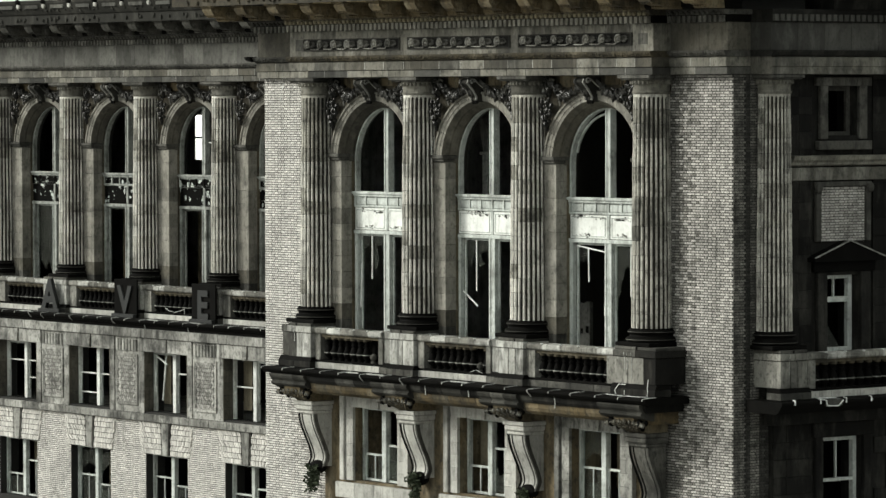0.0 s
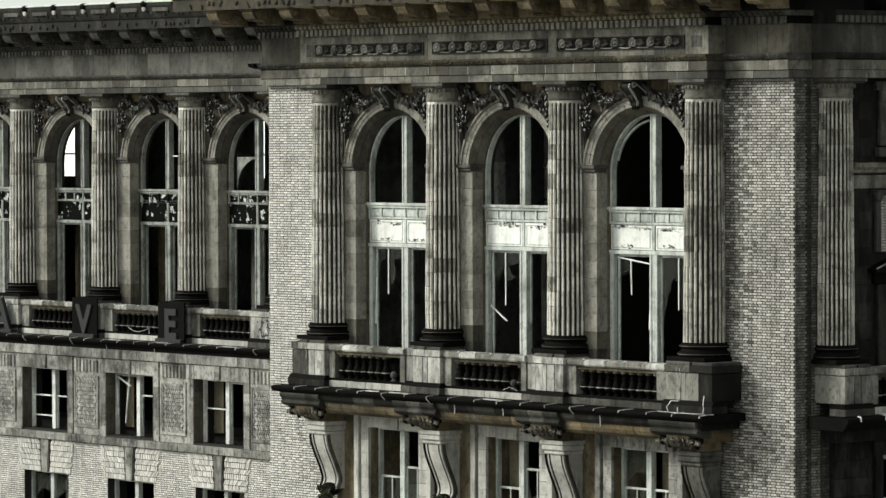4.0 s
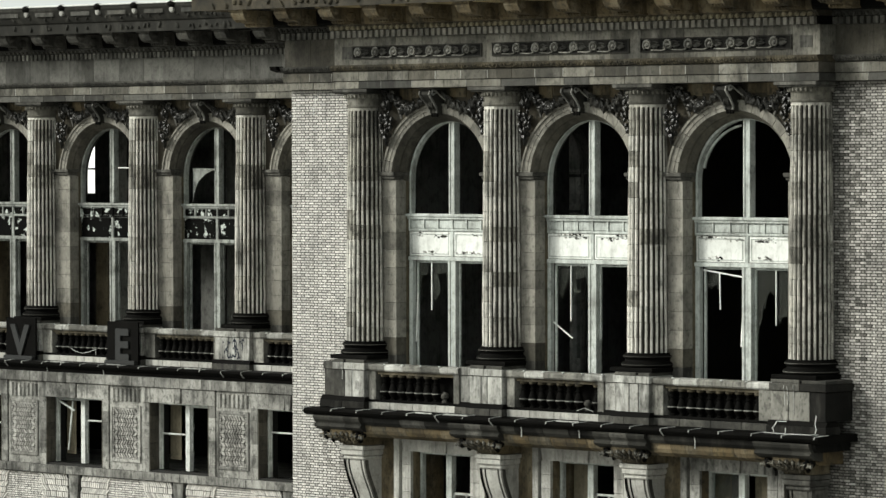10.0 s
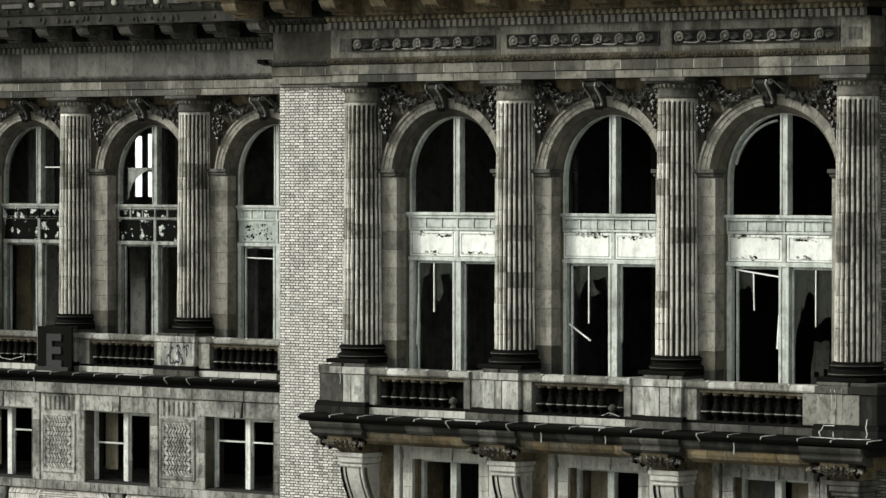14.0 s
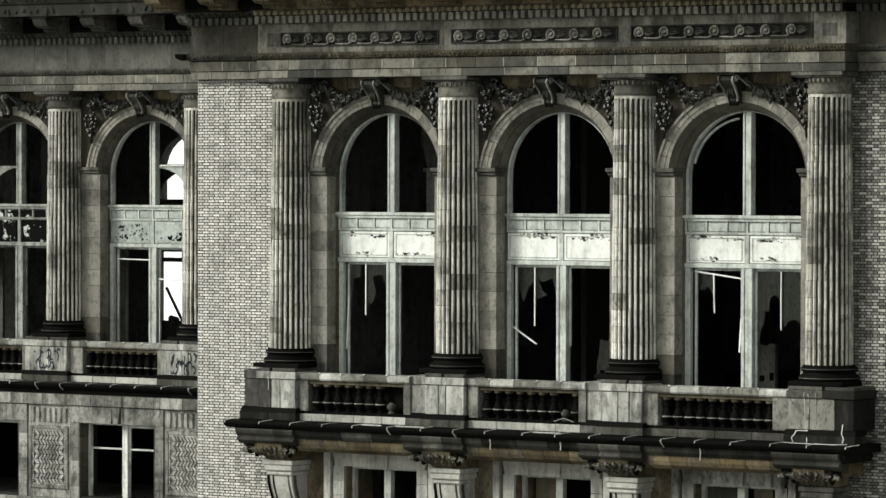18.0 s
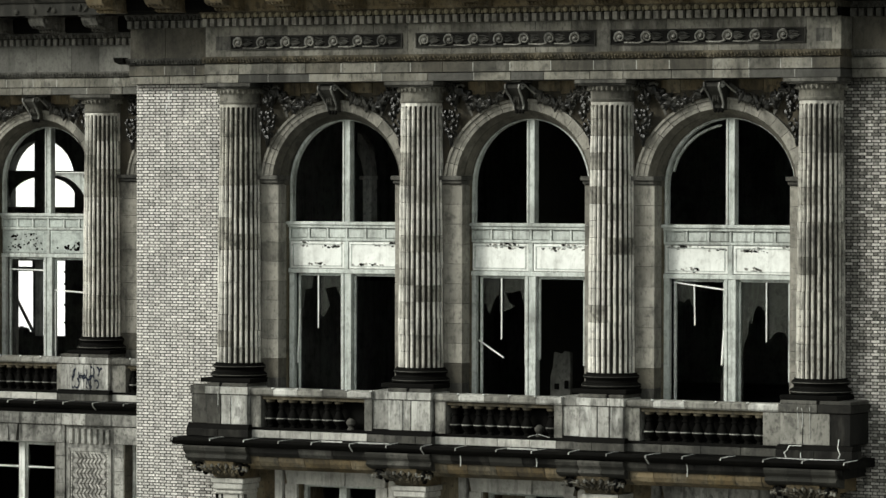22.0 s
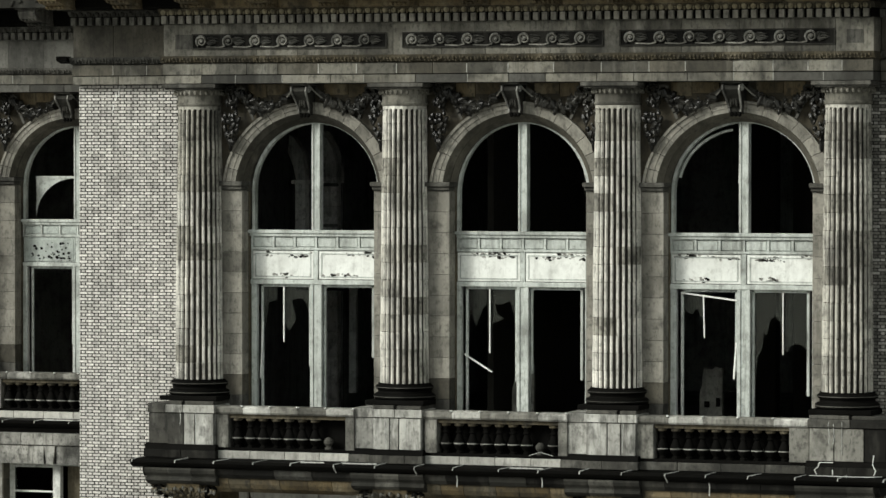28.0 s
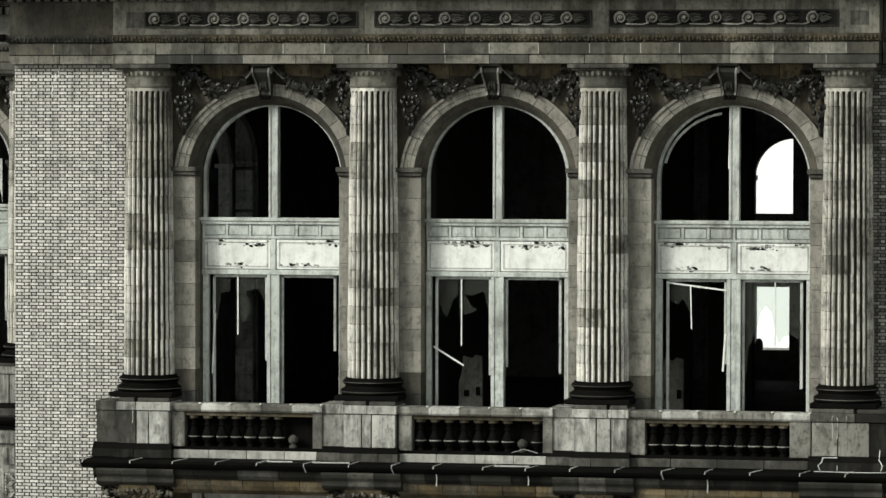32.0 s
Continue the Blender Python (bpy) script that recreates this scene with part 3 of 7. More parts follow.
# ---- balcony slab with its flashing ----
def balcony(name, x0, x1, yo, front, returns):
    s = thing(name, "soot-black projecting stone balcony slab with pale flashing straps", "balcony", kind="structure")
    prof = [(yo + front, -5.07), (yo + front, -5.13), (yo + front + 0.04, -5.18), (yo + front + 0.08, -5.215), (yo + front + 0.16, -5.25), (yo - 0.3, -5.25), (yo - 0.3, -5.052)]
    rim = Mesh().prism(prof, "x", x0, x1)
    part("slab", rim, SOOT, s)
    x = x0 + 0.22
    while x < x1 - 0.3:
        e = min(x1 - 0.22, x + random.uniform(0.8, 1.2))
        # the wing's bed stones are black to paint the shadow band under its slab
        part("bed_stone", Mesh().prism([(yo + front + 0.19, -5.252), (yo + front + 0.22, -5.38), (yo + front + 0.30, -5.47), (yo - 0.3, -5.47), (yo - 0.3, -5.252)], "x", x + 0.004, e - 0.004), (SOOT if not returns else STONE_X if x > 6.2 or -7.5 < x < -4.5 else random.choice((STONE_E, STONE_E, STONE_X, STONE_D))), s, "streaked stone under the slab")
        x = e
    x = x0 + 0.34
    while x < x1 - 0.5:
        e = min(x1 - 0.34, x + (random.uniform(0.5, 0.8) if returns else random.uniform(0.35, 0.55)))
        part("ochre_stone", Mesh().prism([(yo + front + 0.34, -5.473), (yo + front + 0.36, -5.60), (yo + front + 0.42, -5.70), (yo + front + 0.62, -5.80), (yo - 0.3, -5.80), (yo - 0.3, -5.473)], "x", x + 0.006, e - 0.006), (OCHRE_D if x > 7.5 else random.choice((OCHRE, OCHRE, OCHRE_D, STONE_B))) if returns else random.choice((STONE_J, STONE_W, STONE_B, STONE)), s, "stained moulded block")
        x = e
    k = int((x1 - x0) / 0.93)
    yf = yo + front
    for i in range(k + 1):
        x = x0 + (x1 - x0) * (i + 0.12) / (k + 0.24) + random.uniform(-0.06, 0.06)
        j = random.uniform(0.10, 0.26)
        line = [(x + j, yf + 0.30, -5.035), (x + j * 0.6, yf + 0.10, -5.045), (x, yf - 0.012, -5.075), (x - 0.008, yf - 0.016, -5.125)]
        if random.random() < 0.22:
            line += [(x + 0.012, yf + 0.05, -5.21), (x + 0.02, yf + 0.10, -5.26)]
        strap = ribbon(Mesh(), line, 0.021, 0.016)
        if random.random() < 0.12:
            ribbon(strap, [(x + 0.02, yf + 0.185, -5.255), (x + 0.03, yf + 0.20, -5.35), (x + 0.02, yf + 0.205, -5.44 - random.random() * 0.1)], 0.022, 0.02)
        if random.random() < 0.1:
            w = random.uniform(0.4, 0.9)
            ribbon(strap, [(x + j, yf + 0.14, -5.048), (min(x + j + w, x1), yf + 0.16, -5.046)], 0.03, 0.03)
        part("strap", strap, LEAD, s, "pale lead strap over a joint")
    return s


balcony("balcony_pavilion", -7.18, 10.35, 0.0, -1.88, True)
balcony("balcony_wing", WING[-1] - 2.5, PX0, YL, -1.92, False)

# ---- arched bays ----
RI, RO, ZC = 1.60, 2.06, 0.97


def arc(r, k, n, cx=0.0):
    a = math.pi * k / n
    return (cx - r * math.cos(a), ZC + r * math.sin(a))


def arched_bay(group):
    """The stone of one bay between two column lines, round a tall arched opening."""
    w = thing("arched_bay", "limestone bay with a round arch, voussoirs and carved spandrels", "wall", group, "structure")
    z0, z1, k = -5.05, 1.0, 13
    h = (z1 - z0) / k
    for s in (-1, 1):
        for i in range(k):
            a, b = sorted((s * RI, s * 2.498))
            m = Mesh().box(a, b, Y_WALL, 0.02, z0 + i * h + 0.003, z0 + (i + 1) * h - 0.003, 0.006)
            # darker stones right of a column base: its painted shadow, with soot
            part("ashlar", m, STONE_J if s > 0 or i not in (2, 3) else STONE_H if i == 3 else STONE_D, w)
        a, b = sorted((s * (RI - 0.05), s * 2.498))
        part("impost", Mesh().box(a, b, Y_WALL - 0.14, 0.02, 1.10, 1.20, 0.012).box(*sorted((s * (RI - 0.02), s * 2.498)), Y_WALL - 0.08, 0.02, 1.02, 1.10, 0.012)
             .box(*sorted((s * RI, s * 2.498)), Y_WALL - 0.03, 0.02, 1.001, 1.02), STONE_D, w, "moulded impost block")
        part("inner_jamb", Mesh().box(*sorted((s * (RI + 0.02), s * 2.498)), 0.024, 0.30, -5.05, 0.98), INNER, w, "near-black plastered inner jamb")
        jm = Mesh()
        jm.box(*sorted((s * (RI - 0.025), s * (RI - 0.004))), -0.14, 0.0, -4.95, 0.97, 0.01)
        part("jamb_mould", jm, STONE_B, w)
    nv = 15
    for i in range(nv):
        m, vs, fs = Mesh(), [], []
        sub = 3
        for j in range(sub + 1):
            a = 0.075 + (math.pi - 0.15) * (i + 0.015 + 0.97 * j / sub) / nv
            for r, y in ((RI + 0.17, Y_WALL - 0.02), (RI + 0.26, Y_WALL - 0.03), (RI + 0.265, Y_WALL - 0.045), (RI + 0.39, Y_WALL - 0.045), (RI + 0.40, Y_WALL - 0.085), (RO, Y_WALL - 0.085), (RO, 0.02), (RI + 0.17, 0.02)):
                vs.append((-r * math.cos(a), y, ZC + 0.0 + r * math.sin(a) * (0.985 if r > 1.9 else 1)))
        q = 8
        for j in range(sub):
            for e in range(q):
                fs.append((j * q + e, j * q + (e + 1) % q, (j + 1) * q + (e + 1) % q, (j + 1) * q + e))
        fs += [tuple(range(q)), tuple(range(sub * q + q - 1, sub * q - 1, -1))]
        part("voussoir", m.add(vs, fs), STONE_J, w)
    ring, n = Mesh(), 24
    vs, fs = [], []
    for i in range(n + 1):
        a = math.pi * i / n
        for r, y in ((RI - 0.03, -0.14), (RI - 0.004, -0.20), (RI + 0.05, -0.30), (RI + 0.06, -0.36), (RI + 0.165, Y_WALL - 0.015), (RI + 0.165, 0.0), (RI - 0.03, 0.0)):
            vs.append((-r * math.cos(a), y, ZC + r * math.sin(a)))
    for i in range(n):
        for e in range(7):
            fs.append((7 * i + e, 7 * i + (e + 1) % 7, 7 * i + 7 + (e + 1) % 7, 7 * i + 7 + e))
    part("arch_mould", ring.add(vs, fs), STONE_H, w, "brown splayed moulding under the arch")
    # inner arch soffit behind the stone, and the wall over it
    fill = Mesh()
    n = 24
    for y, f in ((Y_WALL + 0.03, 1), (0.02, -1)):
        vs, fs = [], []
        for i in range(n + 1):
            x, z = arc(RO - 0.03, i, n)
            vs += [(x, y, z), (x * 2.498 / (RO - 0.03), y, 3.44)]
        for i in range(n):
            fs.append((2 * i, 2 * i + 2, 2 * i + 3, 2 * i + 1))
        fill.add(vs, fs)
        fill.add([(-2.498, y, 0.98), (-RO + 0.03, y, 0.98), (-2.498, y, 3.44), (2.498, y, 0.98), (RO - 0.03, y, 0.98), (2.498, y, 3.44)], [(0, 1, 2), (3, 5, 4)])
    # ground colour darkened to carry the recess shadow round the garlands
    part("spandrel_wall", fill, STONE_K, w, "brown spandrel ground darkened as recess shadow")
    back = Mesh()
    vs, fs = [], []
    for i in range(n + 1):
        x, z = arc(RI + 0.02, i, n)
        vs += [(x, 0.024, z), (x, 0.30, z), (x * 2.498 / (RI + 0.02), 0.024, 3.44), (x * 2.498 / (RI + 0.02), 0.30, 3.44)]
    for i in range(n):
        fs += [(4 * i, 4 * i + 1, 4 * i + 5, 4 * i + 4), (4 * i, 4 * i + 4, 4 * i + 6, 4 * i + 2), (4 * i + 1, 4 * i + 3, 4 * i + 7, 4 * i + 5)]
    part("inner_arch", back.add(vs, fs), INNER, w, "near-black plastered inner arch")
    # carved ornament: swags of leaves beside the keystone and a hanging drop beside each column
    rnd = random.Random(11)
    for s in (-1, 1):
        for a, b, z in ((0.40, 0.98, 3.16), (0.99, 1.44, 3.10)):          # tan facing stones over the garland
            part("spandrel_stone", Mesh().box(*sorted((s * a, s * b)), Y_WALL - 0.015, Y_WALL + 0.02, z, 3.405, 0.006), OCHRE, w, "tan facing stone")
        sw = Mesh()
        for i in range(90):                     # a sagging garland of leaves and fruit from the keystone to the pendant
            t = rnd.random()
            thick = 0.045 + 0.125 * math.sin(math.pi * t) ** 0.8
            px, pz = 0.40 + 1.26 * t, 3.13 - 0.30 * math.sin(math.pi * t) + 0.10 * t
            a, q = rnd.uniform(0, 6.28), math.sqrt(rnd.random()) * thick
            px, pz = px + 0.7 * q * math.cos(a), pz + q * math.sin(a)
            if math.hypot(px, (pz - ZC) / 0.985) < RO + 0.02:
                continue
            r = rnd.uniform(0.04, 0.085)
            y = Y_WALL - 0.05 - 0.13 * math.sqrt(max(0.0, 1 - (q / thick) ** 2)) - rnd.random() * 0.04
            if rnd.random() < 0.4:
                sw.blob((s * px, y, pz), (r, r, r), 0, 7, 5)
            else:
                sw.blob((s * px, y, pz), (r * 2.0, r * 0.7, r * 0.62), rnd.uniform(-1.6, 1.6), 6, 4)
        part("carved_swag", sw, CARVED, w, "near-black carved garland of fruit and leaves")
        rb = Mesh()
        ribbon_edge = ribbon(Mesh(), [(s * (0.20 + 0.26 * t), Y_WALL - 0.34 + 0.14 * t, 3.33 - 0.34 * t + 0.08 * t * t) for t in (0, 0.25, 0.5, 0.75, 1.0)], 0.03, 0.03)
        part("ribbon_edge", ribbon_edge, STONE, w, "worn pale edge of a ribbon")
        for lift, wd in ((0.0, 0.055), (0.055, 0.035)):                   # two folds of ribbon curling off the keystone
            ribbon(rb, [(s * (0.27 + 0.30 * t), Y_WALL - 0.20 + 0.08 * t, 3.26 + lift - 0.30 * t + 0.13 * t * t) for t in (0, 0.2, 0.4, 0.6, 0.8, 1.0)], wd, 0.03)
        ribbon(rb, [(s * (1.55 + 0.13 * math.cos(a)), Y_WALL - 0.20, 3.20 + 0.13 * math.sin(a)) for a in (-1.2, -0.6, 0.0, 0.6, 1.2, 1.8, 2.4)], 0.05, 0.04)
        ribbon(rb, [(s * (1.50 - 0.22 * t), Y_WALL - 0.12, 3.02 - 0.28 * t - 0.12 * t * t) for t in (0, 0.25, 0.5, 0.75, 1.0)], 0.06, 0.03)
        part("carved_ribbon", rb, STONE_D, w, "carved ribbon of the garland")
        dr = Mesh()
        for i in range(56):                     # a hanging bunch, widest in the middle
            t = rnd.random()
            wd = 0.06 + 0.13 * math.sin(math.pi * min(1, 0.12 + 0.85 * t)) ** 1.5
            r = rnd.uniform(0.038, 0.075)
            dr.blob((s * (1.79 + rnd.uniform(-1, 1) * wd), Y_WALL - 0.13 - rnd.random() * 0.13, 3.20 - 1.12 * t), (r * 0.8, r, r * rnd.uniform(0.9, 1.7)), rnd.uniform(-0.7, 0.7), 6, 4)
        for k in range(14):                     # the volute at its head
            a = 0.5 + 0.62 * k
            q = 0.13 - 0.007 * k
            dr.blob((s * 1.79 + q * math.cos(a), Y_WALL - 0.22, 3.25 + q * math.sin(a)), (0.04, 0.06, 0.04), 0, 6, 4)
        dr.blob((s * 1.82, Y_WALL - 0.14, 2.02), (0.05, 0.07, 0.15), 0, 8, 6)
        part("carved_drop", dr, CARVED, w, "near-black carved pendant")
    ks = Mesh()
    side = [(Y_WALL + 0.1, 3.36), (Y_WALL - 0.44, 3.36), (Y_WALL - 0.53, 3.31), (Y_WALL - 0.55, 3.23), (Y_WALL - 0.48, 3.15), (Y_WALL - 0.37, 3.05), (Y_WALL - 0.27, 2.93), (Y_WALL - 0.20, 2.83), (Y_WALL - 0.21, 2.76), (Y_WALL - 0.15, 2.70), (Y_WALL + 0.1, 2.70)]
    kk = len(side)
    half = lambda z: 0.125 + 0.075 * (z - 2.70) / 0.66
    vs = []
    for y, z in side:
        vs += [(-half(z), y, z), (half(z), y, z)]
    ks.add(vs, [(2 * i, 2 * i + 1, (2 * i + 3) % (2 * kk), (2 * i + 2) % (2 * kk)) for i in range(kk)] + [tuple(2 * i for i in range(kk)), tuple(2 * i + 1 for i in range(kk))[::-1]])
    for k in range(3):                           # leaf laid down its face
        ks.blob(((k - 1) * 0.055, Y_WALL - 0.31, 2.97 + 0.04 * (k % 2)), (0.04, 0.07, 0.13), (k - 1) * -0.12, 6, 5)
    key = part("keystone", ks, STONE_E, w, "brown scrolled keystone")
    for s in (-1, 1):
        edge = Mesh()
        ribbon(edge, [(s * (half(z) - 0.012), y - 0.02, z) for y, z in side[2:9]], 0.035, 0.05)
        for k in range(9):
            a = k * 0.75
            q = 0.085 - 0.007 * k
            edge.blob((s * half(3.25), Y_WALL - 0.43 + q * math.cos(a), 3.27 + q * math.sin(a)), (0.05, 0.03, 0.03), 0, 5, 3)
        part("scroll_edge", edge, STONE_W, key, "pale rolled edge")
    part("key_cap", Mesh().box(-0.23, 0.23, Y_WALL - 0.56, Y_WALL + 0.1, 3.363, 3.411, 0.012), STONE_D, key)
    eg = Mesh()
    for u in (-0.10, 0.0, 0.10):
        eg.blob((u * 0.8, Y_WALL - 0.17, 2.70), (0.05, 0.05, 0.06), 0, 6, 4)
    part("key_drops", eg, SOOT, key, "black carved drops")
    return w


bay_p = arched_bay("arched bays")
bay_p.matrix_basis = Matrix.Translation((PAV[0], 0, 0))
for x, wide in ((PAV[1], 1.0), (PAV[2] + 0.06, 1.05)):      # the last bay is a little wider
    copy_thing(bay_p, Matrix.Translation((x, 0, 0)) @ Matrix.Diagonal((wide, 1, 1, 1)))
for x in WING:
    copy_thing(bay_p, Matrix.Translation((x, YL, 0)))


# ---- tall windows ----
def shard(pts, y=0.05):
    m = Mesh()
    m.add([(x, y, z) for x, z in pts] + [(x, y + 0.006, z) for x, z in pts],
          [tuple(range(len(pts))), tuple(range(2 * len(pts) - 1, len(pts) - 1, -1))] + [(i, i + len(pts), (i + 1) % len(pts) + len(pts), (i + 1) % len(pts)) for i in range(len(pts))])
    return m


def tall_window(num, x, yo, panel_mat, panel_label, seed, label, wide=1.04, glass=()):
    paint = PAINT_G if panel_mat is CHARRED else PAINT
    w = thing("window_%d" % num, label, "window", kind="structure", at=(x, yo, 0))
    w.matrix_basis = Matrix.Translation((x, yo, 0)) @ Matrix.Diagonal((wide, 1, 1, 1))
    rnd = random.Random(seed)
    n = 26
    vs, fs = [], []
    ro, ri, stilt = RI - 0.095, RI - 0.16, 1.07
    for i in range(n + 1):
        a = math.pi * i / n
        for r, y in ((ri, -0.06), (ro, -0.06), (ro, 0.10), (ri, 0.10)):
            vs.append((-r * math.cos(a), y, ZC + stilt * r * math.sin(a)))
    for i in range(n):
        for e in range(4):
            fs.append((4 * i + e, 4 * i + (e + 1) % 4, 4 * i + 4 + (e + 1) % 4, 4 * i + 4 + e))
    fr = Mesh().add(vs, fs)
    for s in (-1, 1):
        fr.box(*sorted((s * ri, s * ro)), -0.06, 0.10, 0.10, ZC)
    part("arch_frame", fr, paint, w)
    part("mullion", Mesh().box(-0.10, -0.05, -0.08, 0.14, 0.10, ZC + stilt * ri - 0.005, 0.008).box(-0.048, 0.048, -0.055, 0.14, 0.10, ZC + stilt * ri - 0.005).box(0.05, 0.10, -0.08, 0.14, 0.10, ZC + stilt * ri - 0.005, 0.008), paint, w)
    part("sill", Mesh().box(-RI + 0.01, RI - 0.01, -0.14, 0.12, 0.02, 0.10, 0.012).box(-RI + 0.04, RI - 0.04, -0.10, 0.12, -0.04, 0.02), paint, w)
    # band of small sunk panels and the two large panels
    part("panel_backing", Mesh().box(-RI + 0.06, RI - 0.06, -0.02, 0.05, -1.10, -0.04), paint, w)
    for i in range(6):
        a = -1.50 + i * 0.5
        part("small_panel", Mesh().box(a + 0.04, a + 0.46, -0.045, -0.018, -0.285, -0.075, 0.012), panel_mat if panel_mat in (CHARRED, FLAKED) else paint, w)
    rails = Mesh()
    for i in range(7):
        a = -1.50 + i * 0.5
        rails.box(a - 0.025, a + 0.025, -0.07, -0.015, -0.30, -0.042)
    rails.box(-1.52, 1.52, -0.075, -0.014, -0.36, -0.302, 0.008)
    part("panel_rails", rails, CHARRED if panel_mat is CHARRED and seed % 2 else paint, w)
    for s in (-1, 1):
        part("spandrel_panel", Mesh().box(*sorted((s * 0.06, s * 1.49)), -0.05, -0.018, -1.02, -0.38, 0.012), panel_mat, w, panel_label)
        part("panel_bead", ribbon(Mesh(), [(s * 0.13, -0.054, -0.96), (s * 0.13, -0.054, -0.44), (s * 1.42, -0.054, -0.44), (s * 1.42, -0.054, -0.96), (s * 0.13, -0.054, -0.96)], 0.022, 0.014), panel_mat if panel_mat in (CHARRED, FLAKED) else paint, w, "thin moulding on a panel")
        if panel_mat is WHITE:
            for cl in range(7):
                cx, cz = s * rnd.uniform(0.2, 1.35), rnd.choice((-0.41, -0.42, -0.44, -0.47, -0.50, -0.93))
                for i in range(rnd.randint(5, 9)):
                    px, pz, r = cx + rnd.gauss(0, 0.11), cz + rnd.gauss(0, 0.022), rnd.uniform(0.010, 0.036)
                    if abs(px) < 0.10 or abs(px) > 1.45:
                        continue
                    fl = Mesh().add([(px + r * rnd.uniform(0.8, 1.9) * math.cos(a), -0.0525, pz + r * math.sin(a) * rnd.uniform(0.5, 1.3)) for a in (0, 0.8, 1.6, 2.4, 3.1, 4.0, 4.8, 5.6)], [tuple(range(8))])
                    part("bare_patch", fl, SOOT if cl == 0 else rnd.choice((STONE_L, STONE_L, POINTING, POINTING, STONE_D)), w, "flaked patch")
        if panel_mat is FLAKED:
            for i in range(42 if s < 0 else 30):
                px, pz = (s * rnd.uniform(0.2, 1.3), rnd.uniform(-0.95, -0.45)) if s < 0 else (0.85 + rnd.gauss(0, 0.22), -0.86 + rnd.gauss(0, 0.07))
                r = rnd.uniform(0.012, 0.045)
                if 0.10 < abs(px) < 1.45 and -1.0 < pz < -0.40:
                    fl = Mesh().add([(px + r * rnd.uniform(0.7, 1.5) * math.cos(a), -0.0525, pz + r * math.sin(a) * rnd.uniform(0.6, 1.3)) for a in (0, 0.8, 1.6, 2.4, 3.1, 4.0, 4.8, 5.6)], [tuple(range(8))])
                    part("bare_patch", fl, SOOT, w, "dark flaked patch")
        part("panel_foot", Mesh().box(*sorted((s * 0.06, s * 1.49)), -0.056, -0.018, -1.035, -1.022), STONE_D, w, "grimy lower edge")
    part("panel_post", Mesh().box(-0.055, 0.055, -0.075, -0.012, -1.04, -0.365, 0.01), paint, w)
    part("head", Mesh().box(-RI + 0.06, RI - 0.06, -0.085, 0.10, -1.14, -1.03, 0.012), paint, w)
    # lower lights
    for s in (-1, 1):
        part("jamb_post", Mesh().box(*sorted((s * (RI - 0.20), s * (RI - 0.075))), -0.06, 0.10, -4.95, -1.14, 0.01), paint, w)
        part("sash_stile", Mesh().box(*sorted((s * 1.27, s * 1.325)), 0.03, 0.09, -4.9 if s < 0 else -2.6 - rnd.random(), -1.14, 0.006), paint, w)
        part("sash_stile", Mesh().box(*sorted((s * 0.15, s * 0.20)), 0.03, 0.09, -4.9 if s > 0 and seed % 2 else -2.9 - rnd.random() * 0.6, -1.14, 0.006), paint, w)
    part("mullion", Mesh().box(-0.135, -0.06, -0.08, 0.14, -4.95, -1.14, 0.008).box(-0.058, 0.058, -0.055, 0.14, -4.95, -1.14).box(0.06, 0.135, -0.08, 0.14, -4.95, -1.14, 0.008), paint, w)
    for s in (-1, 1):
        part("sash_rail", Mesh().box(*sorted((s * 0.15, s * 1.32)), 0.03, 0.09, -1.20, -1.142), paint, w)
    for item in glass:
        kind, data = item
        if kind == "pane":
            part("broken_pane", shard(data), GLASS, w, "jagged remains of a glass pane")
        elif kind == "bar":
            (xa, za), (xb, zb), t = data
            t *= 0.66
            d = Vector((xb - xa, 0, zb - za)).normalized()
            o = Vector((-d.z, 0, d.x)) * t / 2
            a, b = Vector((xa, 0, za)), Vector((xb, 0, zb))
            vs = [(p + q + Vector((0, y, 0))) for p in (a, b) for q in (o, -o) for y in (0.0, 0.03)]
            part("glazing_bar", Mesh().add([tuple(v) for v in vs], [(0, 1, 3, 2), (4, 6, 7, 5), (0, 4, 5, 1), (2, 3, 7, 6), (0, 2, 6, 4), (1, 5, 7, 3)]), WHITE, w, "loose pale glazing bar")
        elif kind == "arc":
            xa, za, r, a0, a1 = data
            m, vs, fs, q = Mesh(), [], [], 12
            for i in range(q + 1):
                a = radians(a0 + (a1 - a0) * i / q)
                for rr, y in ((r, 0.05), (r + 0.05, 0.05), (r + 0.05, 0.11), (r, 0.11)):
                    vs.append((xa + rr * math.cos(a), y, za + rr * math.sin(a)))
            for i in range(q):
                for e in range(4):
                    fs.append((4 * i + e, 4 * i + (e + 1) % 4, 4 * i + 4 + (e + 1) % 4, 4 * i + 4 + e))
            part("sash_arc", m.add(vs, fs), paint, w, "curved length of a broken sash")
        elif kind == "lunette":
            xa, za, r, sgn = data
            m, vs, fs, q = Mesh(), [], [], 10
            for i in range(q + 1):
                a = math.pi / 2 * i / q
                vs += [(xa - sgn * r * math.cos(a), 0.06, za + r * math.sin(a)), (xa - sgn * (r * math.cos(a) if i < q else 0) - sgn * (r - r * math.cos(a)) * (1 if i < q else 1), 0.06, za + r)]
            for i in range(q):
                fs.append((2 * i, 2 * i + 2, 2 * i + 3, 2 * i + 1))
            part("corner_board", m.add(vs, fs), paint, w, "pale corner board of a slipped sash")
            part("sash_rail", Mesh().box(*sorted((xa, xa - sgn * r)), 0.05, 0.10, za + r, za + r + 0.06), paint, w)
    return w


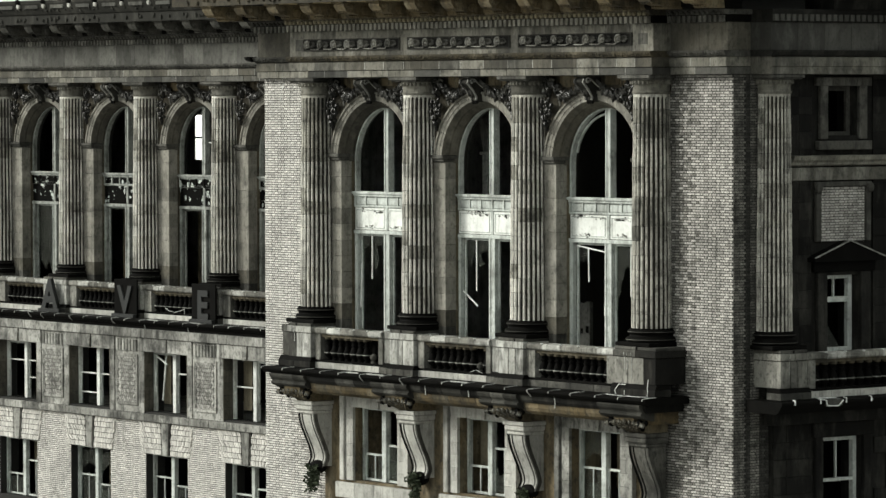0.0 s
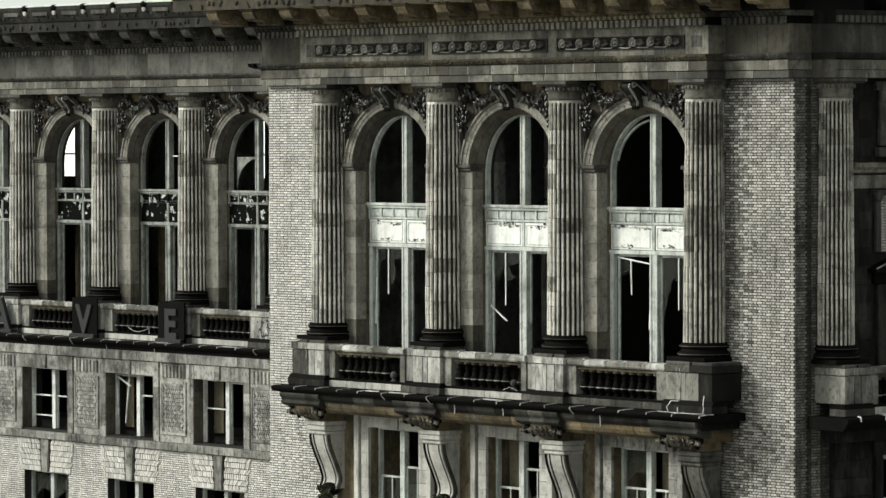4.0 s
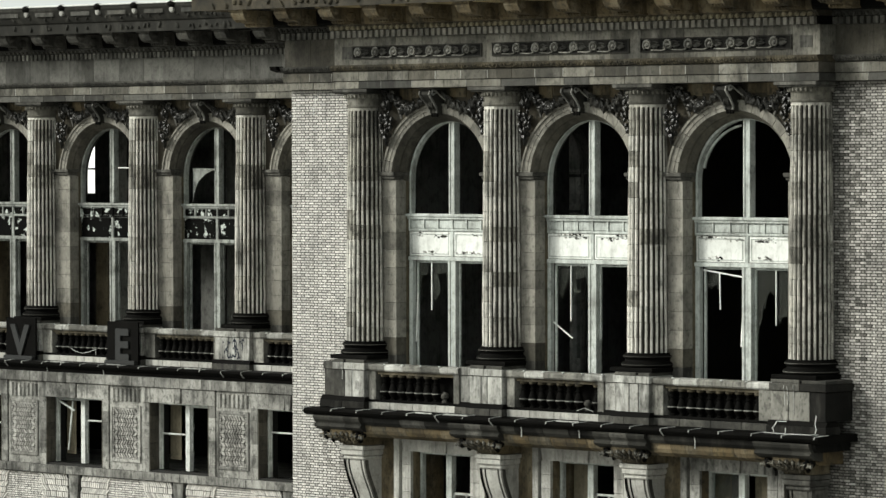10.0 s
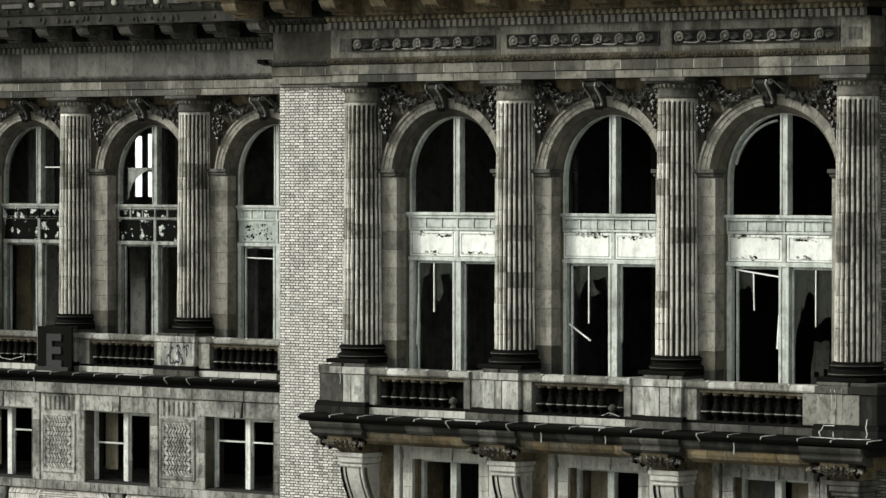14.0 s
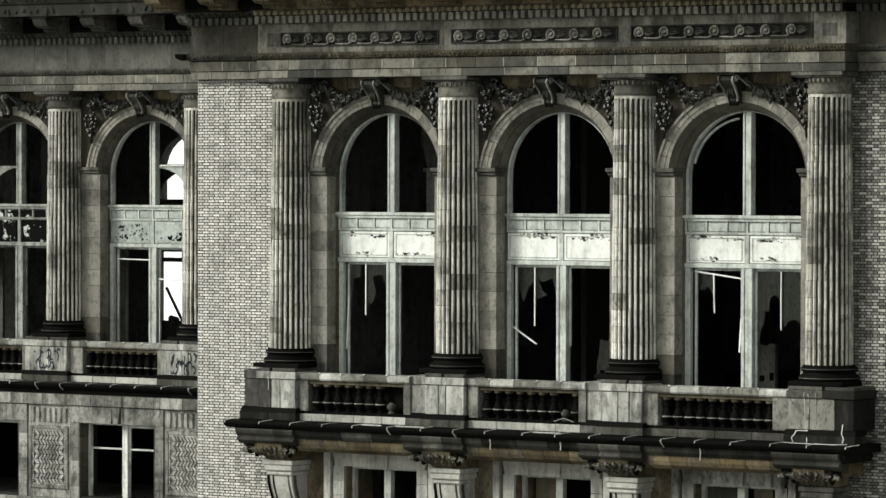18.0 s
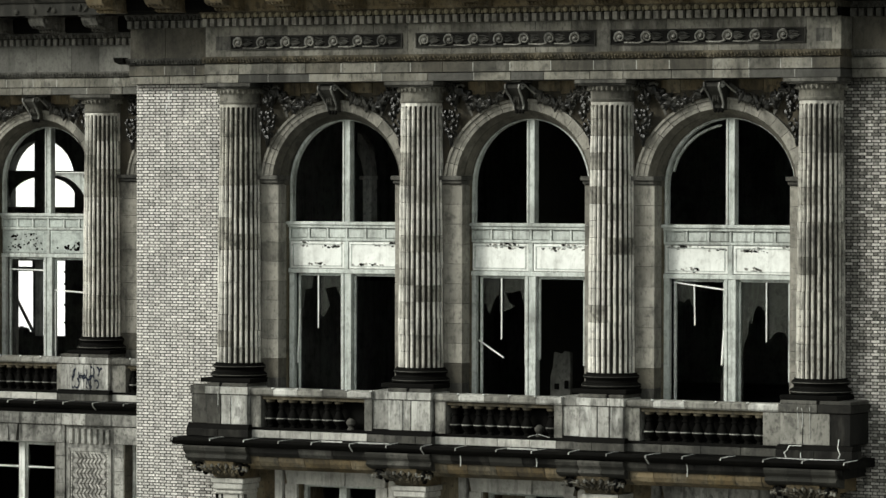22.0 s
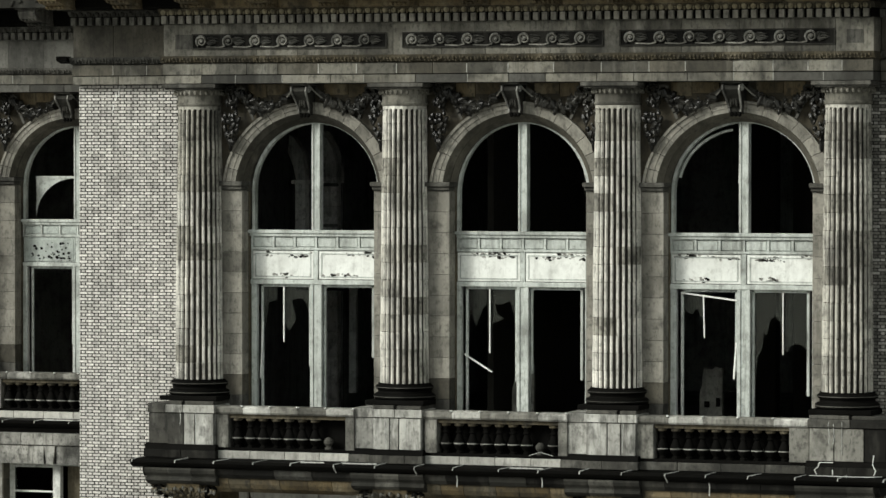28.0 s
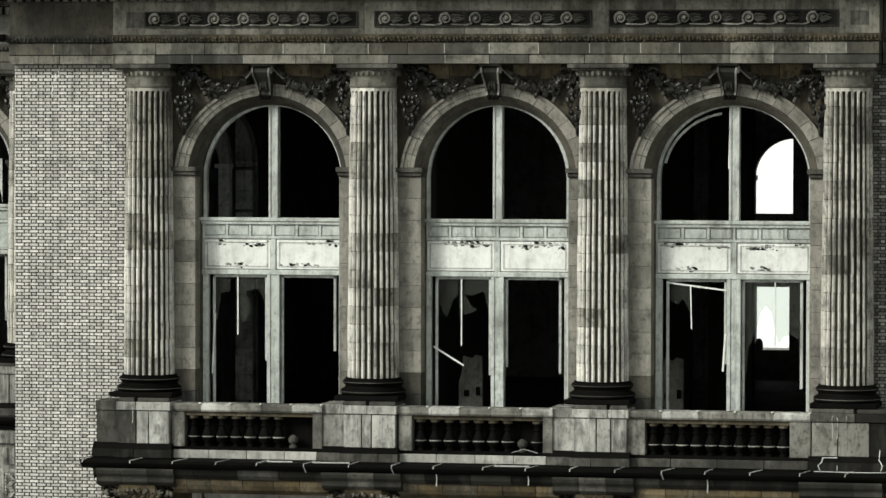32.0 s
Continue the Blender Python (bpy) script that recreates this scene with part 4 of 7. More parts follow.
G1 = [("pane", [(-1.27, -1.2), (-0.95, -1.2), (-0.97, -1.5), (-1.15, -1.55), (-1.2, -1.9), (-1.27, -2.4)]), ("pane", [(-0.83, -1.2), (-0.2, -1.2), (-0.2, -1.75), (-0.35, -1.45), (-0.62, -1.5), (-0.5, -1.9), (-0.66, -2.2), (-0.83, -2.0)]),
      ("bar", ((-0.78, -1.2), (-0.78, -2.45), 0.04)), ("bar", ((-1.27, -2.0), (-1.33, -3.3), 0.05))]
G2 = [("pane", [(-1.27, -1.2), (-0.86, -1.2), (-0.86, -1.55), (-0.95, -1.65), (-1.1, -2.05), (-1.22, -1.75), (-1.27, -1.8)]), ("pane", [(-0.83, -1.2), (-0.2, -1.2), (-0.2, -1.9), (-0.32, -1.45), (-0.55, -1.55), (-0.7, -1.5), (-0.6, -1.75), (-0.45, -1.85), (-0.66, -1.95), (-0.83, -2.0)]),
      ("bar", ((-0.77, -1.2), (-0.77, -2.62), 0.04)), ("bar", ((-1.36, -2.65), (-0.72, -3.05), 0.05)), ("bar", ((0.8, -4.6), (0.78, -4.2), 0.04)),
      ("bar", ((-0.01, 1.2), (-0.10, 1.75), 0.03)), ("bar", ((0.10, 1.95), (-0.02, 1.3), 0.02))]
G3 = [("bar", ((-1.32, -1.22), (-0.15, -1.38), 0.05)), ("bar", ((-0.85, -1.3), (-0.83, -2.2), 0.035)), ("pane", [(-1.27, -1.25), (-0.9, -1.3), (-0.85, -1.9), (-1.0, -1.55), (-1.1, -1.7), (-1.27, -1.6)]), ("pane", [(0.2, -1.2), (1.27, -1.2), (1.27, -2.45), (1.1, -2.3), (0.95, -2.35), (0.85, -2.5), (0.78, -2.2), (0.72, -1.85), (0.6, -1.7), (0.5, -1.85), (0.45, -2.15), (0.38, -2.05), (0.36, -2.4), (0.27, -2.6), (0.2, -3.4)]),
      ("bar", ((0.79, -1.2), (0.79, -2.55), 0.035)), ("bar", ((-0.17, -2.3), (-0.22, -3.1), 0.05)), ("arc", (-0.03, 1.03, 1.33, 100, 168)), ("bar", ((-0.1, 2.0), (-0.12, 1.2), 0.03))]
WHITE_L = "flaking white painted panel"
tall_window(1, PAV[0] + 0.03, 0, WHITE, WHITE_L, 3, "tall arched window with broken panes and white spandrel", glass=G1)
tall_window(2, PAV[1] - 0.02, 0, WHITE, WHITE_L, 4, "tall arched window with broken sash and loose diagonal bar", glass=G2)
tall_window(3, PAV[2] + 0.08, 0, WHITE, WHITE_L, 5, "tall arched window with sagging sash and broken glass", wide=1.10, glass=G3)
for i, x in enumerate(WING):
    g = [("pane", [(-1.27, -1.2), (-0.2, -1.2), (-0.2, -4.0), (-0.6, -3.2), (-0.8, -3.6), (-1.27, -3.0)])] if i == 5 else []
    if i in (0, 1, 2):
        g = g + ([("lunette", (-0.15, 0.12, 1.05, 1))] if i != 1 else [("bar", ((0.15, -2.05), (1.32, -2.12), 0.06)), ("bar", ((-1.3, -1.48), (-0.15, -1.50), 0.05)), ("bar", ((0.18, -2.1), (0.19, -4.2), 0.05))]) + ([("lunette", (0.15, 0.12, 1.05, -1))] if i < 2 else [])
    if i in (1, 3):
        g = g + [("bar", ((0.2, 1.25), (1.2, 1.25), 0.05))]
    tall_window(4 + i, x, YL, (FLAKED if i < 2 else CHARRED), "flaking pale painted panel" if i < 2 else "blackened panel with flakes of paint", 20 + i,
                "tall arched window with empty sashes and a blackened spandrel", glass=g)


# ---- entablature ----
def entablature(name, x0, x1, y, label, seed, parent=None, frieze=STONE_F):
    """Architrave, frieze and dentils over the columns; y is the face of the frieze."""
    e = parent or thing(name, label, "entablature", kind="structure")
    carve = STONE_B if frieze is STONE_F else STONE_D
    rnd = random.Random(seed)
    back = y + 0.9
    x = x0
    while x < x1 - 0.05:
        b = min(x1, x + rnd.uniform(0.75, 1.1))
        if x1 - b < 0.3:
            b = x1
        part("fascia_stone", Mesh().prism([(y - 0.06, 3.618), (y - 0.06, 3.85), (y - 0.02, 3.87), (back, 3.87), (back, 3.618)], "x", x + 0.007, b - 0.007), STONE_F if rnd.random() < 0.75 else STONE_H, e)
        if rnd.random() < 0.7 and b < x1:
            part("pointing", Mesh().box(b - 0.009, b + 0.010, y - 0.066, y, 3.628, 3.84), POINTING, e, "pale pointed joint")
        x = b
    x = x0
    while x < x1 - 0.05:
        b = min(x1, x + rnd.uniform(0.8, 1.25))
        if x1 - b < 0.3:
            b = x1
        part("fascia_stone", Mesh().box(x + 0.007, b - 0.007, y - 0.03, back, 3.415, 3.602, 0.005), STONE_F if rnd.random() < 0.6 else STONE_M, e)
        if rnd.random() < 0.5 and b < x1:
            part("pointing", Mesh().box(b - 0.008, b + 0.009, y - 0.036, y, 3.42, 3.60), POINTING, e, "pale pointed joint")
        x = b
    # dark strip puts the shade under the fascia into colour
    part("lower_fascia_shade", Mesh().box(x0, x1, y - 0.045, back, 3.6045, 3.6165), SOOT, e, "dark strip painted as shade under the fascia")
    part("leaf_moulding", Mesh().prism([(y - 0.02, 3.872), (y - 0.10, 3.90), (y - 0.16, 3.99), (y - 0.17, 4.035), (back, 4.035), (back, 3.872)], "x", x0 - 0.04, x1 + 0.04), carve, e, "carved leaf moulding")
    lf = Mesh()
    for i in range(int((x1 - x0) / 0.085)):
        u = x0 + 0.04 + i * 0.085
        lf.blob((u + rnd.uniform(-0.02, 0.02), y - 0.13 - rnd.random() * 0.03, 3.965 + rnd.uniform(-0.02, 0.02)), (0.035, 0.03, 0.04), rnd.uniform(-0.8, 0.8), 5, 3)
        lf.blob((u + rnd.uniform(-0.02, 0.02), y - 0.10, 3.91 + rnd.uniform(-0.015, 0.015)), (0.03, 0.03, 0.03), rnd.uniform(-0.8, 0.8), 5, 3)
    part("leaf_carving", lf, carve, e)
    x = x0
    while x < x1 - 0.05:
        b = min(x1, x + rnd.uniform(0.9, 1.4))
        if x1 - b < 0.4:
            b = x1
        part("frieze_stone", Mesh().box(x + 0.003, b - 0.003, y, back, 4.037, 4.755, 0.005), frieze, e)
        x = b
    part("dentil_bed", Mesh().box(x0 - 0.02, x1 + 0.02, y - 0.05, back, 4.757, 4.767), frieze, e)
    # black ground paints the shade of the gaps between the dentils
    part("dentil_ground", Mesh().box(x0, x1, y - 0.02, back, 4.769, 4.969), SOOT, e, "black ground that paints the shade between dentils")
    dn, tips = Mesh(), Mesh()
    k = max(1, int((x1 - x0) / 0.2055))
    for i in range(k):
        a = x0 + (x1 - x0) * i / k
        dn.box(a, a + 0.118, y - 0.14, y - 0.018, 4.77, 4.945)
        tips.blob((a + 0.059, y - 0.18, 5.02), (0.062, 0.055, 0.065), 0, 7, 5)
        tips.blob((a + 0.162, y - 0.15, 5.0), (0.018, 0.04, 0.055), 0, 5, 3)
    part("dentils", dn, STONE_J if frieze is STONE_F else STONE, e, "row of square dentils")
    part("egg_row", tips, POINTING_O if frieze is STONE_F else STONE_D, e, "row of carved eggs")
    part("egg_bed", Mesh().prism([(y - 0.10, 4.97), (y - 0.20, 5.07), (y - 0.20, 5.10), (back, 5.10), (back, 4.97)], "x", x0 - 0.05, x1 + 0.05), carve, e)
    return e


EP = 8.25
ent = entablature("entablature_pavilion", XC - EP, XC + EP, -1.15, "weathered limestone entablature with carved frieze over the columns", 5)
entablature("", PX0 - 0.05, XC - EP - 0.01, -0.55, "", 6, ent, STONE_H)
entablature("", XC + EP + 0.01, PX1 + 0.05, -0.55, "", 7, ent, STONE_H)
entablature("entablature_wing", WING[-1] - 2.5, PX0 - 0.1, YL - 1.15, "weathered plain limestone entablature over the long colonnade", 8, frieze=STONE_G)
part("moulding_end", Mesh().prism([(-0.56, 3.90), (-0.80, 3.96), (-0.84, 4.06), (-0.56, 4.06)], "x", PX0 - 0.36, PX0 - 0.10), SOOT, ent, "black projecting end of the moulding")


def scroll_panel(x0, x1, y):
    """A sunk frieze panel with a running row of scrolls."""
    p = Mesh().box(x0, x1, y - 0.035, y - 0.003, 4.505, 4.535).box(x0, x1, y - 0.035, y - 0.003, 4.185, 4.215)
    p.box(x0, x0 + 0.03, y - 0.035, y - 0.003, 4.215, 4.505).box(x1 - 0.03, x1, y - 0.035, y - 0.003, 4.215, 4.505)
    # the frame is coloured dark for the recess shadow round the panel
    part("panel_frame", p, STONE_E, ent)
    part("panel_field", Mesh().box(x0 + 0.03, x1 - 0.03, y - 0.012, y - 0.002, 4.215, 4.505), STONE_X, ent, "near-black panel ground")
    k = 7
    step = (x1 - x0 - 0.1) / k
    for i in range(k):
        cx, cz = x0 + 0.05 + step * (i + 0.30), 4.362
        m, vs, fs, q = Mesh(), [], [], 34
        for j in range(q + 1):                  # the stem runs up from below and coils inwards
            a = math.pi + 0.9 - 10.4 * j / q
            r = 0.132 - 0.098 * (j / q) ** 0.9
            wd = 0.027 - 0.010 * j / q
            for rr, yy in ((r - wd, y - 0.012), (r - wd * 0.5, y - 0.07), (r + wd * 0.5, y - 0.07), (r + wd, y - 0.012)):
                vs.append((cx + rr * math.cos(a), yy, cz + rr * math.sin(a)))
        for j in range(q):
            for e in range(3):
                fs.append((4 * j + e, 4 * j + e + 1, 4 * j + 5 + e, 4 * j + 4 + e))
        m.add(vs, fs)
        # pale eye and rim paint the highlights of the carving
        part("scroll_eye", Mesh().blob((cx, y - 0.06, cz), (0.036, 0.05, 0.036), 0, 8, 6), STONE_L, ent, "pale eye painted as a scroll's highlight")
        part("scroll_rim", ribbon(Mesh(), [(cx + 0.133 * math.cos(a), y - 0.074, cz + 0.133 * math.sin(a)) for a in (3.6, 3.2, 2.8, 2.4, 2.0, 1.6, 1.2)], 0.014, 0.012), STONE_L, ent, "pale rim painted as a scroll's highlight")
        if i:
            ribbon(m, [(cx - step + 0.12, y - 0.03, cz - 0.12), (cx - 0.22, y - 0.03, cz - 0.132), (cx - 0.085, y - 0.03, cz - 0.10)], 0.028, 0.03)
        part("scroll", m, STONE, ent, "carved running scroll")
        lf = Mesh()
        for a, ln, bend in ((1.45, 0.15, -0.5), (1.0, 0.22, -0.5), (0.62, 0.29, -0.35), (0.22, 0.31, -0.2), (-0.15, 0.27, 0.1), (-0.5, 0.20, 0.3)):    # a leaf of six pointed lobes
            ox, oz = cx + 0.105, cz - 0.02
            mid = (ox + ln * 0.55 * math.cos(a), oz + ln * 0.55 * math.sin(a))
            tip = (ox + ln * math.cos(a + bend), min(4.49, max(4.23, oz + ln * math.sin(a + bend))))
            nx, nz = -math.sin(a) * 0.042, math.cos(a) * 0.042
            lf.add([(ox, y - 0.03, oz), (mid[0] + nx, y - 0.014, mid[1] + nz), (tip[0], y - 0.05, tip[1]), (mid[0] - nx, y - 0.014, mid[1] - nz), (mid[0], y - 0.085, mid[1])],
                   [(0, 1, 4), (1, 2, 4), (2, 3, 4), (3, 0, 4)])
        part("scroll_leaf", lf, STONE_M, ent, "dark carved leaf")


scroll_panel(-5.95, -1.24, -1.15)
scroll_panel(-0.88, 3.80, -1.15)
scroll_panel(4.17, 9.00, -1.15)
part("blank_panel", Mesh().box(-6.36, -5.96, -1.162, -1.152, 4.195, 4.525), STONE_D, ent)
part("blank_panel", Mesh().box(9.25, 9.62, -1.162, -1.152, 4.215, 4.505), STONE_D, ent)


# ---- cornice with modillions ----
def cornice(name, x0, x1, y, proj, label, discs, under, brackets):
    c = thing(name, label, "cornice", kind="structure")
    spans = ((x0, x1, SOOT),) if discs else ((x0, -5.9, OCHRE_D), (-5.9, 9.8, under), (9.8, x1, STONE_E))
    for a, b, m in spans:
        part("soffit", Mesh().box(a, b, y - proj + 0.004, y + 2.0, 5.56, 5.66), m, c, "stained soffit")
        bed = Mesh().prism([(y - 0.20, 5.104), (y - 0.26, 5.16), (y - 0.30, 5.557), (y + 0.9, 5.557), (y + 0.9, 5.104)], "x", a if discs or a > x0 else a + 1.2, b if discs or b < x1 else b - 1.2)
        part("bed", bed, OCHRE if m is under and not discs else SOOT, c)
    part("corona", Mesh().prism([(y - proj, 5.545), (y - proj - 0.04, 5.545), (y - proj - 0.04, 5.86), (y - proj - 0.10, 5.90), (y - proj - 0.16, 6.0), (y - proj - 0.25, 6.20), (y - proj - 0.30, 6.30), (y - proj - 0.30, 6.40), (y + 2, 6.45), (y + 2, 5.663), (y - proj, 5.663)], "x", x0, x1), STONE_E if discs else STONE_K, c)
    lumps, rl = Mesh(), random.Random(31)
    for i in range(int((x1 - x0) / 0.26)):      # worn leaves carved along the fascia
        u = x0 + 0.13 + 0.26 * i
        if rl.random() < 0.5:
            continue
        lumps.blob((u + rl.uniform(-0.07, 0.07), y - proj - 0.06, 5.70 + rl.uniform(-0.05, 0.05)), (rl.uniform(0.04, 0.09), 0.05, rl.uniform(0.05, 0.12)), rl.uniform(-0.9, 0.9), 6, 4)
        lumps.blob((u + rl.uniform(0.05, 0.2), y - proj - 0.18, 6.04 + rl.uniform(-0.05, 0.05)), (rl.uniform(0.03, 0.08), 0.05, rl.uniform(0.04, 0.10)), rl.uniform(-0.9, 0.9), 6, 4)
    part("fascia_leaves", lumps, STONE_E if discs else STONE_B, c, "worn carved leaves")
    part("gutter_edge", Mesh().box(x0, x1, y - proj - 0.32, y - proj - 0.12, 6.405, 6.455, 0.01), FLASH, c, "pale metal gutter edge")
    step = 1.735 if discs else BAY / 3
    k = int((x1 - x0) / step)
    x0 = x1 - k * step + (0.12 if discs else 0.0)
    side = [(y - 0.22, 5.105), (y - 0.5, 5.11), (y - 0.8, 5.17), (y - proj + 0.22, 5.28), (y - proj + 0.12, 5.42), (y - proj + 0.12, 5.555), (y - 0.28, 5.555)]
    mod = Mesh().prism(side, "x", -0.24, 0.24).box(-0.29, 0.29, y - proj + 0.06, y - 0.28, 5.50, 5.557)
    for s in (-0.25, 0.25):
        mod.blob((s, y - 0.62, 5.30), (0.04, 0.2, 0.13), 0, 8, 4).blob((s, y - proj + 0.35, 5.42), (0.04, 0.14, 0.09), 0, 8, 4)
    for i in range(5):
        mod.blob(((i - 2) * 0.1, y - 0.75, 5.15), (0.05, 0.16, 0.06), 0, 6, 4).blob(((i - 2) * 0.1, y - 1.15, 5.27), (0.05, 0.12, 0.06), 0, 6, 4)
    mod = mod.done("modillion", brackets)
    cof, cof_dark = (Mesh().box(-0.50, 0.50, y - proj + 0.16, y - 0.42, 5.53, 5.557).done("coffer_panel", m) for m in (under, STONE_X))
    disc = Mesh().lathe([(0.02, -0.05), (0.09, -0.05), (0.105, 0.0), (0.09, 0.04), (0.05, 0.055), (0.02, 0.055)], 16).done("disc", STONE_LC, True)
    for i in range(k):
        xm = x0 + (i + 0.5) * step
        part("modillion", mod, None, c, at=(xm, 0, 0))
        part("coffer_panel", cof if discs or -6.2 < xm < 9.6 else cof_dark, None, c, at=(xm + step / 2, 0, 0))
        if discs:
            part("gutter_panel", Mesh().box(xm + 0.42, xm + step - 0.42, y - proj - 0.27, y - proj - 0.2, 6.10, 6.24, 0.01), STONE_D if i % 3 else STONE_M, c, "worn grey panel under the gutter")
            hood = Mesh().blob((xm, y - proj - 0.24, 6.36), (0.20, 0.16, 0.12), 0, 10, 6)
            part("hood", hood, SOOT, c, "dark cap over a boss")
            part("disc_ornament", disc, None, c, "pale round boss on the gutter", at=pose(xm, y - proj - 0.27, 6.20, 90, 0, 0))
    return c


cornice("cornice_pavilion", PX0 - 1.45, PX1 + 1.45, -1.15, 1.5, "dark projecting cornice with scrolled modillions", False, SOFFIT, OCHRE)
cornice("cornice_wing", WING[-1] - 2.5, PX0 - 1.45, YL - 1.15, 1.5, "dark projecting cornice with scrolled modillions and pale bosses", True, SOOT, STONE_D)

# ---- brick walls ----
COURSE, HEAD, STRETCH, JOINT, BED = 0.072, 0.088, 0.197, 0.022, 0.016


def courses(x0, x1, z0, z1, offset=0.0):
    """The bricks of a Flemish bond as (x, z, length)."""
    unit = HEAD + STRETCH + 2 * JOINT
    row, z = 0, z0
    while z < z1 - 0.03:
        x = x0 - (row % 2) * unit / 2 - offset
        k = 0
        while x < x1:
            w = HEAD if k % 2 else STRETCH
            a, b = max(x, x0), min(x + w, x1)
            if b - a > 0.03:
                yield a, z, b - a
            x += w + JOINT
            k += 1
        z += COURSE
        row += 1


def brick_field(name, x0, x1, y, z0, z1, parent, skip=None, holes=(), seed=1, mat=None):
    """A sheet of bricks standing 10 mm proud of their mortar, facing -y. holes: (x0, x1, z0, z1)."""
    rnd = random.Random(seed)
    m = Mesh()
    h = COURSE - BED
    for a, z, w in courses(x0, x1, z0, z1):
        if skip and skip(a, z):
            continue
        spans = [(a, a + w)]
        for hx0, hx1, hz0, hz1 in holes:
            if z + h > hz0 and z < hz1:
                cut = []
                for p, q in spans:
                    if q <= hx0 or p >= hx1:
                        cut.append((p, q))
                    else:
                        if p < hx0:
                            cut.append((p, hx0))
                        if q > hx1:
                            cut.append((hx1, q))
                spans = cut
        for p, q in spans:
            if q - p < 0.02:
                continue
            o = y - 0.018 + rnd.uniform(-0.003, 0.003)
            e = 0.004
            m.add([(p, y + 0.002, z), (q, y + 0.002, z), (q, y + 0.002, z + h), (p, y + 0.002, z + h),
                   (p + e, o, z + e), (q - e, o, z + e), (q - e, o, z + h - e), (p + e, o, z + h - e)],
                  [(4, 5, 6, 7), (0, 1, 5, 4), (1, 2, 6, 5), (2, 3, 7, 6), (3, 0, 4, 7)])
    ob = part(name, m, mat or BRICK, parent, "cream bricks in Flemish bond")
    ob["kind"] = "stuff"
    return ob


def wall_with_holes(x0, x1, y0, y1, z0, z1, holes):
    """A thick wall with square openings that go through it."""
    m = Mesh()
    zs = sorted({z0, z1, *[h[2] for h in holes], *[h[3] for h in holes]})
    for a, b in zip(zs, zs[1:]):
        cut = sorted((h[0], h[1]) for h in holes if h[2] < b - 1e-6 and h[3] > a + 1e-6)
        x = x0
        for p, q in cut + [(x1, x1)]:
            if p - x > 1e-4:
                m.box(x, p, y0, y1, a, b)
            x = max(x, q)
    return m


Z_LOW = -16.0
pier_l = thing("wall_pier_west", "cream brick corner pier of the pavilion with dark joints", "wall", kind="structure")
part("mortar", Mesh().box(PX0 + 0.006, COLS_P[0], Y_BRICK, 0.75, Z_LOW, 3.413), MORTAR, pier_l)
pier_r = thing("wall_pier_east", "greyed cream brick corner pier with shade painted beside the column", "wall", kind="structure")
part("mortar", Mesh().box(COLS_P[3], PX1 - 0.012, Y_BRICK, 0.75, Z_LOW, 3.413), MORTAR, pier_r)
# the flank of the pavilion towards the recess, and the plain lower storeys down to the ground
flank = thing("wall_flank", "plain brick flank of the projecting pavilion", "wall", kind="structure")
part("flank_wall", Mesh().box(PX0 + 0.006, PX0 + 0.6, 0.752, YL, Z_LOW, 5.1), BRICK, flank)
tower = thing("wall_lower_storeys", "plain lower storeys of the tall building", "wall", kind="structure")
part("tower_pavilion", Mesh().box(PX0, PX1, -0.4, 28.5, ZS, Z_LOW - 0.004), BRICK, tower)
part("tower_wing", Mesh().box(WING[-1] - 2.5, PX0 - 0.004, YL - 1.6, 30.3, ZS, Z_LOW - 0.004), BRICK, tower)


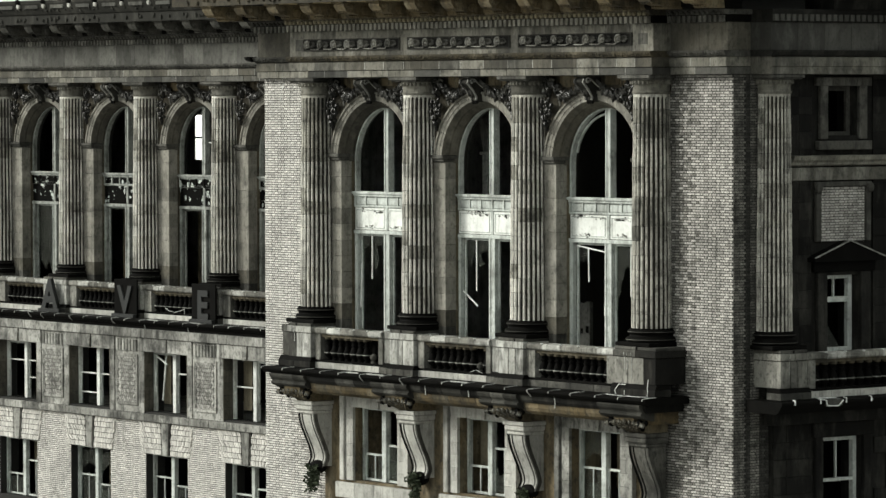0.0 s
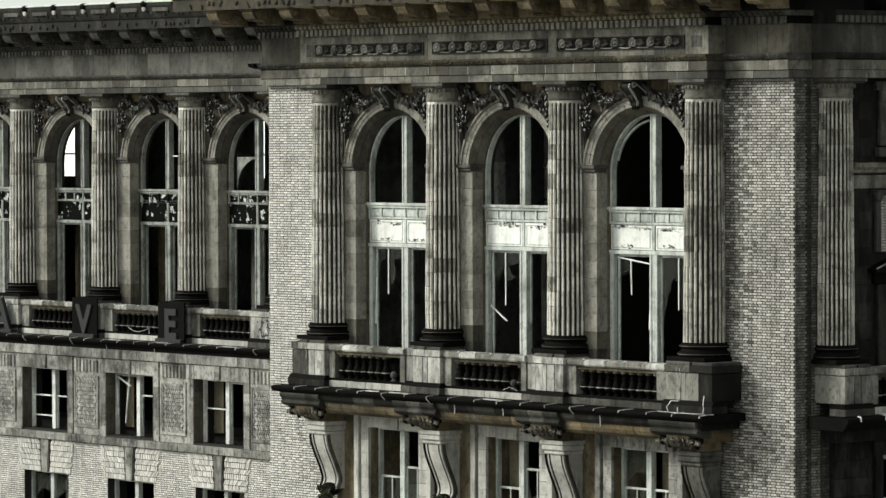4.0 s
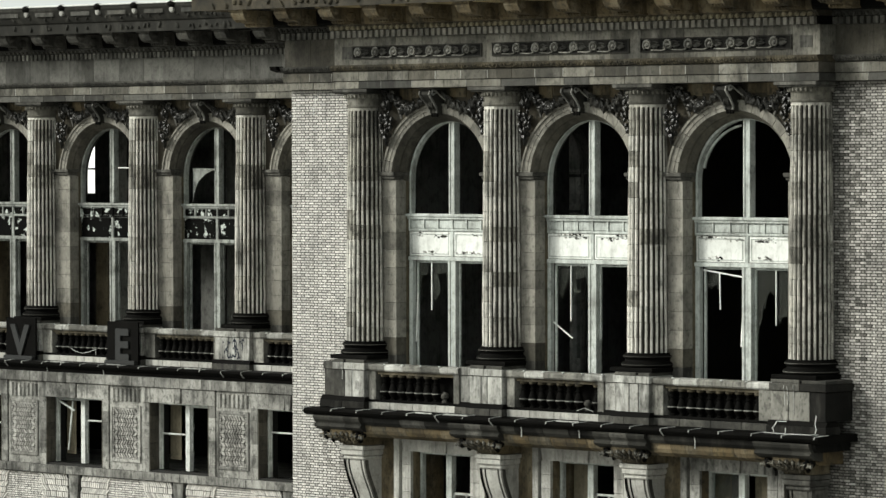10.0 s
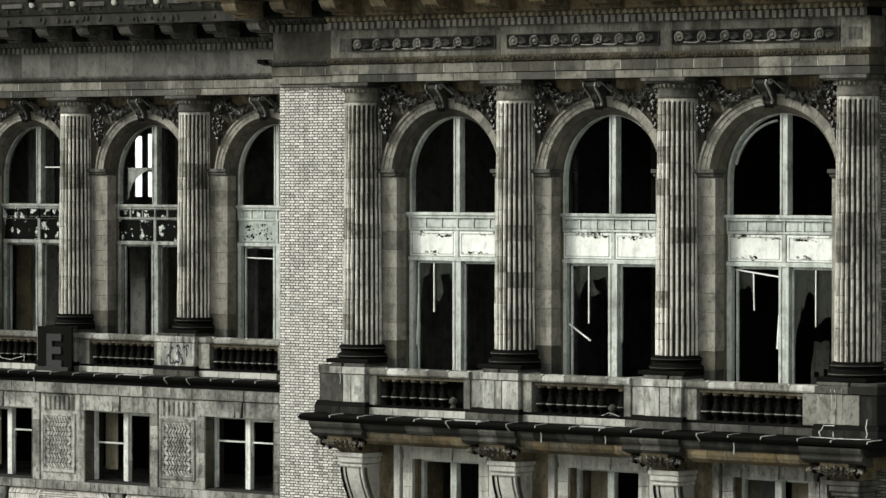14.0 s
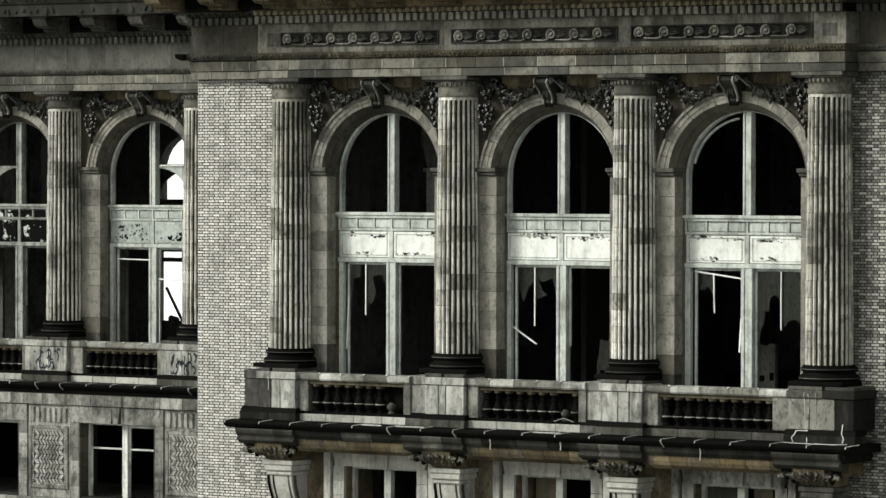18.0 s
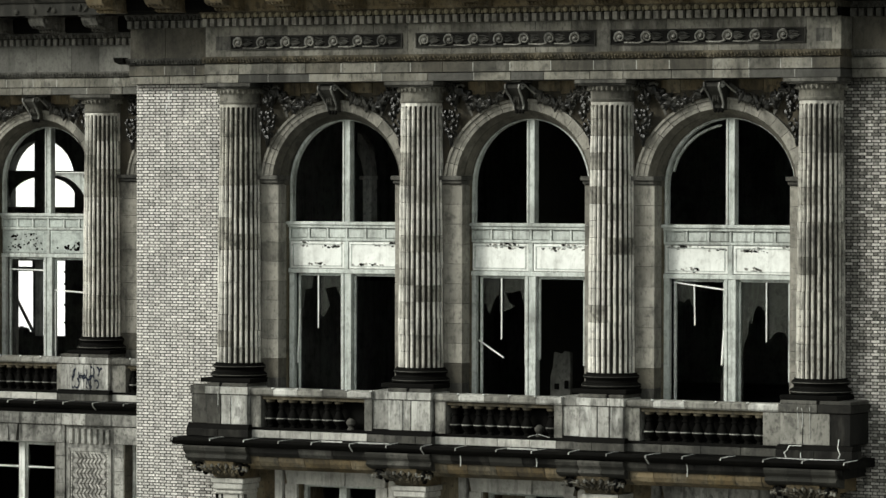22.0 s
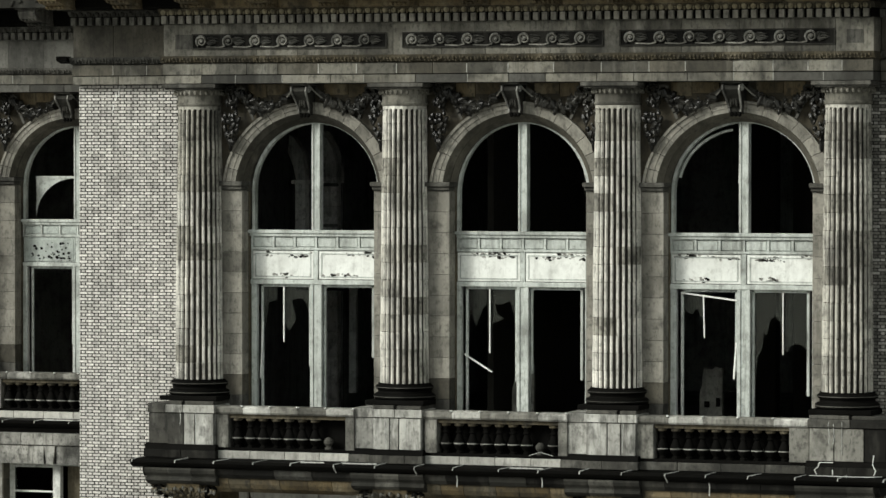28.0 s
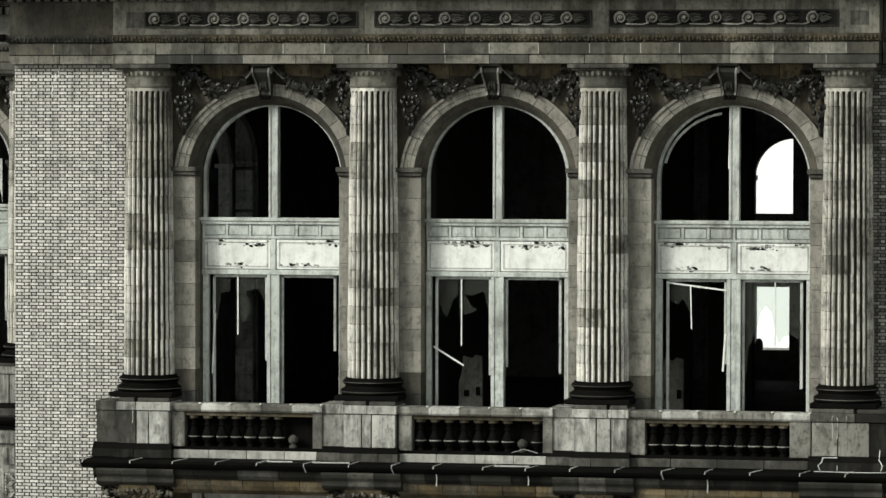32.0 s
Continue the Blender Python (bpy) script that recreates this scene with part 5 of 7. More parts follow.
# ---- sash window pairs of the lower storeys ----
def sash_window(num, x, y, half, z0, z1, seed, label="pair of pale timber sash windows with broken panes", bare=False):
    w = thing("window_%d" % num, label, "window", kind="structure", at=(x, y, 0))
    rnd = random.Random(seed)
    paint = CHALKY if bare else PAINT
    part("frame", Mesh().box(-half, -half + 0.09, -0.03, 0.12, z0, z1, 0.008).box(half - 0.09, half, -0.03, 0.12, z0, z1, 0.008).box(-half + 0.09, half - 0.09, -0.03, 0.12, z1 - 0.07, z1, 0.006), paint, w)
    part("mullion", Mesh().box(-0.10, 0.10, -0.05, 0.13, z0, z1 - 0.07, 0.01), paint, w)
    part("window_sill", Mesh().box(-half - 0.02, half + 0.02, -0.12, 0.12, z0 - 0.07, z0, 0.012), paint, w)
    mid = (z0 + z1) / 2
    for s in (-1, 1):
        a, b = sorted((s * 0.10, s * (half - 0.09)))
        drop = rnd.choice((0.0, 0.0, 0.25, -0.3))
        fr = Mesh().box(a, b, 0.03, 0.075, mid - 0.03 + drop, mid + 0.03 + drop, 0.004).box(a, b, 0.03, 0.075, z0 + 0.002, z0 + 0.07, 0.004)
        fr.box(a, a + 0.05, 0.03, 0.075, z0 + 0.07, mid + drop).box(b - 0.05, b, 0.03, 0.075, z0 + 0.07, mid + drop)
        if bare:                                # a lone frame, sunk or hung up, with splintered edges
            lo_z, hi_z = rnd.choice(((z0 + 0.02, mid + 0.1), (z0 + 0.35, mid + 0.35), (mid - 0.1, z1 - 0.08), (mid - 0.5, z1 - 0.08)))
            fr = Mesh().box(a, b, 0.03, 0.075, hi_z - 0.05, hi_z, 0.004).box(a, a + 0.045, 0.03, 0.075, lo_z, hi_z - 0.05).box(b - 0.045, b, 0.03, 0.075, lo_z + rnd.choice((0, 0.4)), hi_z - 0.05)
            if rnd.random() < 0.6:
                fr.box(a + 0.045, b - 0.045, 0.03, 0.075, lo_z + 0.4, lo_z + 0.445)
        part("lower_sash", fr, paint, w)
        if bare:
            for u, sg in ((a + 0.045, 1), (b - 0.045, -1)):
                zs = [lo_z + (hi_z - lo_z) * j / 7 for j in range(8)]
                rag = [(u + sg * rnd.uniform(0.0, 0.09), z) for z in zs]
                part("broken_pane", shard([(u, zs[0]), (u, zs[-1])] + rag[::-1]), GLASS, w, "jagged remains of a glass pane")
            continue
        if rnd.random() < 0.7:
            part("glazing_bar", Mesh().box((a + b) / 2 - 0.015, (a + b) / 2 + 0.015, 0.035, 0.07, z0 + 0.07, mid + drop - 0.03), paint, w)
        if rnd.random() < 0.5:
            q = [(a + 0.05, z0 + 0.07), (b - 0.05, z0 + 0.07), (b - 0.05, z0 + 0.3 + rnd.random() * 0.5), ((a + b) / 2, z0 + 0.5 + rnd.random() * 0.3), (a + 0.05 + rnd.random() * 0.2, z0 + 0.35 + rnd.random() * 0.3), (a + 0.05, mid - 0.05)]
            part("broken_pane", shard(q), GLASS, w, "jagged remains of a glass pane")
        if rnd.random() < 0.35:
            m2, zt = (a + b) / 2, mid + drop - 0.03
            q = [(a + 0.05, z0 + 0.07), (b - 0.05, z0 + 0.07), (b - 0.05, zt), (m2 + 0.1, zt), (m2 + 0.16, zt - 0.25), (m2 + 0.02, zt - 0.5 - 0.2 * rnd.random()), (m2 - 0.12, zt - 0.3), (m2 - 0.05, zt), (a + 0.05, zt)]
            part("broken_pane", shard(q, 0.045), GLASS, w, "jagged remains of a glass pane")
        if rnd.random() < 0.35:
            q = [(a + 0.02, z1 - 0.08), (b - 0.02, z1 - 0.08), (b - 0.02, mid + 0.25 + rnd.random() * 0.4), ((a + b) / 2, mid + 0.45), (a + 0.02, mid + 0.1)]
            part("broken_pane", shard(q), GLASS, w, "jagged remains of a glass pane")
    if seed % 3 != 1:
        a = rnd.choice((-half + 0.2, 0.15, 0.3))
        part("blind", Mesh().box(a, a + rnd.uniform(0.35, 0.6), 0.30, 0.32, z0 + rnd.uniform(0.0, 0.7), z1), BLIND, w, "torn tan blind")
    return w


# ---- pavilion, storey under the balcony ----
LOW_P = [(x - 1.08, x + 1.08, -8.34, -6.19) for x in PAV] + [(x - 1.08, x + 1.08, -12.0, -9.84) for x in PAV]
low = thing("wall_pavilion_lower", "brown-stained stone wall under the pavilion balcony", "wall", kind="structure")
part("wall_body", wall_with_holes(COLS_P[0] + 0.002, COLS_P[3] - 0.002, -0.40, 0.75, Z_LOW, -5.054, LOW_P), OCHRE, low)
for bay, x in enumerate(PAV):
    trim = STONE_L if bay == 2 else STONE_LC
    for s in (-1, 1):
        for i in range(6):
            z = -8.34 + i * 0.36
            part("surround_stone", Mesh().box(*sorted((x + s * 1.085, x + s * 1.40)), -0.50, -0.402, z + 0.003, z + 0.355, 0.006), trim, low)
        part("pilaster_strip", Mesh().box(*sorted((x + s * 1.46, x + s * 1.66)), -0.56, -0.402, -8.34, -5.80, 0.01), trim, low)
    for k in range(5):
        t0, t1 = -1.42 + k * 0.568, -1.42 + (k + 1) * 0.568
        c = (t0 + t1) / 2
        o = -0.06 if k == 2 else 0.0
        q0, q1 = t0 * 0.94, t1 * 0.94
        part("lintel_stone", Mesh().prism([(x + q0 + 0.003, -6.18), (x + q1 - 0.003, -6.18), (x + t1 - 0.003, -5.80), (x + t0 + 0.003, -5.80)], "y", -0.52 + o, -0.402), trim, low)
    part("lintel_cap", Mesh().box(x - 1.66, x + 1.66, -0.60, -0.402, -5.795, -5.66, 0.012), STONE_B, low)
    for u in (-1.9, -0.95, 0.0, 0.95):
        part("sill_stone", Mesh().box(x + u + 0.004, x + u + 0.946, -0.55, -0.402, -8.86, -8.41, 0.012), trim, low)
for i, x in enumerate(PAV):
    sash_window(20 + i, x, -0.12, 1.08, -8.34, -6.19, 40 + i)
    sash_window(24 + i, x, -0.12, 1.08, -12.0, -9.84, 50 + i)


def console(pale=STONE_LC):
    """A long scrolled bracket that carries the balcony."""
    c = thing("console_bracket", "tall scrolled limestone bracket carrying the balcony, dark along its edges", "bracket", "balcony brackets")
    part("block", Mesh().box(-0.46, 0.46, -1.22, -0.402, -6.17, -6.06, 0.012).box(-0.43, 0.43, -1.19, -0.402, -6.33, -6.175, 0.03).box(-0.39, 0.39, -1.13, -0.402, -6.44, -6.335, 0.03), pale, c)
    n, prof = 16, []
    for i in range(n + 1):
        t = i / n
        z = -6.44 - 1.55 * t
        s = min(1.0, t / 0.92)
        y = -1.06 + 0.46 * s * s * (3 - 2 * s) - 0.12 * math.exp(-((t - 1.0) / 0.10) ** 2)
        prof.append((y, z))
    outline = prof + [(-0.402, -7.99), (-0.402, -6.442)]
    part("scroll_body", Mesh().prism(outline, "x", -0.34, 0.34), pale, c)
    for s in (-1, 1):
        edge = [(y - 0.03, z) for y, z in prof] + [(y + 0.10, z) for y, z in prof[::-1]]
        part("scroll_edge", Mesh().prism(edge, "x", *sorted((s * 0.342, s * 0.40))), SOOT if s < 0 else STONE_D, c, "raised scroll edge")
    lf = Mesh()
    rnd = random.Random(5)
    tips = Mesh()
    for k in range(11):                         # fronds that fan out and roll forward under the slab
        v = (k - 5) / 5
        reach = 0.78 * math.sin(1.35 * v)
        line = []
        for j in range(6):
            t = j / 5
            line.append((0.20 * v + (reach - 0.20 * v) * t ** 1.5, -1.14 - 0.42 * math.sin(1.45 * t), -6.03 + (0.34 - 0.10 * abs(v)) * t + 0.05 * math.sin(3.1 * t)))
        ribbon(lf, line, rnd.uniform(0.07, 0.10), 0.07)
        for p in line[1:5]:
            lf.blob((p[0] + rnd.uniform(-0.05, 0.05), p[1] - 0.02, p[2] + rnd.uniform(-0.04, 0.03)), (rnd.uniform(0.03, 0.07), 0.06, rnd.uniform(0.03, 0.06)), rnd.uniform(-0.9, 0.9), 6, 4)
        # thin pale edges paint the highlights on the fronds
        if k % 2 == 0:
            ribbon(tips, [(p[0] + 0.03, p[1] - 0.05, p[2] - 0.015) for p in line[2:]], 0.022, 0.03)
        tips.blob((line[-1][0], line[-1][1] - 0.02, line[-1][2] - 0.03), (0.04, 0.045, 0.05), 0, 6, 4)
    part("leaf_carving", lf, STONE_K if pale is STONE_D else STONE_B, c, "carved leaf under the slab")
    part("leaf_edge", tips, STONE_F if pale is STONE_D else STONE, c, "pale edges painted as highlights of the carved leaf")
    part("bottom_volute", Mesh().blob((0, -0.66, -8.02), (0.36, 0.20, 0.20), 0, 12, 8), SOOT, c, "black rolled end")
    for u in (-0.23, 0.23):
        groove = Mesh()
        ribbon(groove, [(u, y - 0.006, z) for y, z in prof], 0.035, 0.02)
        part("groove", groove, SOOT if u < 0 else STONE_D, c, "dark groove line")
    part("corbel", Mesh().prism([(-0.402, -6.055), (-1.1, -6.055), (-1.25, -5.95), (-1.55, -5.72), (-1.60, -5.625), (-0.402, -5.625)], "x", -0.40, 0.40), OCHRE, c)
    bulge = [(-1.25, -5.255), (-1.79, -5.255), (-1.80, -5.30), (-1.77, -5.37), (-1.70, -5.44), (-1.69, -5.47), (-1.735, -5.49), (-1.74, -5.54), (-1.66, -5.60), (-1.50, -5.66), (-1.25, -5.70)]
    for a, b, m in ((-0.86, -0.30, STONE_E), (-0.294, 0.27, STONE_E if pale is STONE_D else STONE_D), (0.276, 0.86, STONE_E)):
        part("corbel_stone", Mesh().prism(bulge, "x", a, b), m, c, "rain-streaked moulded block under the slab")
    for s in (-1, 1):                           # round drops beside the carved leaf
        for k, (u, z, r) in enumerate(((0.58, -5.78, 0.10), (0.70, -5.74, 0.08), (0.50, -5.90, 0.07))):
            part("carved_drop", Mesh().blob((s * u, -1.52 + 0.08 * k, z), (r, r, r * 1.25), 0, 9, 7), SOOT, c, "black carved drop")
    return c


con = console()
con.matrix_basis = Matrix.Translation((COLS_P[0], 0, 0))
console(STONE_D).matrix_basis = Matrix.Translation((COLS_P[3], 0, 0))
for x in COLS_P[1:3]:
    copy_thing(con, Matrix.Translation((x, 0, 0)))


fl = thing("lead_flashing", "pale creased lead flashing round the corner pedestal's foot", "flashing")
cx = COLS_P[3]
ribbon_a = [(cx - 0.45, -1.485, -5.03), (cx - 0.50, -1.485, -4.93), (cx - 0.42, -1.485, -4.86), (cx - 0.40, -1.43, -4.77), (cx - 0.1, -1.44, -4.765)]
ribbon_b = [(cx - 0.55, -1.75, -5.03), (cx + 0.3, -1.74, -5.04), (cx + 0.85, -1.72, -5.035), (cx + 1.0, -1.60, -5.03)]
ribbon_c = [(cx + 0.80, -1.47, -5.02), (cx + 0.84, -1.47, -4.92), (cx + 0.76, -1.42, -4.80), (cx + 0.78, -1.395, -4.60)]
ribbon_d = [(cx + 1.02, -1.10, -5.02), (cx + 1.03, -1.10, -4.88), (cx + 0.99, -1.08, -4.75), (cx + 0.97, -1.05, -4.45)]
ribbon_e = [(cx - 0.1, -1.485, -5.03), (cx - 0.1, -1.485, -4.92)]
for line in (ribbon_a, ribbon_b, ribbon_c, ribbon_d, ribbon_e):
    part("flashing_edge", ribbon(Mesh(), line, 0.014, 0.012), FLASH, fl)


def weeds(x, y, z, seed):
    rnd = random.Random(seed)
    w = thing("weed_clump", "dark weeds rooted under a stone bracket", "plant", "weeds on the facade", at=(x, y, z))
    st, lv = Mesh(), Mesh()
    for i in range(60):
        a, r, h = rnd.uniform(0, 6.28), rnd.uniform(0.05, 0.36), rnd.uniform(-0.55, 0.3)
        p, q = Vector((0, 0, 0)), Vector((r * math.cos(a), -abs(r * math.sin(a)), h))
        o = Vector((0.006, 0, 0))
        st.add([tuple(p - o), tuple(p + o), tuple(q + o), tuple(q - o), tuple(p + Vector((0, 0.01, 0)))], [(0, 1, 2, 3), (1, 4, 2), (4, 0, 3)])
        for j in range(7):
            c = p.lerp(q, rnd.uniform(0.4, 1.05)) + Vector((rnd.uniform(-0.05, 0.05), rnd.uniform(-0.05, 0.03), rnd.uniform(-0.05, 0.05)))
            d = Vector((rnd.uniform(-1, 1), rnd.uniform(-1, 0.3), rnd.uniform(-1, 1))).normalized() * rnd.uniform(0.04, 0.08)
            e = d.orthogonal().normalized() * 0.035
            lv.add([tuple(c - d), tuple(c + e), tuple(c + d), tuple(c - e)], [(0, 1, 2, 3)])
    part("stems", st, LEAF, w)
    part("leaves", lv, LEAF, w)


LEAF = material("weed_leaf", (0.035, 0.045, 0.025), tint=0.3, stain=0.2, streak=0.0, island=True, bump=0.0)
weeds(COLS_P[0] + 0.05, -0.80, -8.2, 1)
weeds(COLS_P[1] + 0.05, -0.78, -8.12, 2)
weeds(COLS_P[2] + 0.05, -0.78, -8.2, 3)

# ---- long wing, storeys under the balcony ----
YW = YL - 1.70
STONE_LI = material("pale_limestone_pieces", (0.37, 0.36, 0.335), tint=0.42, stain=0.7, streak=0.6, island=True)
LOW_W = [(x - 1.38, x + 1.38, -8.34, -6.19) for x in WING] + [(x - 1.32, x + 1.32, -12.0, -9.84) for x in WING]
lw = thing("wall_wing_lower", "stone and brick wall under the long balcony", "wall", kind="structure")
part("wall_body", wall_with_holes(WING[-1] - 2.5, PX0 - 0.004, YW, YW + 0.8, Z_LOW, -5.054, LOW_W), MORTAR, lw)
xw0, xw1 = WING[-1] - 2.5, PX0 - 0.004
x = xw0
rr = random.Random(9)
while x < xw1 - 0.05:
    b = min(xw1, x + rr.uniform(0.8, 1.3))
    part("band_stone", Mesh().box(x + 0.003, b - 0.003, YW - 0.14, YW - 0.002, -5.70, -5.39, 0.012), STONE_W, lw)
    part("sill_stone", Mesh().box(x + 0.003, b - 0.003, YW - 0.16, YW - 0.002, -8.67, -8.41, 0.015), STONE_W, lw)
    x = b
CH = Mesh()
rr = random.Random(4)
for row in range(11):                            # rows of slanted bricks that lean to and fro
    for k in range(10):
        cx, cz = -0.54 + k * 0.12, -7.93 + row * 0.139
        lean = 1 if row % 2 else -1
        d, o = Vector((0.045 * lean, 0, 0.060)), Vector((0.034, 0, 0.0))
        y0 = -0.058 + rr.uniform(-0.006, 0.006)
        c = Vector((max(-0.48, min(0.48, cx)), y0, cz))
        f = [c - d - o, c - d + o, c + d + o, c + d - o]
        bk = [p + Vector((0, 0.03, 0)) for p in f]
        CH.add([tuple(p) for p in f + bk], [(0, 1, 2, 3), (0, 4, 5, 1), (1, 5, 6, 2), (2, 6, 7, 3), (3, 7, 4, 0)])
for k in range(17):                              # a border of bricks on end
    a = -0.60 + k * 0.0712
    for z in (-8.045, -6.475):
        CH.box(a + 0.006, a + 0.062, -0.06 + rr.uniform(-0.005, 0.005), -0.03, z, z + 0.05)
for k in range(19):
    z = -7.98 + k * 0.0785
    for a in (-0.615, 0.565):
        CH.box(a, a + 0.05, -0.06 + rr.uniform(-0.005, 0.005), -0.03, z + 0.008, z + 0.07)
CH = CH.done("chevron_bricks", STONE_LI)
for x in PIERS_W:
    if x > PX0 - 2.0:
        continue
    p = thing("ornamental_panel", "stone framed panel filled with chevron brickwork", "wall panel", "chevron brick panels", "structure", at=(x, YW, 0))
    part("panel_ground", Mesh().box(-0.78, 0.78, -0.03, -0.002, -8.40, -5.71), STONE_W, p)
    part("panel_mortar", Mesh().box(-0.62, 0.62, -0.036, -0.031, -8.05, -6.42), STONE_D, p)
    part("panel_frame", Mesh().box(-0.72, -0.62, -0.08, -0.03, -8.15, -6.32, 0.01).box(0.62, 0.72, -0.08, -0.03, -8.15, -6.32, 0.01).box(-0.62, 0.62, -0.08, -0.03, -6.42, -6.32, 0.01).box(-0.62, 0.62, -0.08, -0.03, -8.15, -8.05, 0.01), STONE_W, p)
    part("chevron_bricks", CH, None, p, "cream bricks laid in chevrons")["kind"] = "stuff"
    for k in range(7):
        a = -0.70 + k * 0.20
        part("reed", Mesh().prism([(a + 0.02, -0.03), (a + 0.05, -0.09), (a + 0.15, -0.09), (a + 0.18, -0.03)], "z", -6.20, -5.80), STONE_W, p)
for i, x in enumerate(WING):
    for s in (-1, 1):
        for k in range(6):
            z = -8.41 + k * 0.37
            part("jamb_stone", Mesh().box(*sorted((x + s * 1.385, x + s * 1.69)), YW - 0.06, YW - 0.002, z + 0.003, z + 0.366, 0.008), STONE_W, lw)
    for k in range(3):
        t = ((-1.69, -0.185), (-0.155, 0.155), (0.185, 1.69))[k]
        tw = 0.06 if k == 1 else 0.0
        part("lintel_stone", Mesh().prism([(x + t[0] + tw, -6.19), (x + t[1] - tw, -6.19), (x + t[1], -5.72), (x + t[0], -5.72)], "y", YW - (0.12 if k == 1 else 0.08), YW - 0.002), STONE_W, lw)
    # splayed brick lintel and key of the storey below
    part("key_block", Mesh().prism([(x - 0.15, -9.84), (x + 0.15, -9.84), (x + 0.24, -8.672), (x - 0.24, -8.672)], "y", YW - 0.09, YW - 0.002), STONE_W, lw)
    ly, rl = Mesh(), random.Random(90 + i)
    for s in (-1, 1):
        for j in range(6):                       # courses of slanted bricks, leaning outwards and to and fro
            for k in range(13):
                u, z = 0.31 + k * 0.094 + 0.02 * (j % 2), -9.74 + j * 0.192
                lean = 0.035 * (0.3 + u) + (0.03 if j % 2 else -0.025)
                d, o = Vector((s * lean * 0.9, 0, 0.084)), Vector((0.036, 0, 0))
                c = Vector((x + s * (u + (z + 9.84) * 0.11 * (0.3 + u)), YW - 0.045 - rl.uniform(0, 0.02), z))
                f = [c - d - o, c - d + o, c + d + o, c + d - o]
                ly.add([tuple(p) for p in f] + [(p.x, YW, p.z) for p in f], [(0, 1, 2, 3), (0, 4, 5, 1), (1, 5, 6, 2), (2, 6, 7, 3), (3, 7, 4, 0)])
    part("splayed_lintel_bricks", ly, BRICK, lw, "pale bricks set upright over a window")["kind"] = "stuff"
    sash_window(30 + i, x, YW + 0.38, 1.38, -8.34, -6.19, 60 + i, "pair of pale timber sash windows with slipped empty frames", True)
    for s in (-1, 1):
        for k in range(5):
            z = -8.34 + k * 0.43
            part("reveal_stone", Mesh().box(*sorted((x + s * 1.345, x + s * 1.379)), YW - 0.055, YW + 0.34, z + 0.004, z + 0.426, 0.006), STONE_H, lw)
    sash_window(40 + i, x, YW + 0.30, 1.32, -12.0, -9.84, 70 + i)
for a, b2_, t in (((-1.2, -6.3), (-0.35, -6.62), 0.06), ((-0.45, -6.3), (-0.62, -7.9), 0.05), ((-1.2, -6.3), (-1.05, -7.4), 0.05)):
    part("loose_sash_bar", ribbon(Mesh(), [(WING[3] + a[0], YW + 0.30, a[1]), (WING[3] + b2_[0], YW + 0.26, b2_[1])], t, 0.04), PAINT, lw, "slipped pale sash bar")
part("drain_box", Mesh().box(-10.25, PX0 - 0.1, YW - 0.45, YW - 0.17, -5.78, -5.70, 0.01).box(-10.0, PX0 - 0.1, YW - 0.35, YW - 0.17, -6.2, -5.785), SOOT, lw, "dark drain hopper in the corner")

# ---- letters standing before the wing's pedestals ----
for ch, x in (("A", COLS_W[5]), ("V", COLS_W[4]), ("E", COLS_W[3])):
    sign = thing("sign_letter", "large dark board letter %s propped against a balcony pedestal" % ch, "letter", "letters of a protest sign", at=(x, YL - 1.62, -5.03))
    cu = bpy.data.curves.new("letter", "FONT")
    cu.body, cu.size, cu.extrude, cu.align_x, cu.offset = ch, (1.62 if ch == "A" else 1.36), (0.07 if ch == "A" else 0.03), "CENTER", 0.05
    tmp = new("tmp_letter", cu)
    bpy.context.view_layer.update()
    me = bpy.data.meshes.new_from_object(tmp.evaluated_get(bpy.context.evaluated_depsgraph_get()))
    bpy.data.objects.remove(tmp)
    me.name = "letter"
    me.materials.clear()
    me.materials.append(LETTER)
    part("letter", me, None, sign, at=pose(0, 0, 0.06 if ch == "A" else 0.16, 90, 0, 0))
    part("foot_rail", Mesh().box(-0.72, 0.72, -0.12, 0.16, -0.01, 0.12, 0.01), LETTER, sign)
    if ch != "A":
        part("backing_board", Mesh().box(-0.74, 0.74, 0.032, 0.09, 0.0, 1.36, 0.006), SOOT, sign, "black backing board")

for x, yo, pts in ((PAV[1], YB - 0.31, ((0.55, -4.80), (0.8, -4.72), (1.1, -4.80))), (-29.5, YL + YB - 0.36, ((-0.6, -4.62), (-0.35, -4.72), (0.0, -4.76), (0.3, -4.70), (0.62, -4.62), (0.60, -4.80)))):
    w = thing("bent_wire", "pale bent wire caught on the balusters", "wire", "wires on the balustrades")
    part("wire", ribbon(Mesh(), [(x + u, yo, v) for u, v in pts], 0.014, 0.012), LEAD, w)

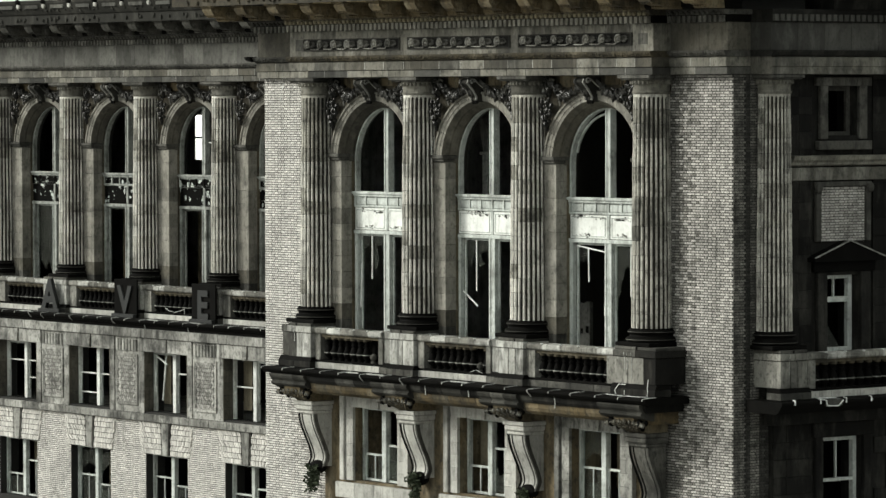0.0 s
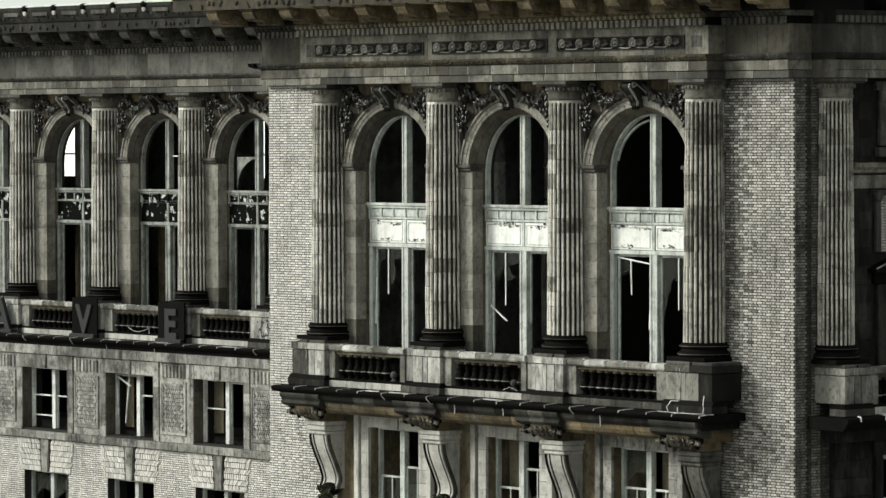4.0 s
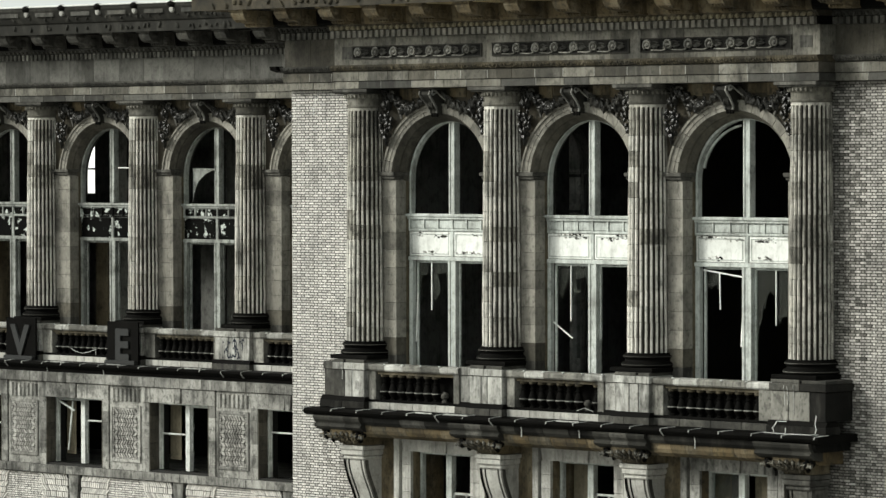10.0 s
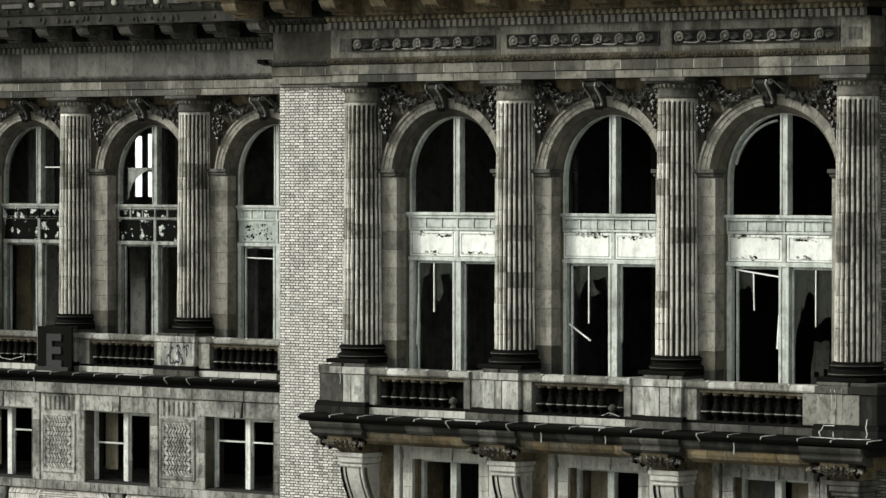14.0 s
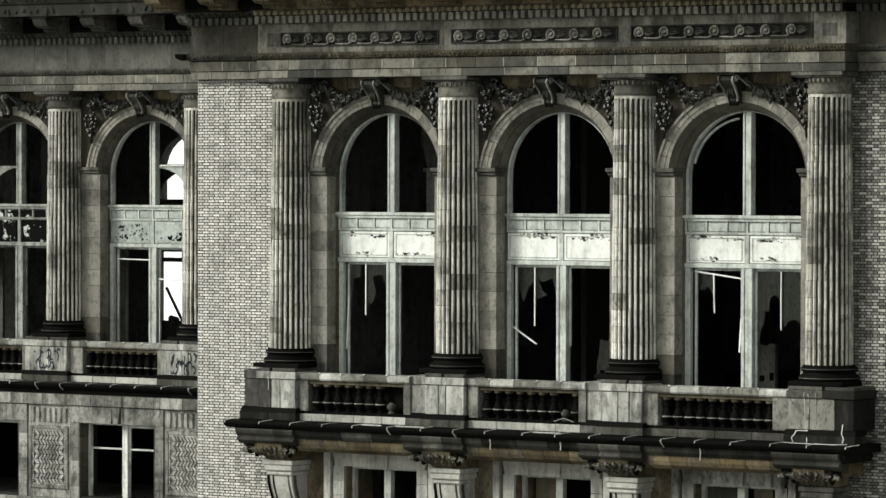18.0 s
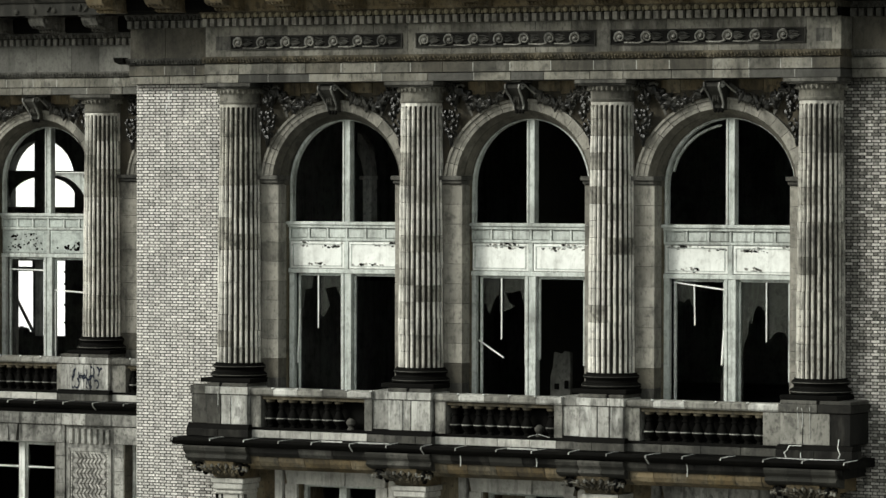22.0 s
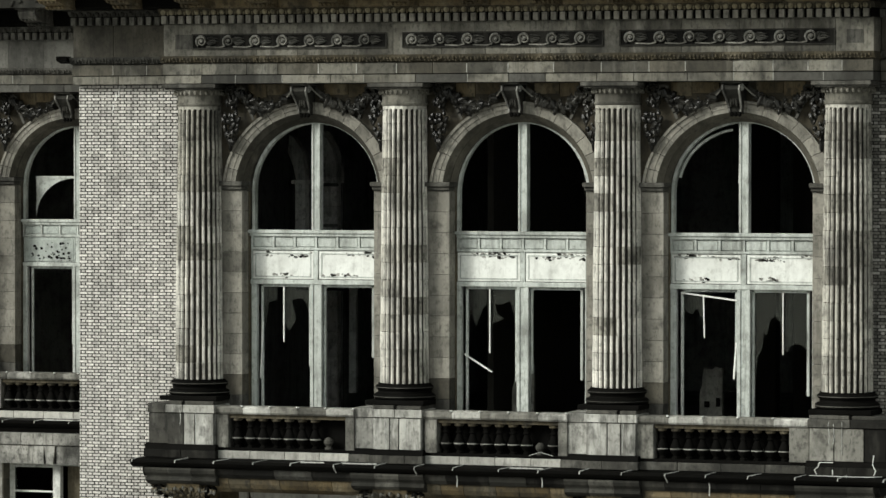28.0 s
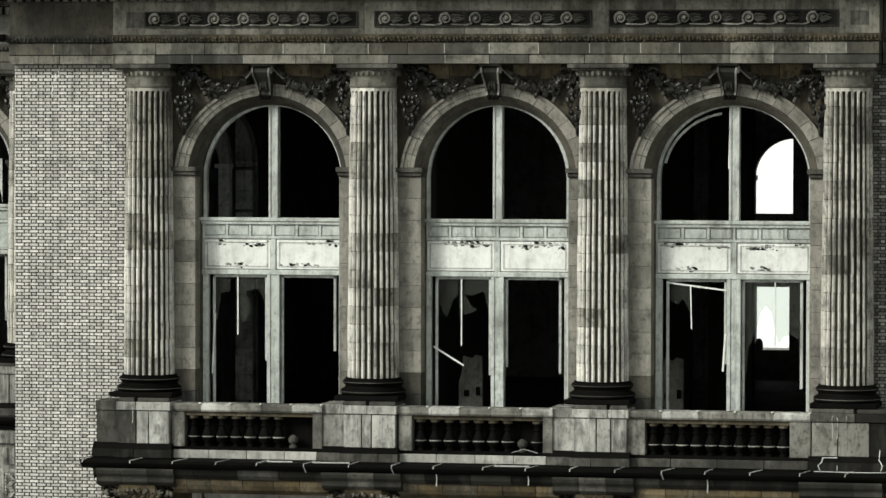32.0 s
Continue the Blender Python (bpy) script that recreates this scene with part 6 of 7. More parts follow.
# ---- scrawls on two pedestals of the wing: unreadable strokes ----
INK = material("dark_spray_paint", (0.010, 0.014, 0.026), tint=0.0, stain=0.2, streak=0.0, bump=0.0)
for x, seed in ((COLS_W[1] - 0.02, 3), (COLS_W[2] - 0.05, 4)):
    g = thing("graffiti", "dark sprayed scrawl on a pale stone pedestal", "graffiti", "scrawls on the balcony")
    rg = random.Random(seed)
    for i in range(15):                        # hooked strokes in two loose rows
        cx, cz, r = x - 0.46 + 0.13 * (i % 8) + rg.uniform(-0.03, 0.03), -4.28 - 0.27 * (i // 8) + rg.uniform(-0.05, 0.05), rg.uniform(0.07, 0.13)
        t0, t1 = rg.uniform(0, 6.28), rg.uniform(1.6, 4.2)
        vs = []
        for j in range(9):
            t = t0 + t1 * j / 8
            for q in (r - 0.021, r + 0.021):
                vs.append((max(x - 0.5, min(x + 0.5, cx + q * 0.8 * math.cos(t))), YL + Y_COL - 0.7785 - 0.0004 * i, max(-4.72, min(-4.06, cz + q * 1.3 * math.sin(t)))))
        part("stroke", Mesh().add(vs, [(2 * j, 2 * j + 1, 2 * j + 3, 2 * j + 2) for j in range(8)]), INK, g)

# ---- glowing plane that paints the bright haze far off behind the building ----
HAZE = bpy.data.materials.new("distant_haze")
HAZE.use_nodes = True
HAZE.node_tree.nodes["Principled BSDF"].inputs["Base Color"].default_value = (0.5, 0.5, 0.5, 1)
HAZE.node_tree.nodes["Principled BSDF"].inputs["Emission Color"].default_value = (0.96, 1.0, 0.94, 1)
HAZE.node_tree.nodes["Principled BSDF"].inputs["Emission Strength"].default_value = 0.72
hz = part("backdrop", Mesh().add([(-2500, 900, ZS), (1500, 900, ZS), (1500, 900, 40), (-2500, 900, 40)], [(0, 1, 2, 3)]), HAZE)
tagged(hz, "glowing plane for the bright haze behind the building", "backdrop", kind="structure")

# ---- inside: floors, ceilings, plain dark walls, openings to the far side ----
inside = thing("interior_shell", "gutted dark interior behind the empty windows", "wall", kind="structure")


def storeys(x0, x1, y0, y1):
    for z0, z1 in ((3.45, 5.0), (-1.05, -0.76), (-5.4, -5.06), (-9.3, -8.75)):
        part("floor_slab" if z0 < 3 else "ceiling_slab", Mesh().box(x0, x1, y0, y1, z0, z1), DARKIN, inside)


storeys(PX0 + 0.61, PX1 - 0.62, 0.76, 27.99)
storeys(-84.5, PX0 - 0.01, YL + 0.76, 30.2)


def far_wall(name, x0, x1, y, opens, drop=0.0, slits=(), lows=()):
    """The far side of the building: a wall with a few glassless arched openings. opens: (x0, x1, arched side, centre)."""
    w = thing(name, "far outer wall seen from inside, with empty arched openings", "wall", kind="structure")
    holes = []
    for a, b, low_open in opens:
        holes.append((a, b, 0.08 - drop, 2.45 - drop))
        if low_open:
            holes.append((a, b, -4.2 - drop, -1.3 - 2.2 * drop))
    holes += list(lows)
    for a, b in slits:
        holes += [(a, b, 0.15, 1.08), (a, b, 1.15, 2.3 + 0.2 * math.sin(a))]
    xs = -36.0 if slits else x0
    part("far_wall_body", wall_with_holes(xs, x1, y, y + 0.5, Z_LOW, 5.0, [h for h in holes if h[0] > xs]), DARKIN, w)
    if slits:
        # far wall thinned here so slanting views pass through the slits
        part("far_screen", wall_with_holes(x0, xs - 0.003, y, y + 0.04, Z_LOW, 5.0, [h for h in holes if h[1] < xs]), DARKIN, w, "thinned stretch of the far wall")
    for a, b, low_open in opens:
        r = 1.45 if b - a < 2 else (b - a) / 2
        cx = b if b - a < 2 else (a + b) / 2
        m, vs, fs, q = Mesh(), [], [], 14
        a0, a1 = math.pi, (math.pi / 2 if b - a < 2 else 0)
        for i in range(q + 1):
            t = a0 + (a1 - a0) * i / q
            px, pz = cx + r * math.cos(t), 1.0 - drop + r * math.sin(t)
            for yy in (y - 0.003, y + 0.45):
                vs += [(px, yy, pz), (px, yy, 2.46 - drop)]
        for i in range(q):
            fs += [(4 * i, 4 * i + 4, 4 * i + 5, 4 * i + 1), (4 * i + 2, 4 * i + 3, 4 * i + 7, 4 * i + 6), (4 * i, 4 * i + 2, 4 * i + 6, 4 * i + 4)]
        part("arch_corner", m.add(vs, fs), DARKIN, w)
        if b - a > 2:
            part("far_mullion", Mesh().box(cx - 0.33, cx + 0.18, y + 0.1, y + 0.3, 0.08, 2.44).box(a, b, y + 0.12, y + 0.26, 1.10, 1.30), DARKIN, w)
            for sg in (-1, 1):                  # the rounded heads of a lower pair of lights
                vs = [(cx + sg * 1.36, y + yy, 1.11) for yy in (0.14, 0.20)]
                for i in range(11):
                    t = math.pi / 2 * i / 10
                    vs += [(cx + sg * 1.34 * math.cos(t), y + yy, 0.30 + 0.80 * math.sin(t)) for yy in (0.14, 0.20)]
                part("corner_board", Mesh().add(vs, [(0, 2 * i, 2 * i + 2) for i in range(1, 11)] + [(1, 2 * i + 3, 2 * i + 1) for i in range(1, 11)] + [(2 * i, 2 * i + 1, 2 * i + 3, 2 * i + 2) for i in range(1, 11)]), DARKIN, w)
            if low_open:
                part("far_mullion", Mesh().box(cx - 0.12, cx + 0.12, y + 0.1, y + 0.3, -4.2, -1.3), DARKIN, w)
    return w


fp = thing("wall_far_pavilion", "far outer wall of the pavilion seen from inside, with an empty arched opening", "wall", kind="structure")
part("far_wall_body", wall_with_holes(PX0 + 0.61, PX1 - 0.62, 28.0, 28.4, Z_LOW, 5.0, [(3.27, 4.35, -0.41, 1.68), (3.30, 4.26, -4.22, -2.45), (1.23, 1.36, 0.78, 1.27), (1.24, 1.32, -0.32, -0.05)]), PALE_IN, fp)
vs, fs = [], []
for i in range(13):
    t = math.pi - math.pi / 2 * i / 12
    px, pz = 4.35 + 1.08 * math.cos(t), 0.60 + 1.08 * math.sin(t)
    for yy in (27.997, 28.35):
        vs += [(px, yy, pz), (px, yy, 1.70)]
for i in range(12):
    fs += [(4 * i, 4 * i + 4, 4 * i + 5, 4 * i + 1), (4 * i + 2, 4 * i + 3, 4 * i + 7, 4 * i + 6), (4 * i, 4 * i + 2, 4 * i + 6, 4 * i + 4)]
part("arch_corner", Mesh().add(vs, fs), PALE_IN, fp)
part("far_impost", Mesh().box(3.20, 3.33, 27.9, 28.3, 0.52, 0.66, 0.01), PALE_IN, fp)
part("far_ledge_lump", Mesh().blob((3.42, 28.0, -4.1), (0.12, 0.1, 0.22), 0, 8, 6), PALE_IN, fp)
SLITS = [(-62.7, -61.7), (-58.4, -57.6), (-57.05, -56.75), (-53.35, -53.1), (-52.5, -52.0), (-48.95, -48.4), (-47.95, -46.55), (-43.45, -43.08), (-42.8, -42.5), (-42.35, -41.9), (-38.9, -38.2)]
part("fallen_bar", ribbon(Mesh(), [(-33.56, 30.25, -3.0), (-32.88, 30.25, -4.12)], 0.085, 0.06), DARKIN, inside, "dark fallen bar")
far_wall("wall_far_wing", -85.0, PX0 - 0.01, 30.3, [(-33.95, -31.25, False), (FAR_X + 3.55, FAR_X + 6.45, False)], slits=SLITS,
         lows=((-34.1, -32.92, -4.15, -2.09), (-34.1, -32.95, -1.95, -1.74), (-32.83, -31.63, -4.27, -1.72), (-26.345, -26.0, 0.0, 0.85), (-26.345, -26.05, 1.25, 2.1), (-21.42, -20.2, 1.3, 1.9), (-21.42, -20.25, 0.35, 0.68)))
for x, z, r in ((-33.38, -4.08, 0.17), (-33.2, -4.1, 0.14), (-31.63, -3.2, 0.05), (-31.62, -2.5, 0.06), (-31.64, -2.1, 0.04), (-31.63, -3.8, 0.05)):
    part("rubble_lump", Mesh().blob((x, 30.33, z), (r, 0.1, r * 0.8), 0.4, 7, 5), DARKIN, inside, "dark rubble on a far sill")
# out of view: plain walls added to continue the wing and shut out light
part("wing_front_beyond", Mesh().box(-85.0, WING[-1] - 2.51, YL - 0.5, YL + 0.3, Z_LOW, 5.1), BRICK, inside)
part("tower_beyond", Mesh().box(-85.0, WING[-1] - 2.51, YL - 0.5, 30.3, ZS, Z_LOW - 0.004), BRICK, inside)
part("east_inner_wall", Mesh().box(PX1 - 1.50, PX1 - 1.36, 0.752, 28.5, Z_LOW, 5.1), PALE_IN, inside)
part("west_inner_wall", Mesh().box(PX0 + 0.61, PX0 + 0.75, 0.76, 27.99, -8.7, 3.44), PALE_IN, inside)
part("rear_flank", Mesh().box(PX0 + 0.006, PX0 + 0.6, YL + 0.004, 28.5, Z_LOW, 5.1), BRICK, inside)
# unseen end wall, added to close the wing
part("wing_end_wall", Mesh().box(-85.4, -85.01, YL - 0.5, 30.8, Z_LOW, 5.1), BRICK, inside)
# most of these back walls are near-black so the rooms look unlit
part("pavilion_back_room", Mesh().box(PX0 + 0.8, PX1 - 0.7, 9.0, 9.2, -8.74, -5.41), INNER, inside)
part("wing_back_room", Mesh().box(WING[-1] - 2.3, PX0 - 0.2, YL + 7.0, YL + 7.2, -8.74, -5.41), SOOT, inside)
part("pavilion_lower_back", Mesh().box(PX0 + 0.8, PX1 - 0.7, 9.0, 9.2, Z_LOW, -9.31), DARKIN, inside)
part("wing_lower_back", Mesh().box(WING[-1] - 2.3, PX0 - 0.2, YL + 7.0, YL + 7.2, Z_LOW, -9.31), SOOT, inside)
# added posts that hide the bright far openings from some viewpoints
for a, b, y in ((-22.4, -21.7, YL + 9.0), (-41.6, -40.95, 16.0), (-34.75, -33.35, 16.0), (-29.14, -28.4, 16.0)):
    part("inner_post", Mesh().box(a, b, y, y + 0.5, -5.05, 3.44, 0.02), DARKIN, inside)
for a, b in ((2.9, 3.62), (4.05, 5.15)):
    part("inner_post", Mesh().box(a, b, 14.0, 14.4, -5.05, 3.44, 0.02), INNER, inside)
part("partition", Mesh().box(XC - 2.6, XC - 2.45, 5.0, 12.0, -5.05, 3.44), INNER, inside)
pier_in = thing("inner_pier", "grey coursed stone pier with an arch springer inside the gutted room", "pier")
zc = -5.05
while zc < 1.2:
    top = min(zc + 0.62, 1.25)
    part("pier_stone", Mesh().box(-6.32, -5.90, 7.80, 8.30, zc + 0.004, top - 0.004, 0.01), PLASTER, pier_in)
    zc = top
part("springer", Mesh().prism([(-6.32, 1.254), (-5.90, 1.254), (-5.93, 1.60), (-6.03, 1.95), (-6.20, 2.25), (-6.32, 2.38)], "y", 7.80, 8.30), PLASTER, pier_in, "first stone of a broken arch")
part("impost", Mesh().box(-6.36, -5.86, 7.74, 7.798, 1.02, 1.10, 0.01), PLASTER_D, pier_in)
part("plinth_course", Mesh().box(-6.34, -5.88, 7.76, 7.798, 0.02, 0.09, 0.01), PLASTER_D, pier_in)
part("strip", Mesh().box(-5.84, -5.79, 7.9, 8.0, -4.6, 1.1), PLASTER_D, pier_in, "thin upright beside the pier")
half_in = thing("inner_pilaster", "grey pilaster with a curved bracket inside the gutted room", "pilaster")
part("shaft", Mesh().box(-6.14, -5.88, 5.60, 5.90, -0.74, 1.09, 0.01), PLASTER, half_in)
part("impost", Mesh().box(-6.22, -5.86, 5.56, 5.92, 1.094, 1.19, 0.01), PLASTER, half_in)
part("bracket", Mesh().prism([(-6.30, 2.28), (-6.19, 2.22), (-5.96, 1.90), (-5.87, 1.195), (-6.12, 1.195), (-6.20, 1.55), (-6.33, 1.85)], "y", 5.62, 5.88), PLASTER, half_in, "curved springing of an arch")
part("inner_upright", Mesh().box(-5.13, -4.95, 6.60, 6.75, -4.0, -1.40, 0.012), PAINT, inside, "pale peeling upright")
part("cross_rail", Mesh().box(-6.6, -4.9, 6.8, 6.9, -1.52, -1.40, 0.01), SOOT, inside, "black rail with hanging scraps")
for x, mat in ((4.36, PLASTER_D), (-0.22, PLASTER_D)):      # broken wall ends behind two of the windows
    part("wall_end", Mesh().prism([(x, -5.05), (x + 0.54, -5.05), (x + 0.54, -3.12), (x + 0.38, -3.08), (x + 0.30, -3.16), (x + 0.10, -3.11), (x + 0.06, -3.5), (x, -3.7)], "y", 4.50, 4.63), mat, inside, "grey broken wall end")
    part("socket_box", Mesh().box(x + 0.12, x + 0.24, 4.46, 4.498, -4.02, -3.88, 0.006).box(x + 0.40, x + 0.50, 4.46, 4.498, -4.0, -3.80, 0.006), SOOT, inside, "dark hole in the plaster")
for x, a, b, d, mat, label in ((-19.5, -2.15, -1.77, 0.95, PLASTER_D, "grey plastered wall end"), (-24.5, -3.0, -2.35, 2.0, PLASTER_D, "grey plastered wall end"), (-29.5, -2.2, -1.6, 1.15, PLASTER_T, "tan plastered wall end"), (-34.5, -2.4, -1.9, 1.3, PLASTER_T, "tan plastered wall end")):
    part("wall_end", Mesh().box(x + a, x + b, YL + d, YL + d + 0.12, -5.05, -1.10, 0.01), mat, inside, label)
# black sheets added behind three windows to block the bright far openings
for x, a in ((-24.5, 0.52), (-29.5, 0.30), (-34.5, 0.36)):
    part("torn_blind", Mesh().add([(x + u, YL + 0.32 + d, z) for d in (0, 0.01) for u, z in ((a, 0.06), (1.6, 0.06), (1.6, 2.6), (a + 0.04, 2.6), (a - 0.03, 1.4), (a + 0.03, 0.7))], [(0, 1, 2, 3, 4, 5), (11, 10, 9, 8, 7, 6)]), SOOT, inside, "added black sheet that blocks the far openings")
part("roof_pavilion", Mesh().box(PX0 - 1.2, PX1 + 1.2, 0.86, 28.5, 6.0, 6.44), ROOFING, inside)
part("roof_wing", Mesh().box(-85.4, PX0 - 1.21, YL + 0.86, 30.8, 6.0, 6.44), ROOFING, inside)

# ---- east end of the pavilion ----
SIDE_Y = 0.85                               # line of its first column
END = Matrix.Translation((PX1 + Y_BRICK, SIDE_Y, 0)) @ Matrix.Rotation(radians(90), 4, "Z")
ped_end = pedestal(False, 9, STONE, w=0.46)
ped_end.matrix_basis = END @ Matrix.Translation((2 * BAY, Y_COL, 0))
first_end = column(SHAFT_M, 8, 0.6)
SLIM = Matrix.Diagonal((0.86, 0.86, 1, 1))                # the east columns are slimmer
first_end.matrix_basis = END @ Matrix.Translation((0, Y_COL, 0)) @ SLIM
copy_thing(first_end, END @ Matrix.Translation((BAY, Y_COL, 0)) @ SLIM)
for k in (0, 1):
    copy_thing(ped_end, END @ Matrix.Translation((BAY * k, Y_COL, 0)))
bal_f = balustrade()
bal_f.matrix_basis = END @ Matrix.Translation((BAY / 2, YB, 0))
end = thing("wall_east_end", "dark limestone end wall with a pedimented window and brick panel", "wall", kind="structure", at=END)
WX = BAY / 2
HOLES = [(WX - 0.55, WX + 0.55, 1.80, 3.10), (WX - 0.58, WX + 0.58, -3.95, -1.90), (WX - 0.70, WX + 0.70, -8.34, -6.19)]
# near-black wall stone: soot, with this end's weaker light in the colour
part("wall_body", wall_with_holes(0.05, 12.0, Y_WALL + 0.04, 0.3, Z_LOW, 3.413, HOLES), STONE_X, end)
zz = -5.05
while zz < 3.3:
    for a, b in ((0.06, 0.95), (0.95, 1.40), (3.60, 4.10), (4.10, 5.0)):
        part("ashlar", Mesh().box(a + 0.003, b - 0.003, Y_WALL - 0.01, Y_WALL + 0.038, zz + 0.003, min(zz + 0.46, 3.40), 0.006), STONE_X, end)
    zz += 0.463
zz = -5.78
while zz > -15.0:
    xx = 0.06 - (0.45 if int(zz * 10) % 2 else 0.0)
    while xx < 6.0:
        a, b = max(xx, 0.06), xx + 0.9
        if not (b > WX - 1.02 and a < WX + 1.02 and zz > -8.9):
            part("ashlar", Mesh().box(a + 0.006, b - 0.006, Y_WALL - 0.012, Y_WALL + 0.038, zz - 0.455, zz - 0.006, 0.01), STONE_X, end)
        xx = b
    zz -= 0.46
part("string_course", Mesh().prism([(Y_WALL, 1.0), (Y_WALL - 0.1, 1.03), (Y_WALL - 0.12, 1.10), (Y_WALL - 0.2, 1.16), (Y_WALL - 0.24, 1.27), (Y_WALL + 0.038, 1.28), (Y_WALL + 0.038, 1.0)], "x", 0.6, 4.4), STONE_F, end)
part("course_below", Mesh().box(0.6, 4.4, Y_WALL - 0.05, Y_WALL + 0.038, 0.62, 0.96, 0.01), STONE_F, end)
part("upper_surround", Mesh().box(WX - 0.85, WX - 0.56, Y_WALL - 0.08, Y_WALL + 0.038, 1.70, 3.2, 0.02).box(WX + 0.56, WX + 0.85, Y_WALL - 0.08, Y_WALL + 0.038, 1.70, 3.2, 0.02).box(WX - 1.0, WX + 1.0, Y_WALL - 0.10, Y_WALL + 0.038, 3.11, 3.34, 0.02).box(WX - 0.95, WX + 0.95, Y_WALL - 0.16, Y_WALL + 0.038, 1.42, 1.66, 0.02), STONE_D, end, "moulded window surround")
part("upper_sash", Mesh().box(WX - 0.55, WX - 0.42, -0.2, -0.1, 1.8, 3.1).box(WX + 0.42, WX + 0.55, -0.2, -0.1, 1.8, 3.1).box(WX - 0.42, WX + 0.42, -0.2, -0.1, 2.98, 3.1).box(WX - 0.42, WX + 0.42, -0.2, -0.1, 1.8, 1.9), STONE_D, end, "grimy window frame")
part("panel_mortar", Mesh().box(WX - 0.80, WX + 0.80, Y_WALL + 0.0, Y_WALL + 0.036, -1.0, 0.45), MORTAR, end)
part("panel_moulding", Mesh().box(WX - 0.98, WX - 0.80, Y_WALL - 0.08, Y_WALL + 0.038, -1.0, 0.5, 0.02).box(WX + 0.80, WX + 0.98, Y_WALL - 0.08, Y_WALL + 0.038, -1.0, 0.5, 0.02).box(WX - 1.0, WX + 1.0, Y_WALL - 0.10, Y_WALL + 0.038, 0.45, 0.58, 0.02)
     .blob((WX - 0.92, Y_WALL - 0.1, 0.42), (0.14, 0.08, 0.14), 0, 8, 6).blob((WX + 0.92, Y_WALL - 0.1, 0.42), (0.14, 0.08, 0.14), 0, 8, 6), STONE_D, end, "eared moulding with round bosses")
part("pediment", Mesh().prism([(WX - 1.25, -1.52), (WX + 1.25, -1.52), (WX + 1.25, -1.42), (WX, -0.98), (WX - 1.25, -1.42)], "y", Y_WALL - 0.32, Y_WALL + 0.038).box(WX - 1.1, WX + 1.1, Y_WALL - 0.12, Y_WALL + 0.038, -1.80, -1.525, 0.02), SOOT, end, "sooty triangular pediment")
part("pediment_edge", ribbon(ribbon(Mesh(), [(WX - 1.25, Y_WALL - 0.33, -1.41), (WX, Y_WALL - 0.33, -0.97)], 0.035, 0.03), [(WX, Y_WALL - 0.33, -0.97), (WX + 1.25, Y_WALL - 0.33, -1.41)], 0.035, 0.03), STONE_L, end, "pale edge of the pediment")
part("lower_surround", Mesh().box(WX - 0.95, WX - 0.60, Y_WALL - 0.10, Y_WALL + 0.038, -4.0, -1.81, 0.02).box(WX + 0.60, WX + 0.95, Y_WALL - 0.10, Y_WALL + 0.038, -4.0, -1.81, 0.02), STONE_X, end)
part("lower_sash", Mesh().box(WX - 0.58, WX - 0.43, -0.25, -0.12, -3.95, -1.9).box(WX + 0.43, WX + 0.58, -0.25, -0.12, -3.95, -1.9).box(WX - 0.43, WX + 0.43, -0.25, -0.12, -2.0, -1.9).box(WX - 0.43, WX + 0.43, -0.25, -0.12, -2.62, -2.48).box(WX - 0.43, WX + 0.43, -0.25, -0.12, -3.95, -3.82).box(WX - 0.06, WX - 0.02, -0.22, -0.15, -2.48, -2.0), PAINT, end, "pale window frame with a transom")
part("lower_pane", shard([(WX - 0.43, -3.0), (WX - 0.43, -3.8), (WX + 0.2, -3.8), (WX - 0.1, -3.4)], -0.17), GLASS, end)
part("balcony_slab", Mesh().prism([(-1.90, -5.07), (-1.90, -5.13), (-1.80, -5.28), (-1.70, -5.38), (Y_WALL, -5.38), (Y_WALL, -5.052)], "x", -0.9, 12.0), SOOT, end, "soot-black balcony slab")
for k in range(7):
    x = -0.45 + k * 0.9
    part("strap", ribbon(Mesh(), [(x + 0.2, -1.6, -5.035), (x + 0.1, -1.8, -5.045), (x, -1.912, -5.075), (x - 0.01, -1.915, -5.14)], 0.034, 0.022), FLASH, end, "pale lead strap over a joint")
part("slab_patch", Mesh().prism([(-1.925, -5.045), (-1.925, -5.21), (-1.5, -5.21), (-1.5, -5.045)], "x", 0.64, 1.2), STONE_M, end, "grey patched stone in the slab")
part("patch_edge", ribbon(Mesh(), [(0.75, -1.4, -5.03), (0.62, -1.62, -5.03), (0.62, -1.93, -5.06), (0.66, -1.93, -5.20), (1.05, -1.93, -5.22), (1.22, -1.93, -5.08), (1.2, -1.6, -5.03), (0.75, -1.5, -5.03)], 0.03, 0.02), FLASH, end, "pale edge of a patched slab")
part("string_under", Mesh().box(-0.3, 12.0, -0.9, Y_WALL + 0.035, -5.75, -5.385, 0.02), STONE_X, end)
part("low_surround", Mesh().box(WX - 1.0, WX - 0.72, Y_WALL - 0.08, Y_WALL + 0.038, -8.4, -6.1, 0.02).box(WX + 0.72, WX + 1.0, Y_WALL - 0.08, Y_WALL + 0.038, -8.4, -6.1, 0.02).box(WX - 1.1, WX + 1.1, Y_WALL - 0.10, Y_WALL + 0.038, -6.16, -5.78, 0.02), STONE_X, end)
part("low_sash", Mesh().box(WX - 0.70, WX - 0.58, -0.3, -0.15, -8.34, -6.19).box(WX + 0.58, WX + 0.70, -0.3, -0.15, -8.34, -6.19).box(WX - 0.58, WX + 0.58, -0.3, -0.15, -6.3, -6.19).box(WX - 0.02, WX + 0.02, -0.27, -0.2, -7.3, -6.3).box(WX - 0.58, WX + 0.58, -0.3, -0.15, -7.38, -7.3), PAINT, end)
